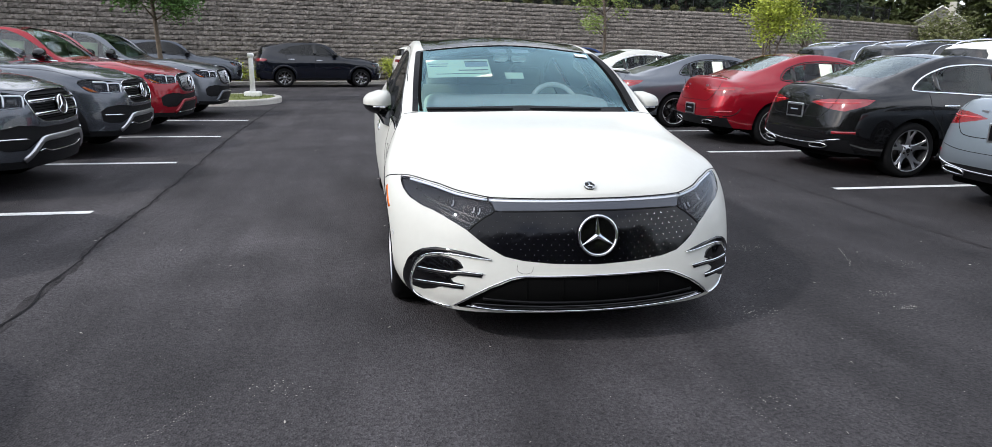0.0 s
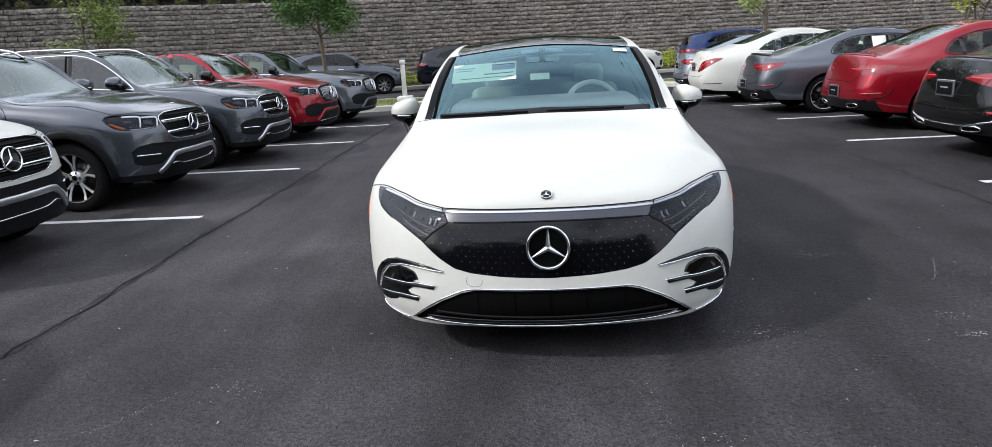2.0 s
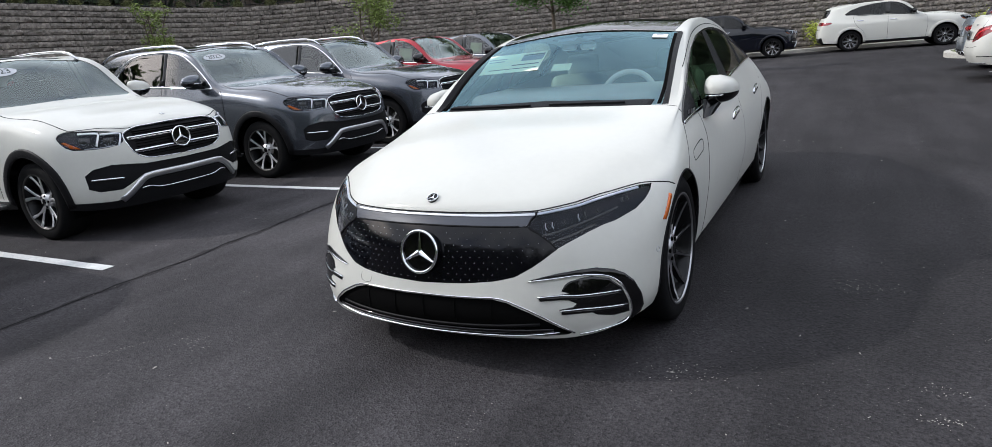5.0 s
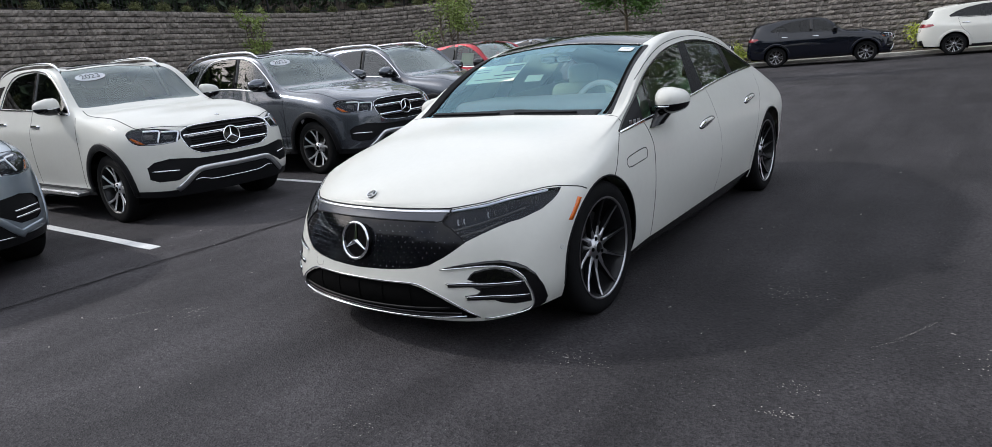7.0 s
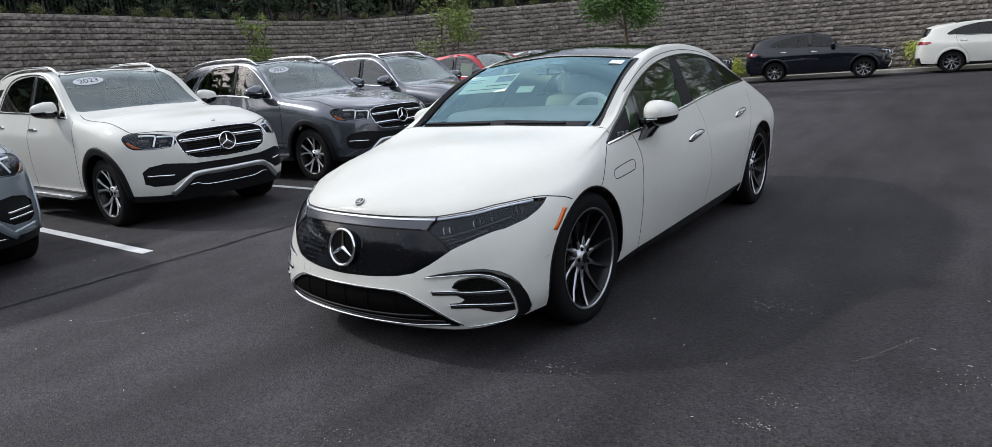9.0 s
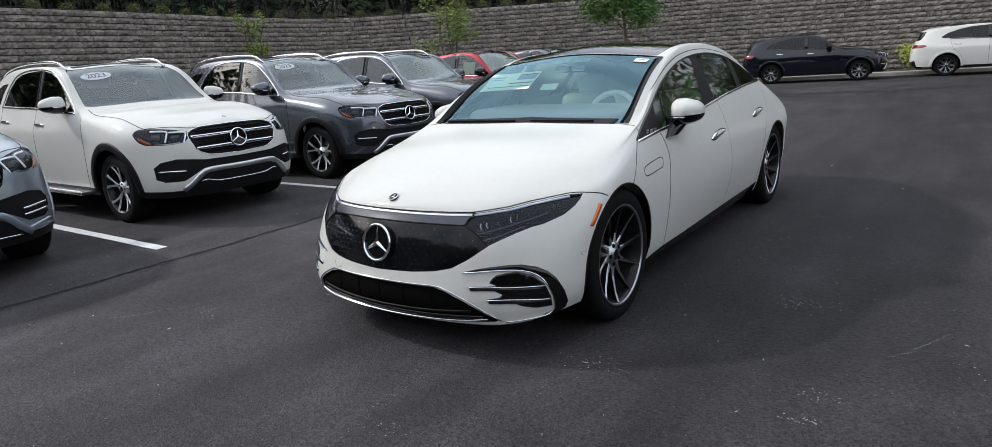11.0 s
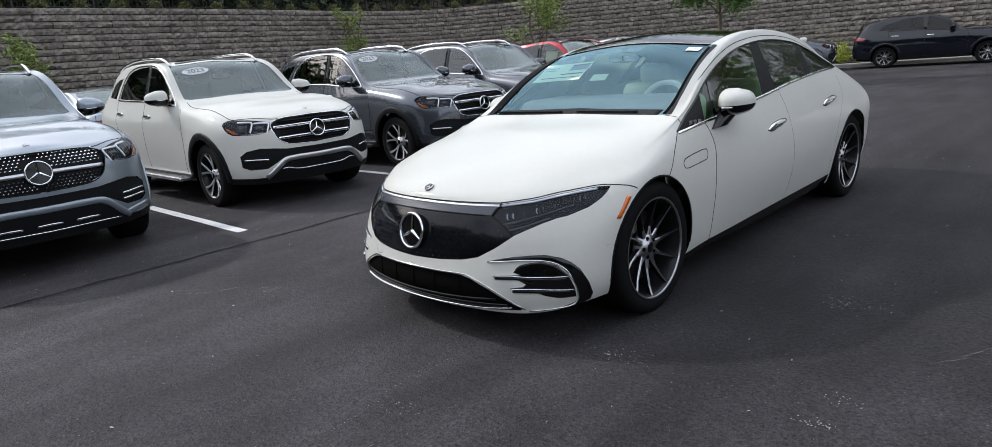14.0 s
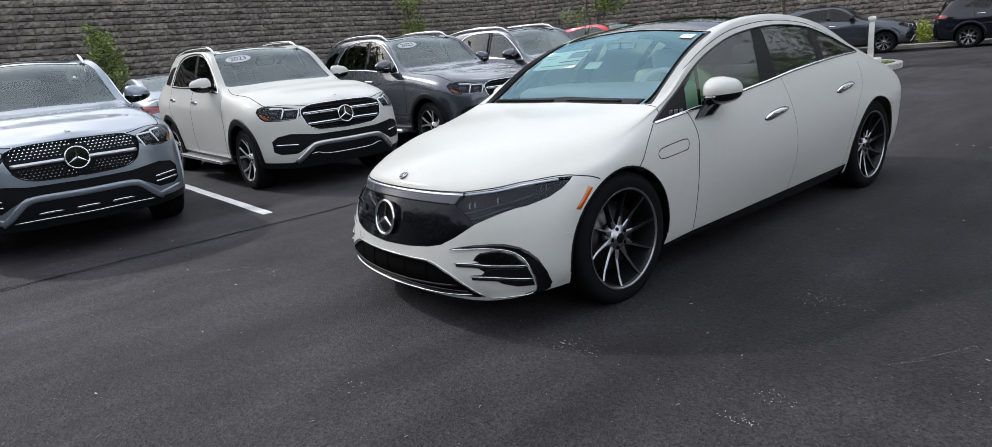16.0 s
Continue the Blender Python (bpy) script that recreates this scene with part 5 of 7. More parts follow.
    k.cut("grille", "front", [(-.05, .985), (.34, .976), (.44, .957), (.502, .927), (.513, .87), (.485, .785), (.455, .738), (.34, .686), (-.05, .670)], round_off=False)
    k.cut("headlight", "corner", [(-.085, .90), (-.075, .94), (.05, .968), (.15, .982), (.30, .992), (.38, .993), (.43, .975), (.45, .945), (.425, .90), (.385, .858), (.33, .832), (.18, .822), (.05, .826), (-.04, .838), (-.075, .865)], round_off=False)
    k.cut("intake", "front", [(-.05, .632), (.40, .640), (.52, .658), (.66, .674), (.78, .650), (.832, .60), (.83, .48), (.77, .445), (.62, .442), (.52, .50), (.44, .545), (.30, .556), (-.05, .557)], round_off=False)
    k.cut("tail_lamp", "tail", [(-2.25, 1.0), (-2.0, .99), (-1.55, 1.0), (-1.45, 1.05), (-1.5, 1.10), (-2.0, 1.12), (-2.25, 1.11)], round_off=False)
    k.cut("lower_cladding", "side", [(.3, .2), (.3, .36), (.6, .355), (2.4, .36), (2.7, .37), (2.7, .2)], round_off=False)
    k.cut("rear_apron", "rear", [(-.05, .2), (-.05, .52), (.6, .53), (.80, .56), (.80, .2)], round_off=False)
    k.cut("under_panel", "front", [(-.05, .505), (.38, .505), (.46, .465), (.58, .345), (.72, .345), (.90, .36), (.95, .36), (.95, .15), (-.05, .15)], round_off=False)
    k.cut("hood", "top", [(-.05, -.835), (.30, -.81), (.47, -.775), (.62, -.66), (.74, -.54), (.80, -.42), (.80, .0), (.79, .5), (.73, .75), (.45, .735), (-.05, .73)], round_off=False)
    k.cut("front_door", "side", [(.60, .38), (.56, .8), (.59, 1.05), (.70, 1.16), (.84, 1.17), (1.79, 1.24), (1.80, .8), (1.80, .38)], round_off=False)
    k.cut("rear_door", "side", [(1.81, .38), (1.81, .8), (1.80, 1.24), (2.95, 1.28), (2.86, .95), (2.60, .70), (2.52, .5), (2.5, .38)], round_off=False)
    k.take("body", paint_mat, car)
    k.take("hood", paint_mat, car)
    k.take("front_door", paint_mat, car, sides="pair")
    k.take("rear_door", paint_mat, car, sides="pair")
    k.take("windscreen", M["grey_screen"], car, sink=.004)
    k.take("rear_window", M["privacy"], car, sink=.004)
    k.take("window_front", M["dark_side"] if compact else M["side"], car, "side_window", "pair", .004)
    k.take("window_rear", M["dark_side"] if compact else M["privacy"], car, "side_window", "pair", .004)
    if not compact:
        k.take("window_quarter", M["privacy"], car, "quarter_window", "pair", .004)
    grille = k.take("grille", M["trim"], car, sink=.02, label="dark grille")[0]
    lamps = k.take("headlight", M["lamp_clear"], car, "headlight", "pair", .001, "clear headlight over dark bowl")
    for lamp, bowl in zip(lamps, k.take("headlight", M["lamp_body"], car, "lamp_bowl", "pair", .03)):
        bowl.parent = lamp
    k.take("under_panel", M["trim"], car, "under_panel", label="black lower bumper panel")
    k.take("intake", M["trim"], car, "lower_intake", sink=.012)
    k.take("tail_lamp", M["lamp_red"], car, "tail_lamp", "pair")
    k.take("lower_cladding", M["trim"], car, "sill_cladding", "pair")
    k.take("rear_apron", M["trim"], car, "rear_apron")
    # lamp signature
    for a, b in ((.0, .895), (.19, .91)):
        for lamp, p in zip(lamps, k.pad("lamp_lens", "corner", [(a, b - .022), (a + .09, b - .012), (a + .08, b + .028), (a - .005, b + .022)], .004, M["disc"], car, cell=.04, lift=-.02, round_off=False)):
            p.parent = lamp
    for a, b in ((-.06, .942), (.115, .962)):
        for p in k.strip("light_hook", "corner", [(a + .16, b + .006), (a + .03, b), (a, b - .014), (a + .008, b - .055), (a + .025, b - .112)], .015, .006, M["led"], car, lift=-.004):
            p.parent = lamps[0 if p.data.vertices[0].co.x > 0 else 1]
    for lamp, p in zip(lamps, k.pad("lamp_reflector", "corner", [(.27, .842), (.34, .850), (.415, .905), (.392, .913), (.31, .868)], .003, M["amber"], car, cell=.04, lift=-.007, round_off=False)):
        p.parent = lamp
    for lamp, p in zip(lamps, k.strip("day_light", "corner", [(.0, .840), (.12, .832), (.24, .836)], .006, .003, M["satin"], car, lift=-.006)):
        p.parent = lamp
    # grille
    k.strip("grille_frame", "front", [(-.01, .985), (.34, .976), (.44, .957), (.502, .927), (.513, .87), (.485, .785), (.455, .738), (.34, .686), (-.01, .670)], .008, .005, M["trim"] if grille_kind == "studs" else M["chrome"], grille, "both")
    if grille_kind == "bars":
        for z in (.765, .885):
            k.strip("louvre", "front", [(-.01, z), (.2, z), (.49 if z > .8 else .46, z - .004)], .034, .016, M["chrome"], grille, "both", lift=-.006)
            k.strip("louvre_gap", "front", [(-.01, z), (.2, z), (.475 if z > .8 else .445, z - .004)], .013, .018, M["dark"], grille, "both", lift=-.006)
        for z in (.715, .74, .80, .825, .85, .92, .94):
            k.strip("grille_bar", "front", [(-.01, z), (.2, z), (.43, z)], .007, .006, M["dark"], grille, "both", lift=-.012)
    elif grille_kind == "studs":
        k.strip("louvre", "front", [(-.01, .825), (.2, .825), (.48, .82)], .035, .016, M["satin"], grille, "both", lift=-.006)
        v, f = [], []
        for i in range(16):
            for j in range(12):
                x, z = .03 + .032 * i + (.016 if j % 2 else 0), .70 + .0245 * j
                if abs(z - .825) < .03 or (x < .11 and abs(z - .825) < .10) or x > .485 - .45 * abs(z - .87):
                    continue
                p, n = k.throw("front", (x, z))
                for s in (1, -1):
                    c = Vector((s * p.x, p.y + .004, p.z))
                    b = len(v)
                    v += [c + Vector((0, .0, .009)), c + Vector((.011, 0, 0)), c + Vector((0, 0, -.009)), c + Vector((-.011, 0, 0)), c + Vector((0, -.01, 0))]
                    f += [(b, b + 4, b + 1), (b + 1, b + 4, b + 2), (b + 2, b + 4, b + 3), (b + 3, b + 4, b)]
        solid("grille_studs", v, f, M["chrome"], grille, "bright grille studs", smooth=False)["kind"] = "stuff"
    else:
        for i in range(8):
            x = .03 + .05 * i
            k.strip("slat", "front", [(x, .70 + .06 * (i / 7) ** 3), (x * 1.02, .82), (x * .98, .955 - .02 * (i / 7) ** 2)], .008, .005, M["satin"], grille, lift=-.008)
    emblem(grille, (0, -.915, .83), .10, -6)
    badge = k.throw("top", (.004, -.70))[0]
    emblem(car, (0, -.70, badge.z + .004), .024, -78)
    # lower front: chrome skid plate and vent blades
    k.strip("skid_plate", "front", [(-.01, .530), (.37, .530), (.46, .495), (.56, .40), (.63, .345)], .055, .016, M["satin"] if grille_kind == "bars" else paint_mat, car, "both", label="satin metal skid plate")
    if grille_kind != "slats":
        k.strip("intake_blade", "corner", [(-.02, .545), (.10, .552), (.24, .556)], .016, .012, M["chrome"], car, lift=-.004)
    if grille_kind == "studs":
        k.strip("intake_blade", "corner", [(-.02, .495), (.10, .502), (.24, .506)], .016, .012, M["chrome"], car, lift=-.004)
    k.strip("lower_lip", "front", [(-.01, .395), (.28, .40), (.40, .43), (.47, .42)] if grille_kind == "bars" else [(-.01, .345), (.35, .35), (.55, .345)], .012, .010, M["chrome"], car, "both")
    if grille_kind == "studs":
        for x in (0, .28):
            k.strip("lower_slot", "front", [(x - .09, .40), (x, .403), (x + .09, .40)], .018, .010, M["chrome"], car, "left" if x == 0 else "pair")
        k.strip("bumper_wing", "front", [(.60, .365), (.70, .385), (.82, .40)], .05, .014, paint_mat, car)
    # arches, gaps, trims
    arch_mat = M["trim"] if grille_kind == "bars" and not compact else paint_mat
    for ya in (0, 2.995):
        k.strip("arch_cladding", "side", [(ya - .464 * math.cos(a), .37 + .464 * math.sin(a)) for a in np.linspace(-.1, math.pi + .1, 26)], .08, .014, arch_mat, car, smooth=False)
    k.strip("door_gap", "side", [(.60, .37), (.56, .8), (.59, 1.05), (.66, 1.135)], .008, .0015, M["seam"], car)
    k.strip("door_gap", "side", [(1.805, .37), (1.805, .8), (1.80, 1.22)], .008, .0015, M["seam"], car)
    k.strip("door_gap", "side", [(2.5, .37), (2.52, .5), (2.60, .70), (2.83, .95), (2.93, 1.25)], .008, .0015, M["seam"], car)
    k.strip("hood_gap", "top", [(-.01, -.835), (.30, -.81), (.47, -.775), (.62, -.66), (.74, -.54), (.80, -.42), (.80, .0), (.79, .5), (.745, .74)], .008, .0015, M["seam"], car, "both")
    k.strip("window_trim", "side", [(.82, 1.168), (1.2, 1.188), (1.8, 1.232), (2.5, 1.252), (2.93, 1.268)], .02, .008, M["chrome"], car)
    if not coupe:
        k.strip("window_trim", "side", [(.82, 1.168), (.94, 1.275), (1.08, 1.397), (1.23, 1.507), (1.38, 1.595), (1.55, 1.657), (1.8, 1.690), (2.2, 1.694), (2.46, 1.670), (2.64, 1.615), (2.81, 1.475), (2.93, 1.268)], .018, .008, M["chrome"], car)
    k.pad("door_pillar", "side", [(1.755, 1.246), (1.855, 1.253), (1.855, 1.678 - drop * .15), (1.755, 1.674 - drop * .15)], .002, M["gloss"], car, cell=.1, round_off=False)
    for y, z in ((1.64, 1.05), (2.70, 1.08)):
        k.pad("door_handle", "side", [(y - .11, z - .015), (y + .11, z - .012), (y + .11, z + .014), (y - .11, z + .012)], .035, M["chrome"], car, cell=.05, round_off=False, label="chrome door handle")
    if coupe == 1.0:
        k.pad("window_sticker", "side", [(1.30, 1.235), (1.62, 1.25), (1.62, 1.50), (1.30, 1.47)], .002, M["paper"], car, cell=.1, round_off=False, label="pale paper sheet in the side window", lift=-.012)
    if rails:
        for s in (1, -1):
            pts = []
            for y in np.linspace(1.45, 3.45, 16):
                p, n = k.throw("top", (.60, y))
                e = min(1, (y - 1.45) / .22, (3.45 - y) / .22)
                pts.append((s * p.x, p.y, p.z + .055 * math.sin(e * math.pi / 2) + .005))
            tube(pts, .016, M["chrome"], "roof_rail", car, 8, "bright roof rail")
    k.pad("roof_panel", "top", [(-.02, 1.53), (.48, 1.55), (.47, 2.2), (.46, 2.95), (-.02, 2.97)], .003, M["gloss"], car, "both", .12, round_off=False, label="black glass sunroof")
    if steps:
        for s in (1, -1):
            step = part("side_step", box_bm((.18, 1.80, .04), (s * .965, 1.5, .30), .012, 2), M["satin"], car, "metal side step with ribbed tread")
            part("step_tread", box_bm((.13, 1.70, .008), (s * .972, 1.5, .322), .003, 1), M["satin"], step)
            part("step_edge", box_bm((.014, 1.79, .022), (s * 1.054, 1.5, .306), .005, 1), M["chrome"], step)
    if year:
        base = k.throw("top", (.40, 1.18))
        o = k.throw("top", (.40, 1.30))
        up = (o[0] - base[0]).normalized()
        nn = base[1]
        # the oval year sticker at the passenger corner of the windscreen
        c = k.throw("top", (.37, 1.24))[0]
        across = up.cross(nn).normalized()
        if across.x > 0:
            across = -across
        c = Vector((-c.x, c.y, c.z))
        nn = Vector((-nn.x, nn.y, nn.z))
        up = nn.cross(across).normalized()
        if up.z < 0:
            up = -up
        across = up.cross(nn).normalized()
        vs = [c + across * .17 * math.cos(a) + up * .075 * math.sin(a) + nn * .004 for a in np.linspace(0, 2 * math.pi, 33)[:-1]]
        oval = solid("year_sticker", vs + [q - nn * .003 for q in vs], [tuple(range(32))] + [(i, i + 32, (i + 1) % 32 + 32, (i + 1) % 32) for i in range(32)], M["oval"], car, "pale oval year sticker", smooth=False)
        cu = bpy.data.curves.new("year_text", "FONT")
        cu.body, cu.size, cu.align_x, cu.align_y, cu.extrude = "2023", .115, "CENTER", "CENTER", .0005
        cu.materials.append(M["ink"])
        tx = new("year_text", cu)
        tx.parent = oval
        m = Matrix(((across.x, up.x, nn.x, 0), (across.y, up.y, nn.y, 0), (across.z, up.z, nn.z, 0), (0, 0, 0, 1)))
        if across.cross(up).dot(nn) < 0:
            m = m @ Matrix.Diagonal((-1, 1, 1, 1))
        m.translation = c + nn * .007
        tx.matrix_local = m
    mirror_housing(car, (.86, 1.02, 1.19), (1.03, 1.08, 1.275), M["gloss"] if coupe else paint_mat, (.29, .20, .19), .055)
    cabin(car, 1.02, 1.80, .78, 1.22, .74, M["cabin"], M["cabin"], M["cabin"], 2.75)
    part("rear_view_mirror", box_bm((.24, .05, .07), (0, 1.30, 1.50), .02, 2), M["gloss"], car)
    for x in (.80, -.80):
        for y in (0, 2.995):
            wheel(car, x, y, .372, .265, .262, (8, .15, True, 0, .02) if compact else (5, .27, True, 0, .032) if grille_kind == "bars" else (5, .22, False, 0, .05))
    underbody(car, -.7, 3.9, .90, .33, (0, 2.995), .43, .37)
    # tail details
    k.strip("tailgate_gap", "rear", [(-.01, .84), (.4, .84), (.66, .86), (.69, 1.0), (.67, 1.2)], .008, .002, M["seam"], car, "both")
    k.strip("rear_chrome", "rear", [(-.01, .47), (.4, .475), (.70, .50)], .02, .01, M["chrome"], car, "both")
    emblem(car, (0, 4.045, 1.12), .05, 14, False, -1)
    plate_holder(car, (0, 4.10, .72))
    return car


# ---- saloon cars seen from behind ----
def small_saloon(paint_mat, spoiler=False, chrome=True, spokes=(5, .2, "grey", 0, .05), sticker=True, tall_lamp=False, tail=0.0):
    car = new("saloon_car")
    rows = [
        [(0, -.78, .2), (.45, -.74, .2), (.70, -.60, .2), (.85, -.4, .22), (.87, 0, .24), (.86, .6, .2), (.87, 1.2, .2), (.87, 1.9, .2), (.87, 2.35, .2), (.87, 2.87, .24), (.84, 3.4, .27), (.68, 3.74, .30), (.4, 3.82, .30), (0, 3.84, .30)],
        [(0, -.82, .36), (.45, -.78, .36), (.72, -.63, .36), (.87, -.4, .37), (.9, 0, .4), (.885, .6, .36), (.895, 1.2, .36), (.895, 1.9, .36), (.895, 2.35, .37), (.905, 2.87, .42), (.88, 3.4, .44), (.72, 3.80, .47), (.42, 3.88, .47), (0, 3.90, .47)],
        [(0, -.83, .52), (.45, -.78, .52), (.72, -.62, .53), (.875, -.38, .55), (.91, 0, .58), (.895, .6, .56), (.905, 1.2, .57), (.91, 1.9, .58), (.908, 2.35, .6), (.91, 2.87, .63), (.88, 3.4, .66), (.73, 3.76, .68), (.42, 3.85, .68), (0, 3.87, .68)],
        [(0, -.80, .66), (.45, -.74, .66), (.70, -.57, .68), (.865, -.34, .71), (.9, 0, .74), (.89, .6, .75), (.9, 1.2, .77), (.905, 1.9, .79), (.9, 2.35, .81), (.895, 2.87, .84), (.855, 3.4, .86), (.71, 3.70, .88), (.42, 3.79, .90), (0, 3.81, .90)],
        [(0, -.75, .74), (.43, -.68, .745), (.66, -.5, .77), (.8, -.28, .80), (.83, 0, .84), (.835, .6, .90), (.845, 1.2, .93), (.845, 1.9, .96), (.835, 2.35, .985), (.82, 2.87, 1.0), (.77, 3.4, .985), (.66, 3.645, .99), (.4, 3.735, 1.03), (0, 3.76, 1.042)],
        [(0, -.71, .775), (.4, -.63, .78), (.58, -.44, .815), (.7, -.2, .85), (.73, .1, .89), (.745, .68, .955), (.66, 1.25, 1.25), (.64, 1.9, 1.385), (.63, 2.35, 1.37), (.635, 2.87, 1.20), (.66, 3.4, 1.04), (.60, 3.61, 1.03), (.38, 3.70, 1.056), (0, 3.73, 1.07)],
        [(0, -.67, .80), (.28, -.58, .805), (.4, -.38, .84), (.5, -.12, .88), (.56, .18, .915), (.645, .72, .975), (.54, 1.25, 1.32), (.51, 1.9, 1.435), (.50, 2.35, 1.425), (.51, 2.87, 1.255), (.50, 3.4, 1.075), (.45, 3.52, 1.062), (.30, 3.60, 1.075), (0, 3.63, 1.084)],
        [(0, -.63, .82), (0, -.52, .83), (0, -.32, .865), (0, -.05, .905), (0, .25, .935), (0, .68, .97), (0, 1.25, 1.36), (0, 1.9, 1.465), (0, 2.35, 1.455), (0, 2.9, 1.275), (0, 3.38, 1.105), (0, 3.42, 1.095), (0, 3.46, 1.09), (0, 3.48, 1.09)],
    ]
    rows = [[(x, y + tail * min(1, max(0, (y - 2.9) / .6)), z) for x, y, z in row] for row in rows]
    k = Skin(rows, 0.04)

    def back(pts):
        return [(u - .6 * tail, z) for u, z in pts]

    k.cut("arch_front", "side", circle_line(0.0, .335, .385, 28), round_off=False)
    k.cut("arch_rear", "side", circle_line(2.865, .335, .385, 28), round_off=False)
    k.cut("windscreen", "top", [(-.05, .66), (.60, .66), (.66, .72), (.57, 1.2), (.54, 1.28), (-.05, 1.27)], round_off=False)
    k.cut("rear_window", "top", [(-.05, 2.42), (.46, 2.40), (.51, 2.5), (.545, 2.95), (.50, 3.10), (.3, 3.15), (-.05, 3.17)], round_off=False)
    k.cut("window_front", "side", [(.70, .965), (.95, 1.09), (1.25, 1.225), (1.5, 1.295), (1.66, 1.318), (1.66, .995)], round_off=False)
    k.cut("window_rear", "side", [(1.74, 1.0), (1.74, 1.322), (2.0, 1.328), (2.3, 1.305), (2.50, 1.252), (2.52, 1.035), (2.4, 1.028)], round_off=False)
    k.cut("window_quarter", "side", [(2.55, 1.04), (2.54, 1.238), (2.7, 1.17), (2.84, 1.07), (2.82, 1.045)] if chrome else [(2.55, 1.04), (2.54, 1.238), (2.64, 1.19), (2.735, 1.09), (2.72, 1.05)], round_off=False)
    lamp_line = [(-2.02, .66), (-1.98, .76), (-1.88, .87), (-1.60, .935), (-1.42, .94), (-1.44, .90), (-1.60, .80), (-1.80, .70), (-1.95, .655)] if tall_lamp else [(-2.10, .872), (-2.0, .845), (-1.83, .805), (-1.65, .786), (-1.54, .82), (-1.43, .866), (-1.38, .925), (-1.45, .932), (-1.6, .93), (-1.86, .922), (-2.0, .898)]
    k.cut("tail_lamp", "tail", back(lamp_line), round_off=False)
    k.cut("trunk_lid", "rear", [(-.05, .70), (.40, .70), (.52, .76), (.60, .90), (.58, 1.02), (.56, 1.06), (-.05, 1.10)], round_off=False)
    k.cut("rear_apron", "rear", [(-.05, .2), (-.05, .43), (.55, .43), (.80, .45), (.80, .2)], round_off=False)
    k.cut("front_door", "side", [(.60, .28), (.58, .7), (.62, .96), (1.70, .98), (1.70, .28)], round_off=False)
    k.cut("rear_door", "side", [(1.705, .28), (1.705, .98), (2.68, 1.03), (2.66, .8), (2.48, .55), (2.42, .28)], round_off=False)
    k.take("body", paint_mat, car)
    k.take("trunk_lid", paint_mat, car)
    k.take("front_door", paint_mat, car, sides="pair")
    k.take("rear_door", paint_mat, car, sides="pair")
    k.take("windscreen", M["grey_screen"], car, sink=.003)
    k.take("rear_window", M["grey_screen"], car, sink=.003)
    k.take("window_front", M["clear"], car, "side_window", "pair", .003)
    k.take("window_rear", M["clear"], car, "side_window", "pair", .003)
    k.take("window_quarter", M["glass"], car, "quarter_window", "pair", .003)
    lamps = k.take("tail_lamp", M["lamp_red"], car, "tail_lamp", "pair")
    k.take("rear_apron", paint_mat if tall_lamp else M["trim"], car, "rear_apron")
    for lamp, p in zip(lamps, k.strip("lamp_line", "tail", back([(-1.93, .74), (-1.82, .82), (-1.62, .885)] if tall_lamp else [(-2.03, .878), (-1.8, .875), (-1.50, .89)]), .03 if tall_lamp else .012, .003, M["lamp_pink"], car)):
        p.parent = lamp
    for y, z in ((1.50, .83), (2.40, .86)):
        k.pad("door_handle", "side", [(y - .10, z - .012), (y + .10, z - .01), (y + .10, z + .012), (y - .10, z + .01)], .03, M["chrome"] if chrome else paint_mat, car, cell=.05, round_off=False)
    for x0, x1 in ((1.66, 1.74), (2.52, 2.55)):
        k.pad("door_pillar", "side", [(x0 - .01, 1.0), (x1 + .01, 1.005), (x1 + .01, 1.318 if x0 < 2 else 1.24), (x0 - .01, 1.318 if x0 < 2 else 1.245)], .002, M["gloss"], car, cell=.1, round_off=False)
    ring = [(.64, .948), (.95, 1.105), (1.25, 1.240), (1.5, 1.312), (1.75, 1.338), (2.0, 1.344), (2.3, 1.322), (2.52, 1.262), *([(2.72, 1.17), (2.87, 1.06), (2.82, 1.03)] if chrome else [(2.65, 1.202), (2.765, 1.08), (2.72, 1.034)]), (2.4, 1.012), (1.7, .98)]
    k.strip("window_trim", "side", ring, .018, .007, M["chrome"] if chrome else M["gloss"], car, closed=True)
    k.strip("door_gap", "side", [(.60, .27), (.58, .7), (.62, .95)], .007, .0015, M["seam"], car)
    k.strip("door_gap", "side", [(1.703, .27), (1.703, .96)], .007, .0015, M["seam"], car)
    k.strip("door_gap", "side", [(2.42, .27), (2.48, .55), (2.66, .8), (2.68, 1.0)], .007, .0015, M["seam"], car)
    k.strip("trunk_gap", "rear", [(-.01, .70), (.40, .70), (.52, .76), (.60, .90), (.585, 1.01)], .008, .0015, M["seam"], car, "both")
    if chrome:
        k.strip("rear_chrome", "rear", [(-.01, .30), (.30, .302), (.55, .31), (.74, .32)] if tall_lamp else [(-.01, .375), (.30, .38), (.50, .405), (.66, .44), (.75, .46)], .018, .010, M["chrome"], car, "both", label="chrome bumper strip")
    tip = [(.36, .335), (.56, .345), (.625, .372), (.575, .396), (.38, .378)]
    if not tall_lamp:
        k.strip("exhaust_tip", "rear", tip, .016, .018, M["chrome"], car, closed=True, label="chrome exhaust surround")
        k.pad("exhaust_bore", "rear", tip, .006, M["dark"], car, cell=.05)
    if not chrome:
        k.strip("diffuser_edge", "rear", [(-.01, .44), (.45, .44), (.60, .46), (.74, .455)], .02, .012, M["trim"], car, "both")
        k.strip("bumper_vent", "tail", back([(-1.62, .47), (-1.50, .485), (-1.43, .53), (-1.39, .60)]), .014, .008, M["trim"], car)
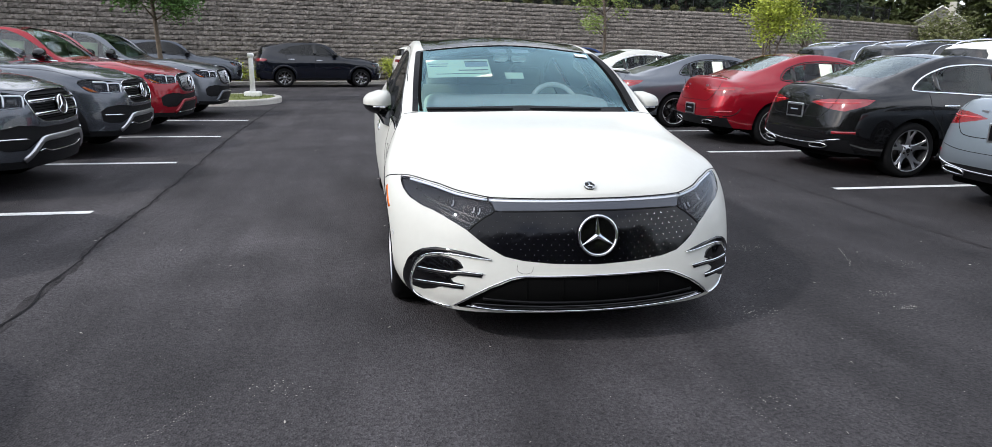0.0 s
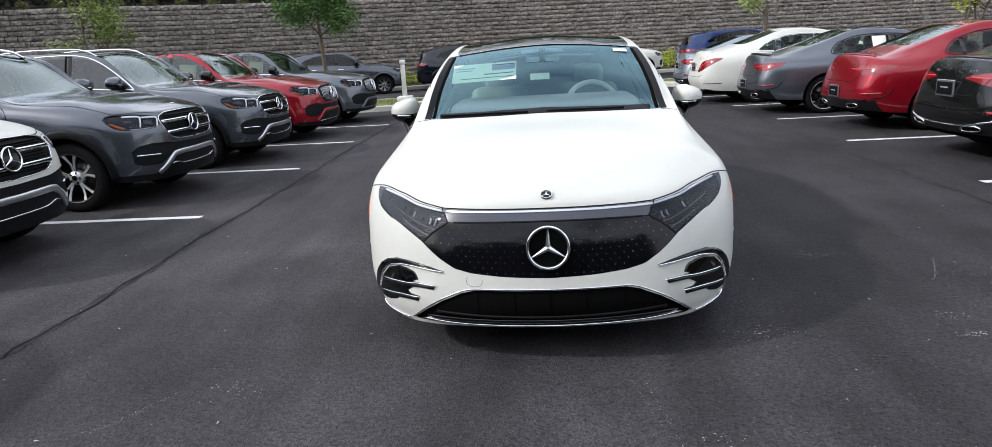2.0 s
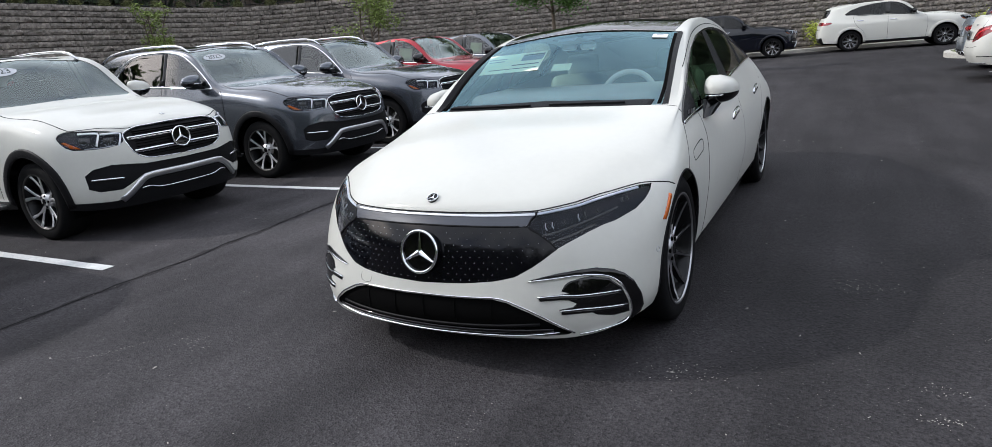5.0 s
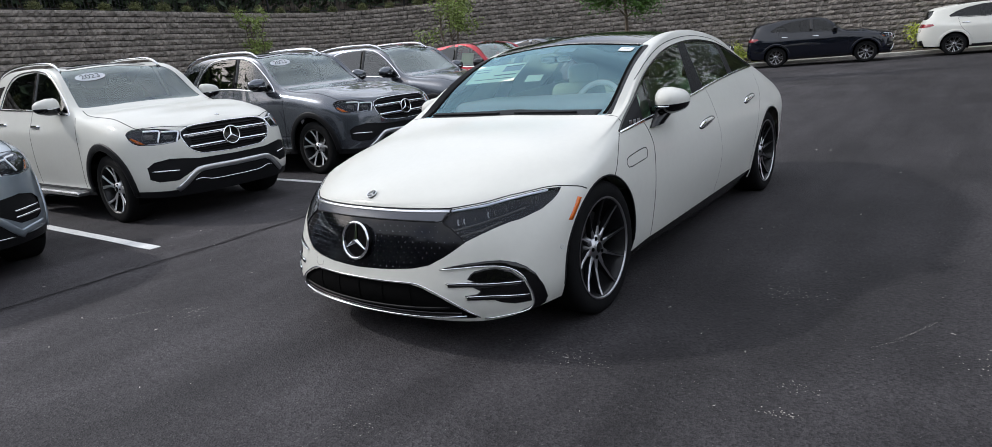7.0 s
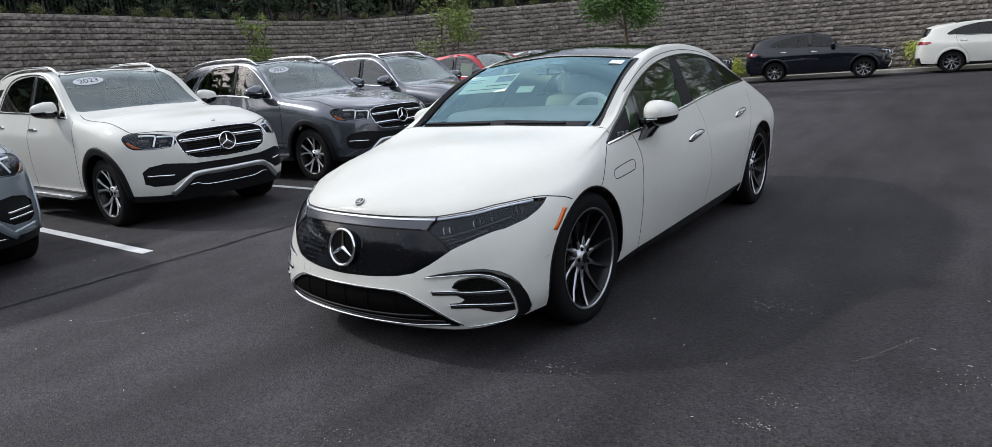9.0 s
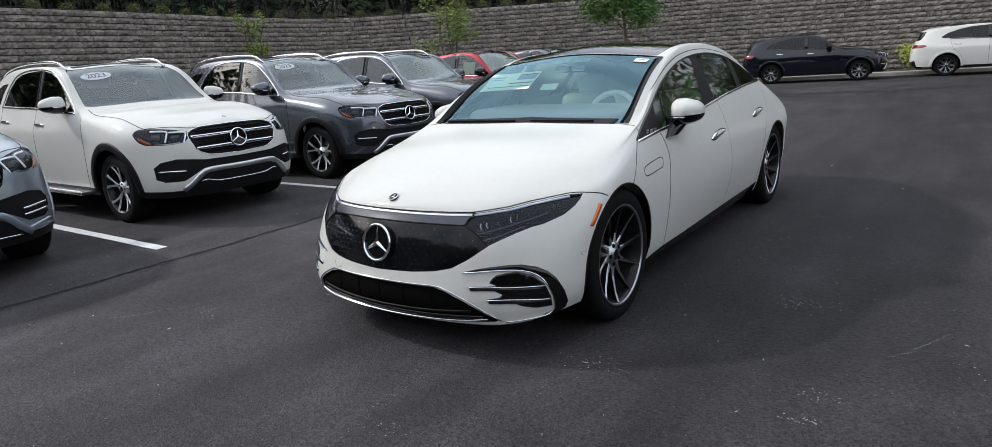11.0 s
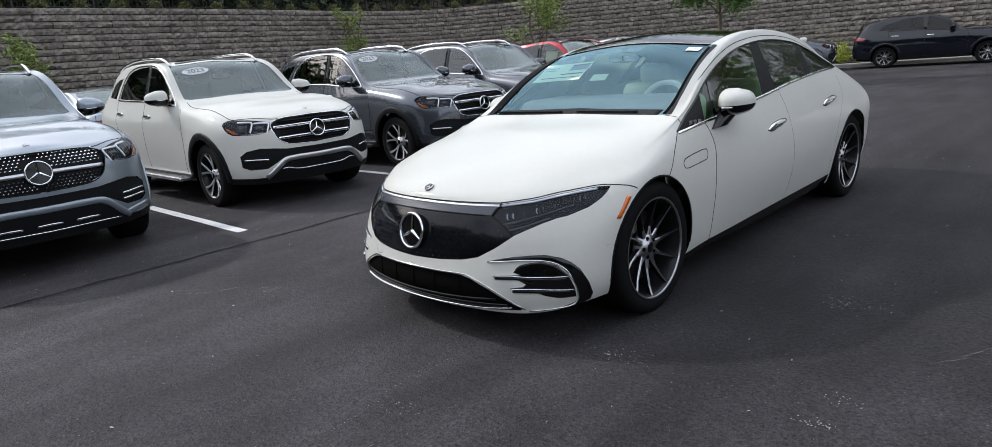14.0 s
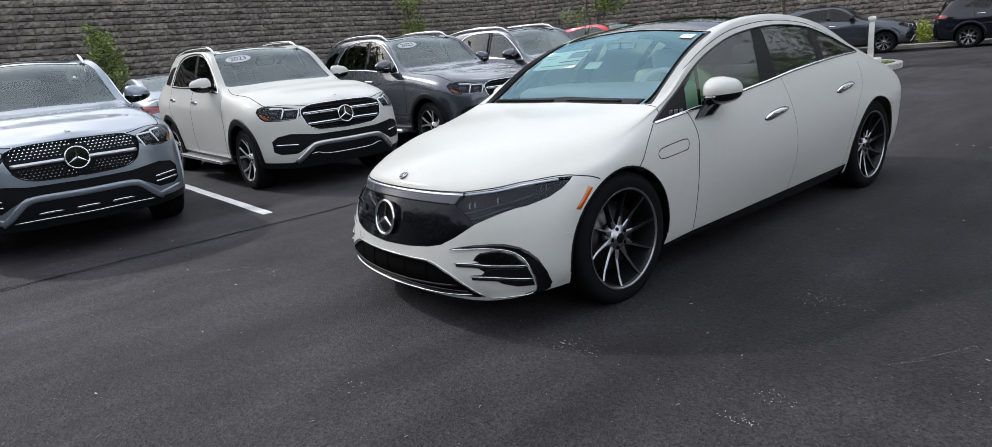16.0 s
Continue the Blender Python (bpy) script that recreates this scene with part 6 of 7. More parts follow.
    k.pad("rear_reflector", "tail", back([(-1.75, .42), (-1.4, .42), (-1.4, .435), (-1.75, .435)] if tall_lamp else [(-1.75, .52), (-1.5, .525), (-1.5, .555), (-1.75, .55)]), .004, M["seam"] if tall_lamp else M["lamp_red"], car, cell=.06, round_off=False)
    emblem(car, (0, 3.785 + tail, .955), .042, 20, False, -1)
    for i in range(4):
        part("model_badge", box_bm((.028, .008, .025), (-.30 - .036 * i, 3.795 + tail - .01 * i, .935), .001, 1), M["satin"], car)
        part("model_badge", box_bm((.036, .008, .025), (.28 + .042 * i, 3.795 + tail - .012 * i, .935), .001, 1), M["satin"], car)
    k.strip("boot_lip", "top", [(-.01, 3.70 + tail), (.3, 3.68 + tail), (.55, 3.59 + tail)], .035, .014, paint_mat, car, "both")
    k.strip("bumper_line", "rear", [(-.01, .56), (.4, .565), (.66, .60)], .006, .0015, M["seam"], car, "both")
    if spoiler:
        k.strip("spoiler_lip", "top", [(-.01, 3.69 + tail), (.3, 3.67 + tail), (.53, 3.59 + tail)], .06, .028, M["gloss"], car, "both")
    zp = .755 if chrome else .55
    plate_holder(car, (0, k.throw("rear", (0, zp))[0].y + .012, zp))
    mirror_housing(car, (.80, .92, .94), (1.0, .98, 1.05), paint_mat, (.22, .15, .14))
    cabin(car, .92, 1.55, .48, .98, .66, M["cabin"], M["cabin"], M["cabin"], 2.45)
    if sticker:
        k.pad("window_sticker", "side", [(1.82, 1.02), (2.05, 1.025), (2.05, 1.30), (1.82, 1.30)], .002, M["paper"], car, cell=.1, round_off=False, label="pale paper sheet in the side window", lift=.001)
    for x in (.76, -.76):
        for y in (0, 2.865):
            wheel(car, x, y, .335, .24, .25, spokes)
    underbody(car, -.6, 3.7, .84, .27, (0, 2.865), .385, .335)
    return car


def repaint(ob, old, fresh):
    """Give a copied car its own paint, slot by slot, with the shared meshes kept."""
    for o in (ob, *ob.children_recursive):
        for slot in o.material_slots:
            if slot.material == old:
                slot.link = "OBJECT"
                slot.material = fresh
    return ob


ROW = "cars in the parking rows"
grey_suv = tall_estate(M["grey"], year=True)
grey_suv.matrix_basis = pose(-4.98, 3.80, 0, 0, 0, 90)
tagged(grey_suv, "dark grey metallic SUV with oval year sticker on windscreen", "car", ROW)
white_suv = repaint(copy_thing(grey_suv, pose(-4.97, 1.06, 0, 0, 0, 90)), M["grey"], M["white"])
tagged(white_suv, "white SUV with chrome louvred grille and oval year sticker", "car", ROW)
grey_suv_b = copy_thing(grey_suv, pose(-4.98, 6.40, 0, 0, 0, 90))
tagged(grey_suv_b, "dark grey metallic SUV with bright roof rails", "car", ROW)
for o in list(grey_suv_b.children_recursive):
    if o.name.startswith(("year_sticker", "year_text")):
        bpy.data.objects.remove(o)
silver_suv = tall_estate(M["silver"], "studs", steps=False)
silver_suv.matrix_basis = pose(-4.46, -1.79, 0, 0, 0, 90)
tagged(silver_suv, "silver-blue SUV with studded sport grille", "car", ROW)
red_suv = tall_estate(M["red"], "slats", rails=False, steps=False, coupe=1.0)
red_suv.matrix_basis = pose(-5.0, 9.10, 0, 0, 0, 90)
tagged(red_suv, "red coupe SUV with upright chrome grille slats", "car", ROW)
grey_coupe = repaint(copy_thing(red_suv, pose(-4.9, 11.85, 0, 0, 0, 90)), M["red"], M["grey_light"])
tagged(grey_coupe, "grey coupe SUV with upright chrome grille slats", "car", ROW)

black_saloon = small_saloon(M["black"])
black_saloon.matrix_basis = pose(8.24, 4.05, 0, 0, 0, 90)
tagged(black_saloon, "black saloon with chrome window trim, seen beside the aisle", "car", ROW)
silver_saloon = repaint(copy_thing(black_saloon, pose(8.4, 1.25, 0, 0, 0, 90)), M["black"], M["silver"])
tagged(silver_saloon, "silver saloon with chrome bumper strip", "car", ROW)
red_saloon = small_saloon(M["red"], chrome=False, spokes=(5, .2, False, 0, .04))
red_saloon.matrix_basis = pose(8.3, 6.95, 0, 0, 0, 90)
tagged(red_saloon, "red saloon with black window trim and chrome exhausts", "car", ROW)
grey_saloon = small_saloon(M["grey_light"], True, False, spokes=(5, .2, False, 0, .04), tail=.15)
grey_saloon.matrix_basis = pose(7.88, 9.70, 0, 0, 0, 90)
tagged(grey_saloon, "grey fastback saloon with black boot spoiler", "car", ROW)
white_saloon = small_saloon(M["white"], sticker=False, tall_lamp=True, tail=.12)
white_saloon.matrix_basis = pose(7.68, 12.40, 0, 0, 0, 90) @ Matrix.Scale(1.06, 4)
tagged(white_saloon, "large white saloon with red tail lamps", "car", ROW)
far_saloon = repaint(copy_thing(black_saloon, pose(7.45, 15.05, 0, 0, 0, 90)), M["black"], M["silver"])
tagged(far_saloon, "silver saloon at the far end of the row", "car", ROW)
for o in (silver_saloon, far_saloon, black_saloon):
    for c in list(o.children_recursive):
        if c.name.startswith("window_sticker"):
            bpy.data.objects.remove(c)

S = 0.985
navy_suv = tall_estate(M["navy"], rails=False, steps=False, coupe=0.2)
navy_suv.matrix_basis = pose(-1.37, 25.25, 0, 0, 0, 100) @ Matrix.Scale(S, 4)
tagged(navy_suv, "dark navy SUV parked along the stone wall", "car")
for o in navy_suv.children_recursive:
    for slot in o.material_slots:
        if slot.material == M["chrome"] and o.name.startswith(("window_trim", "roof_rail")):
            slot.material = M["gloss"]
for o in navy_suv.children_recursive:
    if o.name.startswith(("spoke", "rim_lip", "hub")) and o.data.materials[0] == M["rim"]:
        o.data.materials[0] = M["rim_grey"]
white_glc = repaint(copy_thing(navy_suv, pose(4.2, 26.7, 0, 0, 0, 96) @ Matrix.Scale(1.01, 4)), M["navy"], M["white"])
tagged(white_glc, "white SUV parked along the stone wall", "car")
grey_glc = repaint(copy_thing(navy_suv, pose(-6.6, 23.8, 0, 0, 0, 106)), M["navy"], M["grey"])
tagged(grey_glc, "grey SUV parked along the stone wall behind the island", "car")
blue_suv = repaint(copy_thing(navy_suv, pose(8.95, 22.0, 0, 0, 0, 90)), M["navy"], M["blue"])
tagged(blue_suv, "blue metallic SUV at the end of the row", "car", ROW)
for (x, y, col, txt) in ((16.4, 15.2, "grey", "grey SUV with bright roof rails in the second row"), (16.4, 12.4, "black", "black SUV with bright window trim in the second row"), (16.4, 9.7, "white", "white SUV in the second row"), (16.4, 6.9, "white", "white SUV at the end of the second row")):
    tagged(repaint(copy_thing(grey_suv_b, pose(x, y, 0, 0, 0, 90) @ Matrix.Scale(1.07, 4)), M["grey"], M[col]), txt, "car", "cars in the second row")
back_saloon = repaint(copy_thing(red_saloon, pose(-14.2, 1.18, 0, 0, 0, -90)), M["red"], M["silver"])
tagged(back_saloon, "silver saloon in the row behind the SUVs", "car", "cars in the second row")

# ---- planting, fence, posts ----
def leaves(name, spots, size, mat, parent=None, seed=1, label="", kind=""):
    """Many small bent leaves at the spots (place, spread, count)."""
    r = random.Random(seed)
    v, f = [], []
    for (cx, cy, cz), (sx, sy, sz), n in spots:
        for _ in range(n):
            a, b, c = r.gauss(0, .5), r.gauss(0, .5), r.gauss(0, .5)
            x, y, z = cx + a * sx, cy + b * sy, cz + c * sz
            d = Vector((r.uniform(-1, 1), r.uniform(-1, 1), r.uniform(-.6, .6))).normalized()
            s = d.cross(Vector((r.uniform(-1, 1), r.uniform(-1, 1), r.uniform(-1, 1)))).normalized()
            u = d.cross(s)
            k = size * r.uniform(.6, 1.4)
            p = Vector((x, y, z))
            i = len(v)
            v += [p - d * k, p + s * k * .45 + u * k * .12, p + d * k, p - s * k * .45 + u * k * .12]
            f += [(i, i + 1, i + 2), (i, i + 2, i + 3)]
    ob = solid(name, v, f, mat, parent, label, smooth=False)
    if kind:
        ob["kind"] = kind
    return ob


def tree(x, y, z0, height, spread, mat, seed, bare=0.0, crown_from=1.9, leaf=.05, count=5200, lean=0.0, stems=1, label=""):
    r = random.Random(seed)
    root = new("tree")
    root.location = (x, y, z0)
    twigs = []
    for st in range(stems):
        off = Vector((r.uniform(-.12, .12), r.uniform(-.12, .12), 0)) * (st > 0)
        pts = []
        for i in range(9):
            t = i / 8
            pts.append(Vector((lean * t * height * .3 + r.uniform(-.04, .04) * i * .5 + off.x * (1 + 5 * t), r.uniform(-.04, .04) * i * .5 + off.y * (1 + 5 * t), height * .9 * t)))
        tube(pts, .075 / stems ** .4, M["bark"], "trunk", root, 10, taper=.012)
        for j in range(13 if stems == 1 else 6):
            t = r.uniform(crown_from / height * .85, .95)
            i = min(7, int(t * 8))
            a = pts[i].lerp(pts[i + 1], t * 8 - i)
            ang = r.uniform(0, 2 * math.pi)
            ln = spread * (1.05 - .55 * t) * r.uniform(.65, 1.1)
            d = Vector((math.cos(ang), math.sin(ang), r.uniform(.35, .9)))
            mid = a + d * ln * .5 + Vector((r.uniform(-.1, .1), r.uniform(-.1, .1), .08))
            end = a + d * ln + Vector((0, 0, -.06))
            tube([a, mid, end], .022, M["bark"], "limb", root, 6, taper=.005)
            for q in (mid, a.lerp(end, .75), end):
                twigs.append(q)
            for _ in range(2):
                e2 = mid + Vector((r.uniform(-.4, .4), r.uniform(-.4, .4), r.uniform(.05, .5))) * spread * .6
                tube([mid, mid.lerp(e2, .5) + Vector((0, 0, .04)), e2], .009, M["bark"], "branch", root, 5, taper=.003)
                twigs.append(e2)
    per = max(10, int(count * (1 - bare) / len(twigs)))
    spots = [((q.x + r.uniform(-.1, .1), q.y + r.uniform(-.1, .1), q.z + r.uniform(-.08, .12)), (spread * .26, spread * .26, spread * .2), int(per * r.uniform(.5, 1.4))) for q in twigs]
    leaves("crown", spots, leaf, mat, root, seed)
    return tagged(root, label or "young tree with light green spring leaves", "tree", "trees along the lot")


tree(-6.45, 16.2, .13, 5.6, 1.45, M["leaf"], 7, crown_from=2.5, count=20000, label="young maple with dense green crown on the island")
tree(-13.4, 16.2, 0, 5.2, 1.35, M["leaf_pale"], 5, bare=.2, crown_from=2.1, count=7500, stems=3)
tree(-21.0, 13.4, .15, 4.0, .75, M["leaf_pale"], 8, bare=.35, crown_from=1.2, count=3600, stems=3)
tree(-18.2, 1.4, .1, 2.9, .75, M["leaf_pale"], 9, bare=.3, crown_from=.9, count=3600, stems=3)
tree(6.9, 18.4, .13, 5.0, 1.2, M["leaf_pale"], 12, bare=.5, crown_from=2.1, count=5000)
tree(13.1, 18.8, 0, 4.1, 1.4, M["leaf_fresh"], 14, bare=.25, crown_from=2.3, leaf=.055, count=8200, stems=4, label="young tree with bright yellow-green leaves")
tree(16.0, 20.5, 0, 4.5, 1.1, M["leaf_pale"], 15, bare=.5, crown_from=1.6, count=4200, stems=2)


def shrub(x, y, z, w, h, mat, seed, label, n=900, leaf=.04):
    r = random.Random(seed)
    root = new("shrub")
    root.location = (x, y, z)
    for _ in range(5):
        e = Vector((r.uniform(-.4, .4) * w, r.uniform(-.4, .4) * w, h * .8))
        tube([(0, 0, 0), e * .5 + Vector((0, 0, .03)), e], .012, M["bark"], "stem", root, 5, taper=.004)
    spots = [((r.uniform(-.35, .35) * w, r.uniform(-.35, .35) * w, h * r.uniform(.25, .8)), (w * .3, w * .3, h * .3), n // 9) for _ in range(9)]
    leaves("foliage", spots, leaf, mat, root, seed)
    return tagged(root, label, "shrub", "shrubs")


fr = wall_frames(1.0)


def wall_spot(x, out):
    """A place at the given x along the far wall, out metres before (or behind) its face."""
    q = min((g for g in fr if g[1][1] > 21), key=lambda g: abs(g[1][0] - x))
    return q[1] + q[3] * out


for i, (x, w, h) in enumerate(((-6.3, .9, .8), (-.2, 1.2, 1.0), (.7, .9, .8), (6.2, 1.0, .9), (-5.6, .8, .7), (12, 1.0, .9), (-12, .9, .7))):
    q = wall_spot(x, .75)
    shrub(q[0], q[1], .13, w, h, M["leaf_fresh"], 30 + i, "yellow-green shrub at the foot of the wall", 1100, .045)

shrub(41.2, 39.8, .1, 4.4, 4.6, M["hedge"], 61, "tall dark green shrub at the end of the wall", 5000, .12)

# clipped shrubs in a row on top of the wall
hedge_src = None
r = random.Random(11)
for i, (t, q, e, o) in enumerate(wall_frames(1.15)):
    p = q - o * (.75 + r.uniform(-.1, .1))
    if p[1] < -12:
        continue
    s = r.uniform(.68, .92)
    if hedge_src is None:
        hedge_src = new("hedge_shrub")
        tube([(0, 0, 0), (.02, 0, .12), (0, .02, .3)], .02, M["bark"], "stem", hedge_src, 6)
        leaves("foliage", [((.28 * math.cos(a) * b, .28 * math.sin(a) * b, zz), (.22, .22, .2), 42) for a in np.linspace(0, 6.0, 9) for b, zz in ((.9, .16), (.75, .34), (.3, .42))], .05, M["hedge"], hedge_src, 5)
        tagged(hedge_src, "clipped dark green shrub on top of the wall", "shrub", "clipped shrubs on the wall")
        hedge_src.matrix_basis = pose(p[0], p[1], wall_top(p[0]), 0, 0, 40) @ Matrix.Scale(.68, 4)
    else:
        copy_thing(hedge_src, pose(p[0], p[1], wall_top(p[0]) + .02, 0, 0, r.uniform(0, 360)) @ Matrix.Diagonal((s * 1.1, s * 1.1, s * .95, 1)))


def fence_run():
    """A black metal fence behind the shrubs: posts, two rails and pickets."""
    frs = [g for g in wall_frames(2.4) if g[1][1] > -8]
    fence = tagged(new("metal_fence"), "black metal picket fence above the wall", "fence")
    post = None
    pk_v, pk_f = [], []
    for i, (t, q, e, o) in enumerate(frs):
        p = q - o * 2.0
        v = box_bm((.07, .07, 1.35), (0, 0, .67), .008, 1)
        if post is None:
            me = bpy.data.meshes.new("post")
            v.to_mesh(me)
            me.materials.append(M["fence"])
            post = me
        v.free()
        ob = new("post", post)
        ob.parent = fence
        ob.location = (p[0], p[1], wall_top(q[0]) + .05)
        if i + 1 < len(frs):
            n = frs[i + 1][1] - frs[i + 1][3] * 2.0
            for z in (.18, 1.12):
                tube([(*p, wall_top(q[0]) + .05 + z), (*n, wall_top(q[0]) + .05 + z)], .018, M["fence"], "rail", fence, 4)
            for j in range(1, 16):
                c = p + (n - p) * j / 16
                b = len(pk_v)
                for z in (.1, 1.25):
                    for a in (45, 135, 225, 315):
                        pk_v.append((c[0] + .012 * math.cos(radians(a)), c[1] + .012 * math.sin(radians(a)), wall_top(q[0]) + .05 + z))
                pk_f += [(b + k, b + (k + 1) % 4, b + 4 + (k + 1) % 4, b + 4 + k) for k in range(4)]
    solid("fence_infill", pk_v, pk_f, M["fence"], fence, smooth=False)["kind"] = "stuff"


fence_run()


def woods():
    """Trees behind the fence: trunks and ragged masses of leaves, coloured dark for shade below and light for sun
    above.
    """
    r = random.Random(21)
    spots, deep, crowns = [], [], []
    tv, tf = [], []
    for t, q, e, o in wall_frames(1.5):
        for d in (5.0, 9.0, 14.0):
            p = q - o * (d + r.uniform(-1.5, 1.5)) + e * r.uniform(-1, 1)
            z0 = wall_top(q[0]) + .2 + .22 * max(0, d - 4)
            h = r.uniform(2.6, 4.6) if q[1] < 13 else r.uniform(5, 9) if q[0] < -8 else r.uniform(10, 14)
            b = len(tv)
            for z, w in ((0, .09), (h * .9, .03)):
                for a in range(6):
                    tv.append((p[0] + w * math.cos(a), p[1] + w * math.sin(a), z0 + z))
            tf += [(b + k, b + (k + 1) % 6, b + 6 + (k + 1) % 6, b + 6 + k) for k in range(6)]
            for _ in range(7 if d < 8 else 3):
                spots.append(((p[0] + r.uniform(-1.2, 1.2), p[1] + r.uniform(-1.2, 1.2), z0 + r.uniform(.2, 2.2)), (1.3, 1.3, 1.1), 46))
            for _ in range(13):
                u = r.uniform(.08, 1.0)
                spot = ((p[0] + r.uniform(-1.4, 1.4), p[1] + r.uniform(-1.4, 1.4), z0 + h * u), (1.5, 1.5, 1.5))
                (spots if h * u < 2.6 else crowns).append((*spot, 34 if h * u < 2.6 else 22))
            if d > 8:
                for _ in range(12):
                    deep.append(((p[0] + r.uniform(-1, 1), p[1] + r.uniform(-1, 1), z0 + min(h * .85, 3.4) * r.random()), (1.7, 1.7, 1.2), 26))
    tagged(solid("forest_trunks", tv, tf, M["bark"], smooth=False), "bare dark trunks of the wood behind the fence", "trees", kind="stuff")
    ob = leaves("forest_leaves", spots, .22, M["wood"], None, 22, "leafy wood above the wall, shade put into its dark colour")
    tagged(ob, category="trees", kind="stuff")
    ob = leaves("forest_crowns", crowns, .24, M["sunlit_leaf"], None, 24, "spring-green crowns of the wood, sunlight put into the colour")
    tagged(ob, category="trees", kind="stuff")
    ob = leaves("forest_depth", deep, .5, M["wood"], None, 23, "dense leaves deep in the wood, shade put into their dark colour")
    tagged(ob, category="trees", kind="stuff")


woods()


def belt():
    """A belt of trees all round the lot, behind the viewer too."""
    r = random.Random(41)
    spots, tv, tf = [], [], []
    for i in range(230):
        a = 2 * math.pi * i / 230 + r.uniform(-.01, .01)
        if 1.05 < a < 3.0:
            continue
        for ring in (0, 1):
            near = 4.05 < a < 5.35
            d = (42 if near else 62) + 9 * ring + r.uniform(-3, 3)
            x, y, h = d * math.cos(a), d * math.sin(a) + 10, r.uniform(10, 16) if near else r.uniform(9, 13) if .5 < a < 1.05 else r.uniform(5.5, 9.5)
            if math.hypot(x - 47, y - 46) < 7.5:
                continue
            b = len(tv)
            for z, w in ((0, .2), (h * .9, .06)):
                for k in range(6):
                    tv.append((x + w * math.cos(k), y + w * math.sin(k), z))
            tf += [(b + k, b + (k + 1) % 6, b + 6 + (k + 1) % 6, b + 6 + k) for k in range(6)]
            for _ in range(15):
                spots.append(((x + r.uniform(-1.6, 1.6), y + r.uniform(-1.6, 1.6), h * r.uniform(.08, 1.0)), (1.9, 1.9, 1.4), 80 if .35 < a < 1.05 else 34))
    tagged(solid("belt_trunks", tv, tf, M["bark"], smooth=False), "dark trunks of the trees round the lot", "trees", kind="stuff")
    ob = leaves("belt_leaves", spots, .45, M["far_leaf"], None, 42, "dark green trees round the lot")
    tagged(ob, category="trees", kind="stuff")


belt()


def bollard(x, y):
    root = new("bollard")
    root.location = (x, y, .13)
    part("base", box_bm((.42, .42, .14), (0, 0, .07), .03, 2), M["white_post"], root, "white concrete foot")
    prof = [(0.0, 0), (.02, .072), (.9, .064), (.93, .052), (.95, .092), (1.02, .092), (1.05, .07), (1.06, 0)]
    v, f = [], []
    for i in range(20):
        a = 2 * math.pi * i / 20
        for z, rr in prof:
            v.append((rr * math.cos(a), rr * math.sin(a), .13 + z))
    m = len(prof)
    for i in range(20):
        for k in range(m - 1):
            f.append((i * m + k, (i + 1) % 20 * m + k, (i + 1) % 20 * m + k + 1, i * m + k + 1))
    solid("post", v, f, M["white_post"], root)
    return tagged(root, "white painted bollard light on the grass island", "bollard")


bollard(-4.15, 16.2)


def house(x, y, z, turn):
    root = new("house")
    root.matrix_basis = pose(x, y, z, 0, 0, turn) @ Matrix.Scale(.5, 4)
    part("wall", box_bm((9, 7, 5), (0, 0, 2.5)), M["siding"], root, "pale sided wall")
    v = [(-4.8, -3.9, 4.9), (4.8, -3.9, 4.9), (4.8, 3.9, 4.9), (-4.8, 3.9, 4.9), (-4.8, 0, 7.6), (4.8, 0, 7.6)]
    solid("roof", v, [(0, 1, 5, 4), (2, 3, 4, 5), (0, 4, 3), (1, 2, 5), (0, 3, 2, 1)], M["shingle"], root, smooth=False)
    part("chimney", box_bm((.9, 1.0, 8.2), (-4.7, -1.5, 4.1), .03, 1), M["siding"], root)
    for i in (-2.6, 0, 2.6):
        w = part("window", box_bm((1.0, .1, 1.4), (i, -3.52, 3.0), .02, 1), M["white_post"], root)
        part("pane", box_bm((.8, .1, 1.2), (i, -3.55, 3.0)), M["gloss"], w)
    solid("gable", [(-4.52, -3.5, 4.95), (-4.52, 3.5, 4.95), (-4.52, 0, 7.35), (-4.45, -3.5, 4.95), (-4.45, 3.5, 4.95), (-4.45, 0, 7.35)], [(0, 2, 1), (3, 4, 5), (0, 1, 4, 3), (1, 2, 5, 4), (2, 0, 3, 5)], M["siding"], root, smooth=False)
    for s in (1, -1):
        tube([(-4.82, s * 3.9, 4.92), (-4.82, 0, 7.62)], .12, M["white_post"], "verge_board", root, 4)
    return tagged(root, "pale house with grey roof beyond the trees", "house")


def mound(x, y, reach, height):
    """A low grassy rise with a level top."""
    v, f = [(x, y, height)], []
    for i in range(1, 9):
        e = i / 8
        z = height * (1 if e < .45 else .5 + .5 * math.cos(math.pi * (e - .45) / .55))
        v += [(x + reach * e * math.cos(a), y + reach * e * math.sin(a), z - .02 * (i == 8)) for a in np.linspace(0, 2 * math.pi, 33)[:-1]]
    for k in range(32):
        f.append((0, 1 + k, 1 + (k + 1) % 32))
        for i in range(7):
            f.append((1 + i * 32 + k, 33 + i * 32 + k, 33 + i * 32 + (k + 1) % 32, 1 + i * 32 + (k + 1) % 32))
    tagged(solid("grassy_rise", v, f, M["grass"]), "low grassy rise under the house", "ground", kind="structure")


mound(51, 51, 15, 2.3)
house(50.6, 50.5, 2.28, 40)


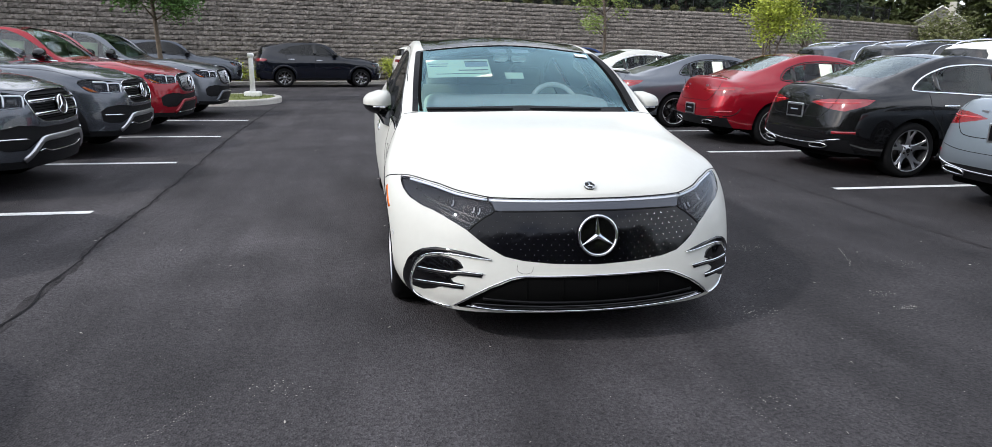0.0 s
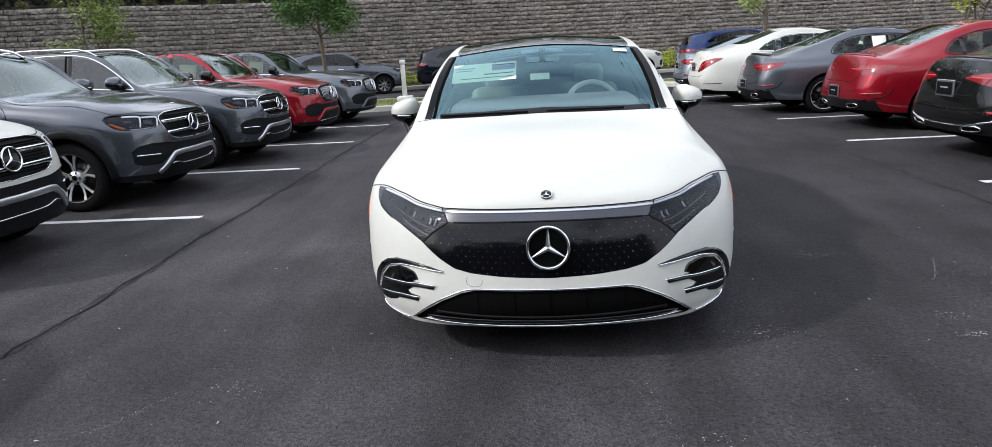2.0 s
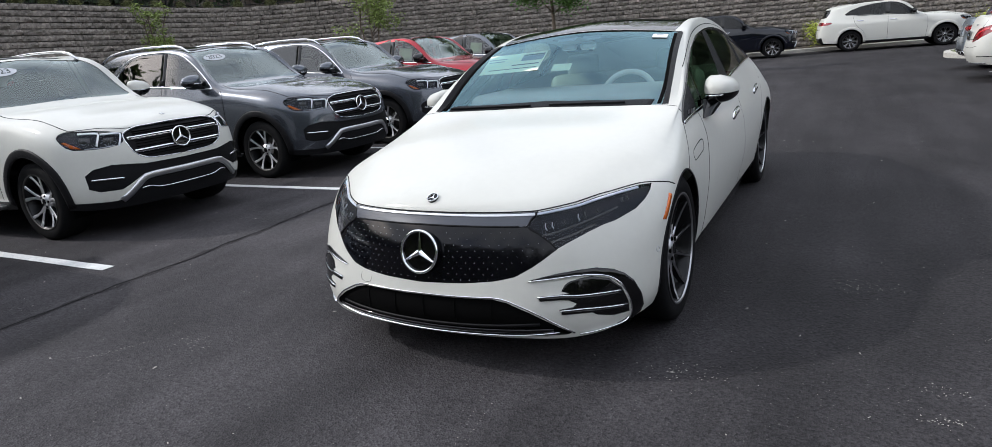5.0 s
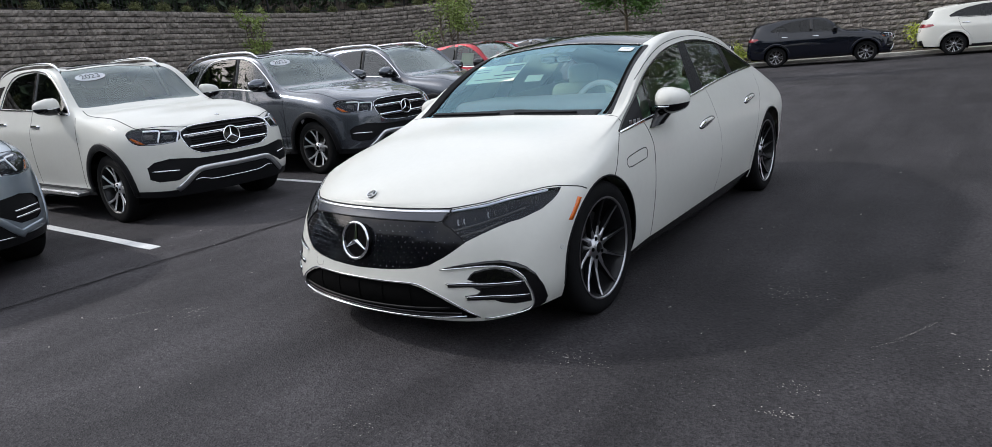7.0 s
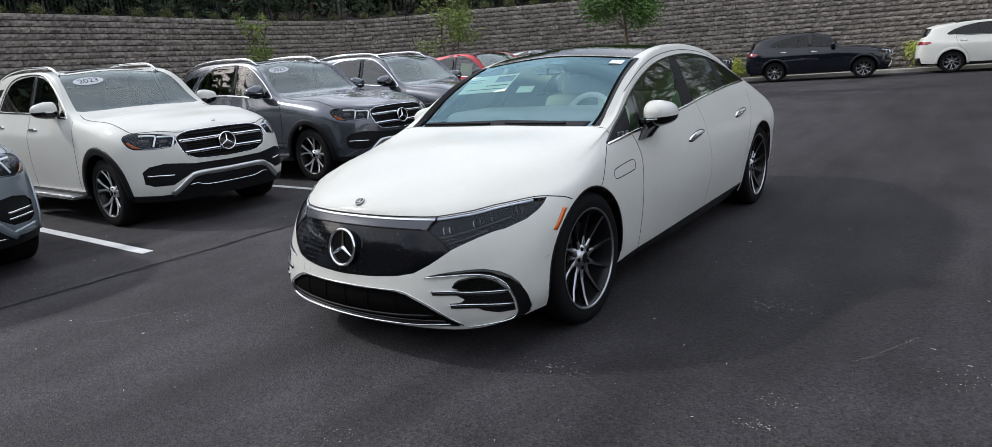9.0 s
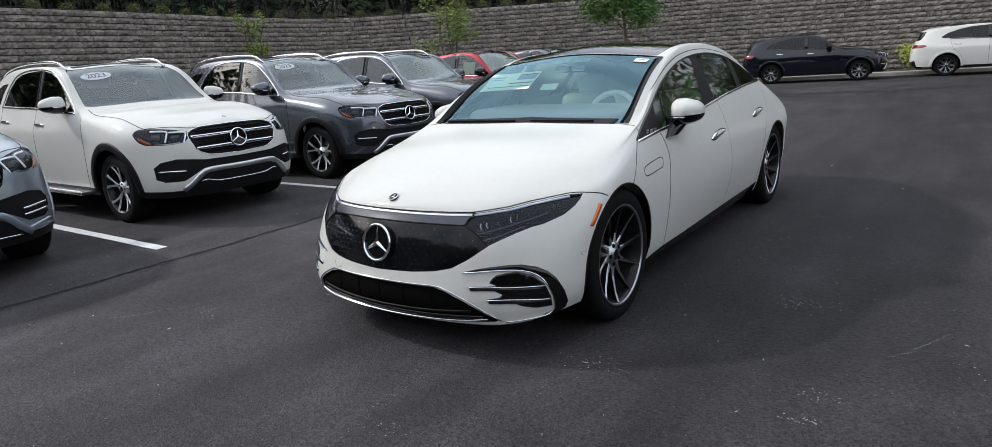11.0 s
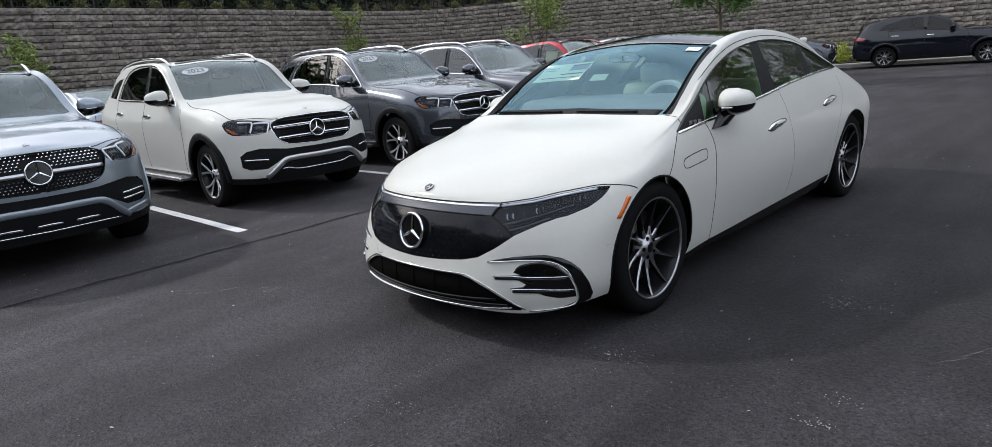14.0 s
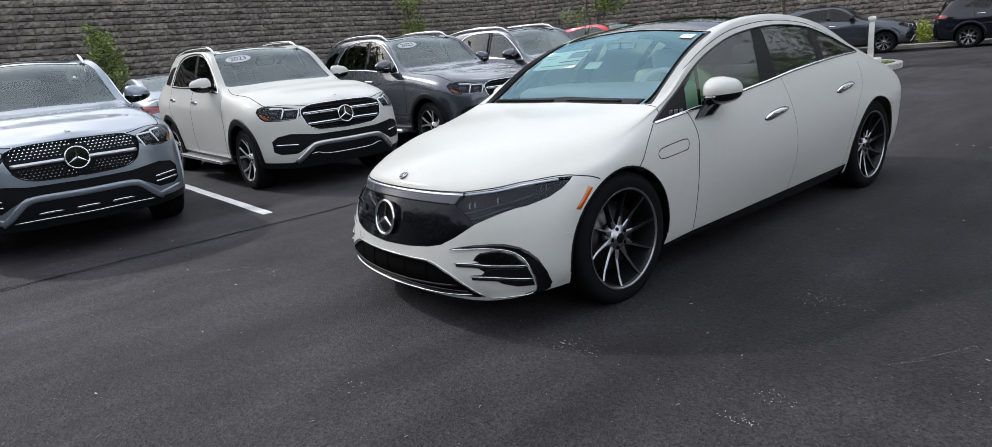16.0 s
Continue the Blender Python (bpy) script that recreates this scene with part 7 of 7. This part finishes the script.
def litter():
    """Small pale chips, petals and dust on the asphalt."""
    r = random.Random(33)
    v, f = [], []

    def chip(x, y, s, slim, a):
        c, d = math.cos(a) * s, math.sin(a) * s
        b = len(v)
        v.extend([(x + c, y + d, .003), (x - d * slim, y + c * slim, .003), (x - c, y - d, .003), (x + d * slim, y - c * slim, .003), (x, y, .003 + s * slim)])
        f.extend([(b, b + 1, b + 4), (b + 1, b + 2, b + 4), (b + 2, b + 3, b + 4), (b + 3, b, b + 4)])

    for _ in range(420):
        chip(r.uniform(-7, 7), r.uniform(-3.2, 12) if r.random() < .7 else r.uniform(-3.0, 2), r.uniform(.004, .015), r.uniform(.2, .4), r.uniform(0, 6.28))
    for _ in range(1500):
        chip(r.uniform(-4, 4), r.uniform(-3.2, 4), r.uniform(.0012, .003), .6, r.uniform(0, 6.28))
    for cx, cy, w, n in ((1.75, .64, .10, 60), (1.04, -.58, .09, 70), (2.03, -.41, .05, 30), (1.99, -.64, .04, 40), (-1.43, -1.06, .08, 40), (.6, -1.5, .06, 25), (2.6, .1, .08, 30)):
        for _ in range(n):
            chip(r.gauss(cx, w), r.gauss(cy, w * .6), r.uniform(.0015, .005), .6, r.uniform(0, 6.28))
    for (x0, y0), (x1, y1), n in (((-1.70, -1.09), (-1.83, -1.35), 24), ((-1.83, -1.35), (-1.95, -1.41), 12), ((2.28, .22), (2.43, .52), 46), ((2.31, .24), (2.2, .1), 20), ((.4, -1.07), (.5, -1.82), 40), ((-1.9, -1.42), (-1.72, -1.12), 30), ((.33, -.96), (.43, -1.52), 26)):
        for i in range(n):
            t = i / n
            chip(x0 + (x1 - x0) * t + r.gauss(0, .003), y0 + (y1 - y0) * t + r.gauss(0, .003), r.uniform(.001, .0035), .6, r.uniform(0, 6.28))
    tagged(solid("litter", v, f, M["debris"], smooth=False), "scattered pale chips and petals on the asphalt", "litter", kind="stuff")


litter()

# ---- papers behind the white saloon's windscreen ----
def paper_on_screen(name, x, y, w, h, mat, label, bars=(), depth=.012):
    a, n = skin.throw("top", (abs(x), y))
    b, _ = skin.throw("top", (abs(x), y + .1))
    up = (b - a).normalized()
    if x < 0:
        a, n, up = Vector((-a.x, a.y, a.z)), Vector((-n.x, n.y, n.z)), Vector((-up.x, up.y, up.z))
    side = up.cross(n).normalized()
    c = a - n * depth
    m = Matrix(((side.x, up.x, n.x, c.x), (side.y, up.y, n.y, c.y), (side.z, up.z, n.z, c.z), (0, 0, 0, 1)))
    ob = part(name, box_bm((w, h, .001)), mat, saloon, label)
    ob.matrix_local = m
    for u, v, bw, bh, bm_ in bars:
        q = part("print_bar", box_bm((bw, bh, .001), (u, v, .0015)), bm_, ob)
    return ob


bars = [(.13, .085, .16, .012, M["ink"]), (.13, .045, .16, .06, M["ink_blue"]), (.10, -.03, .2, .01, M["ink"]), (.02, -.075, .36, .006, M["ink"]), (-.14, .06, .14, .008, M["ink_blue"]), (-.14, .03, .12, .008, M["ink_blue"])]
paper_on_screen("price_sheet", -.40, .98, .44, .235, M["paper"], "large pale green price sheet behind the windscreen", bars)
paper_on_screen("inspection_sticker", .545, 1.195, .095, .06, M["paper_white"], "small white sticker", [(0, .012, .05, .008, M["ink_blue"])], -.002)
paper_on_screen("paper_slip", -.02, .90, .13, .07, M["paper"], "small pale slip", [])
for s in (-1, 1):
    paper_on_screen("sensor_cover", s * .085, 1.20, .13, .07, M["ink_blue"], "grey sensor cover")

# ---- blocks of the wall ----
wall_blocks()
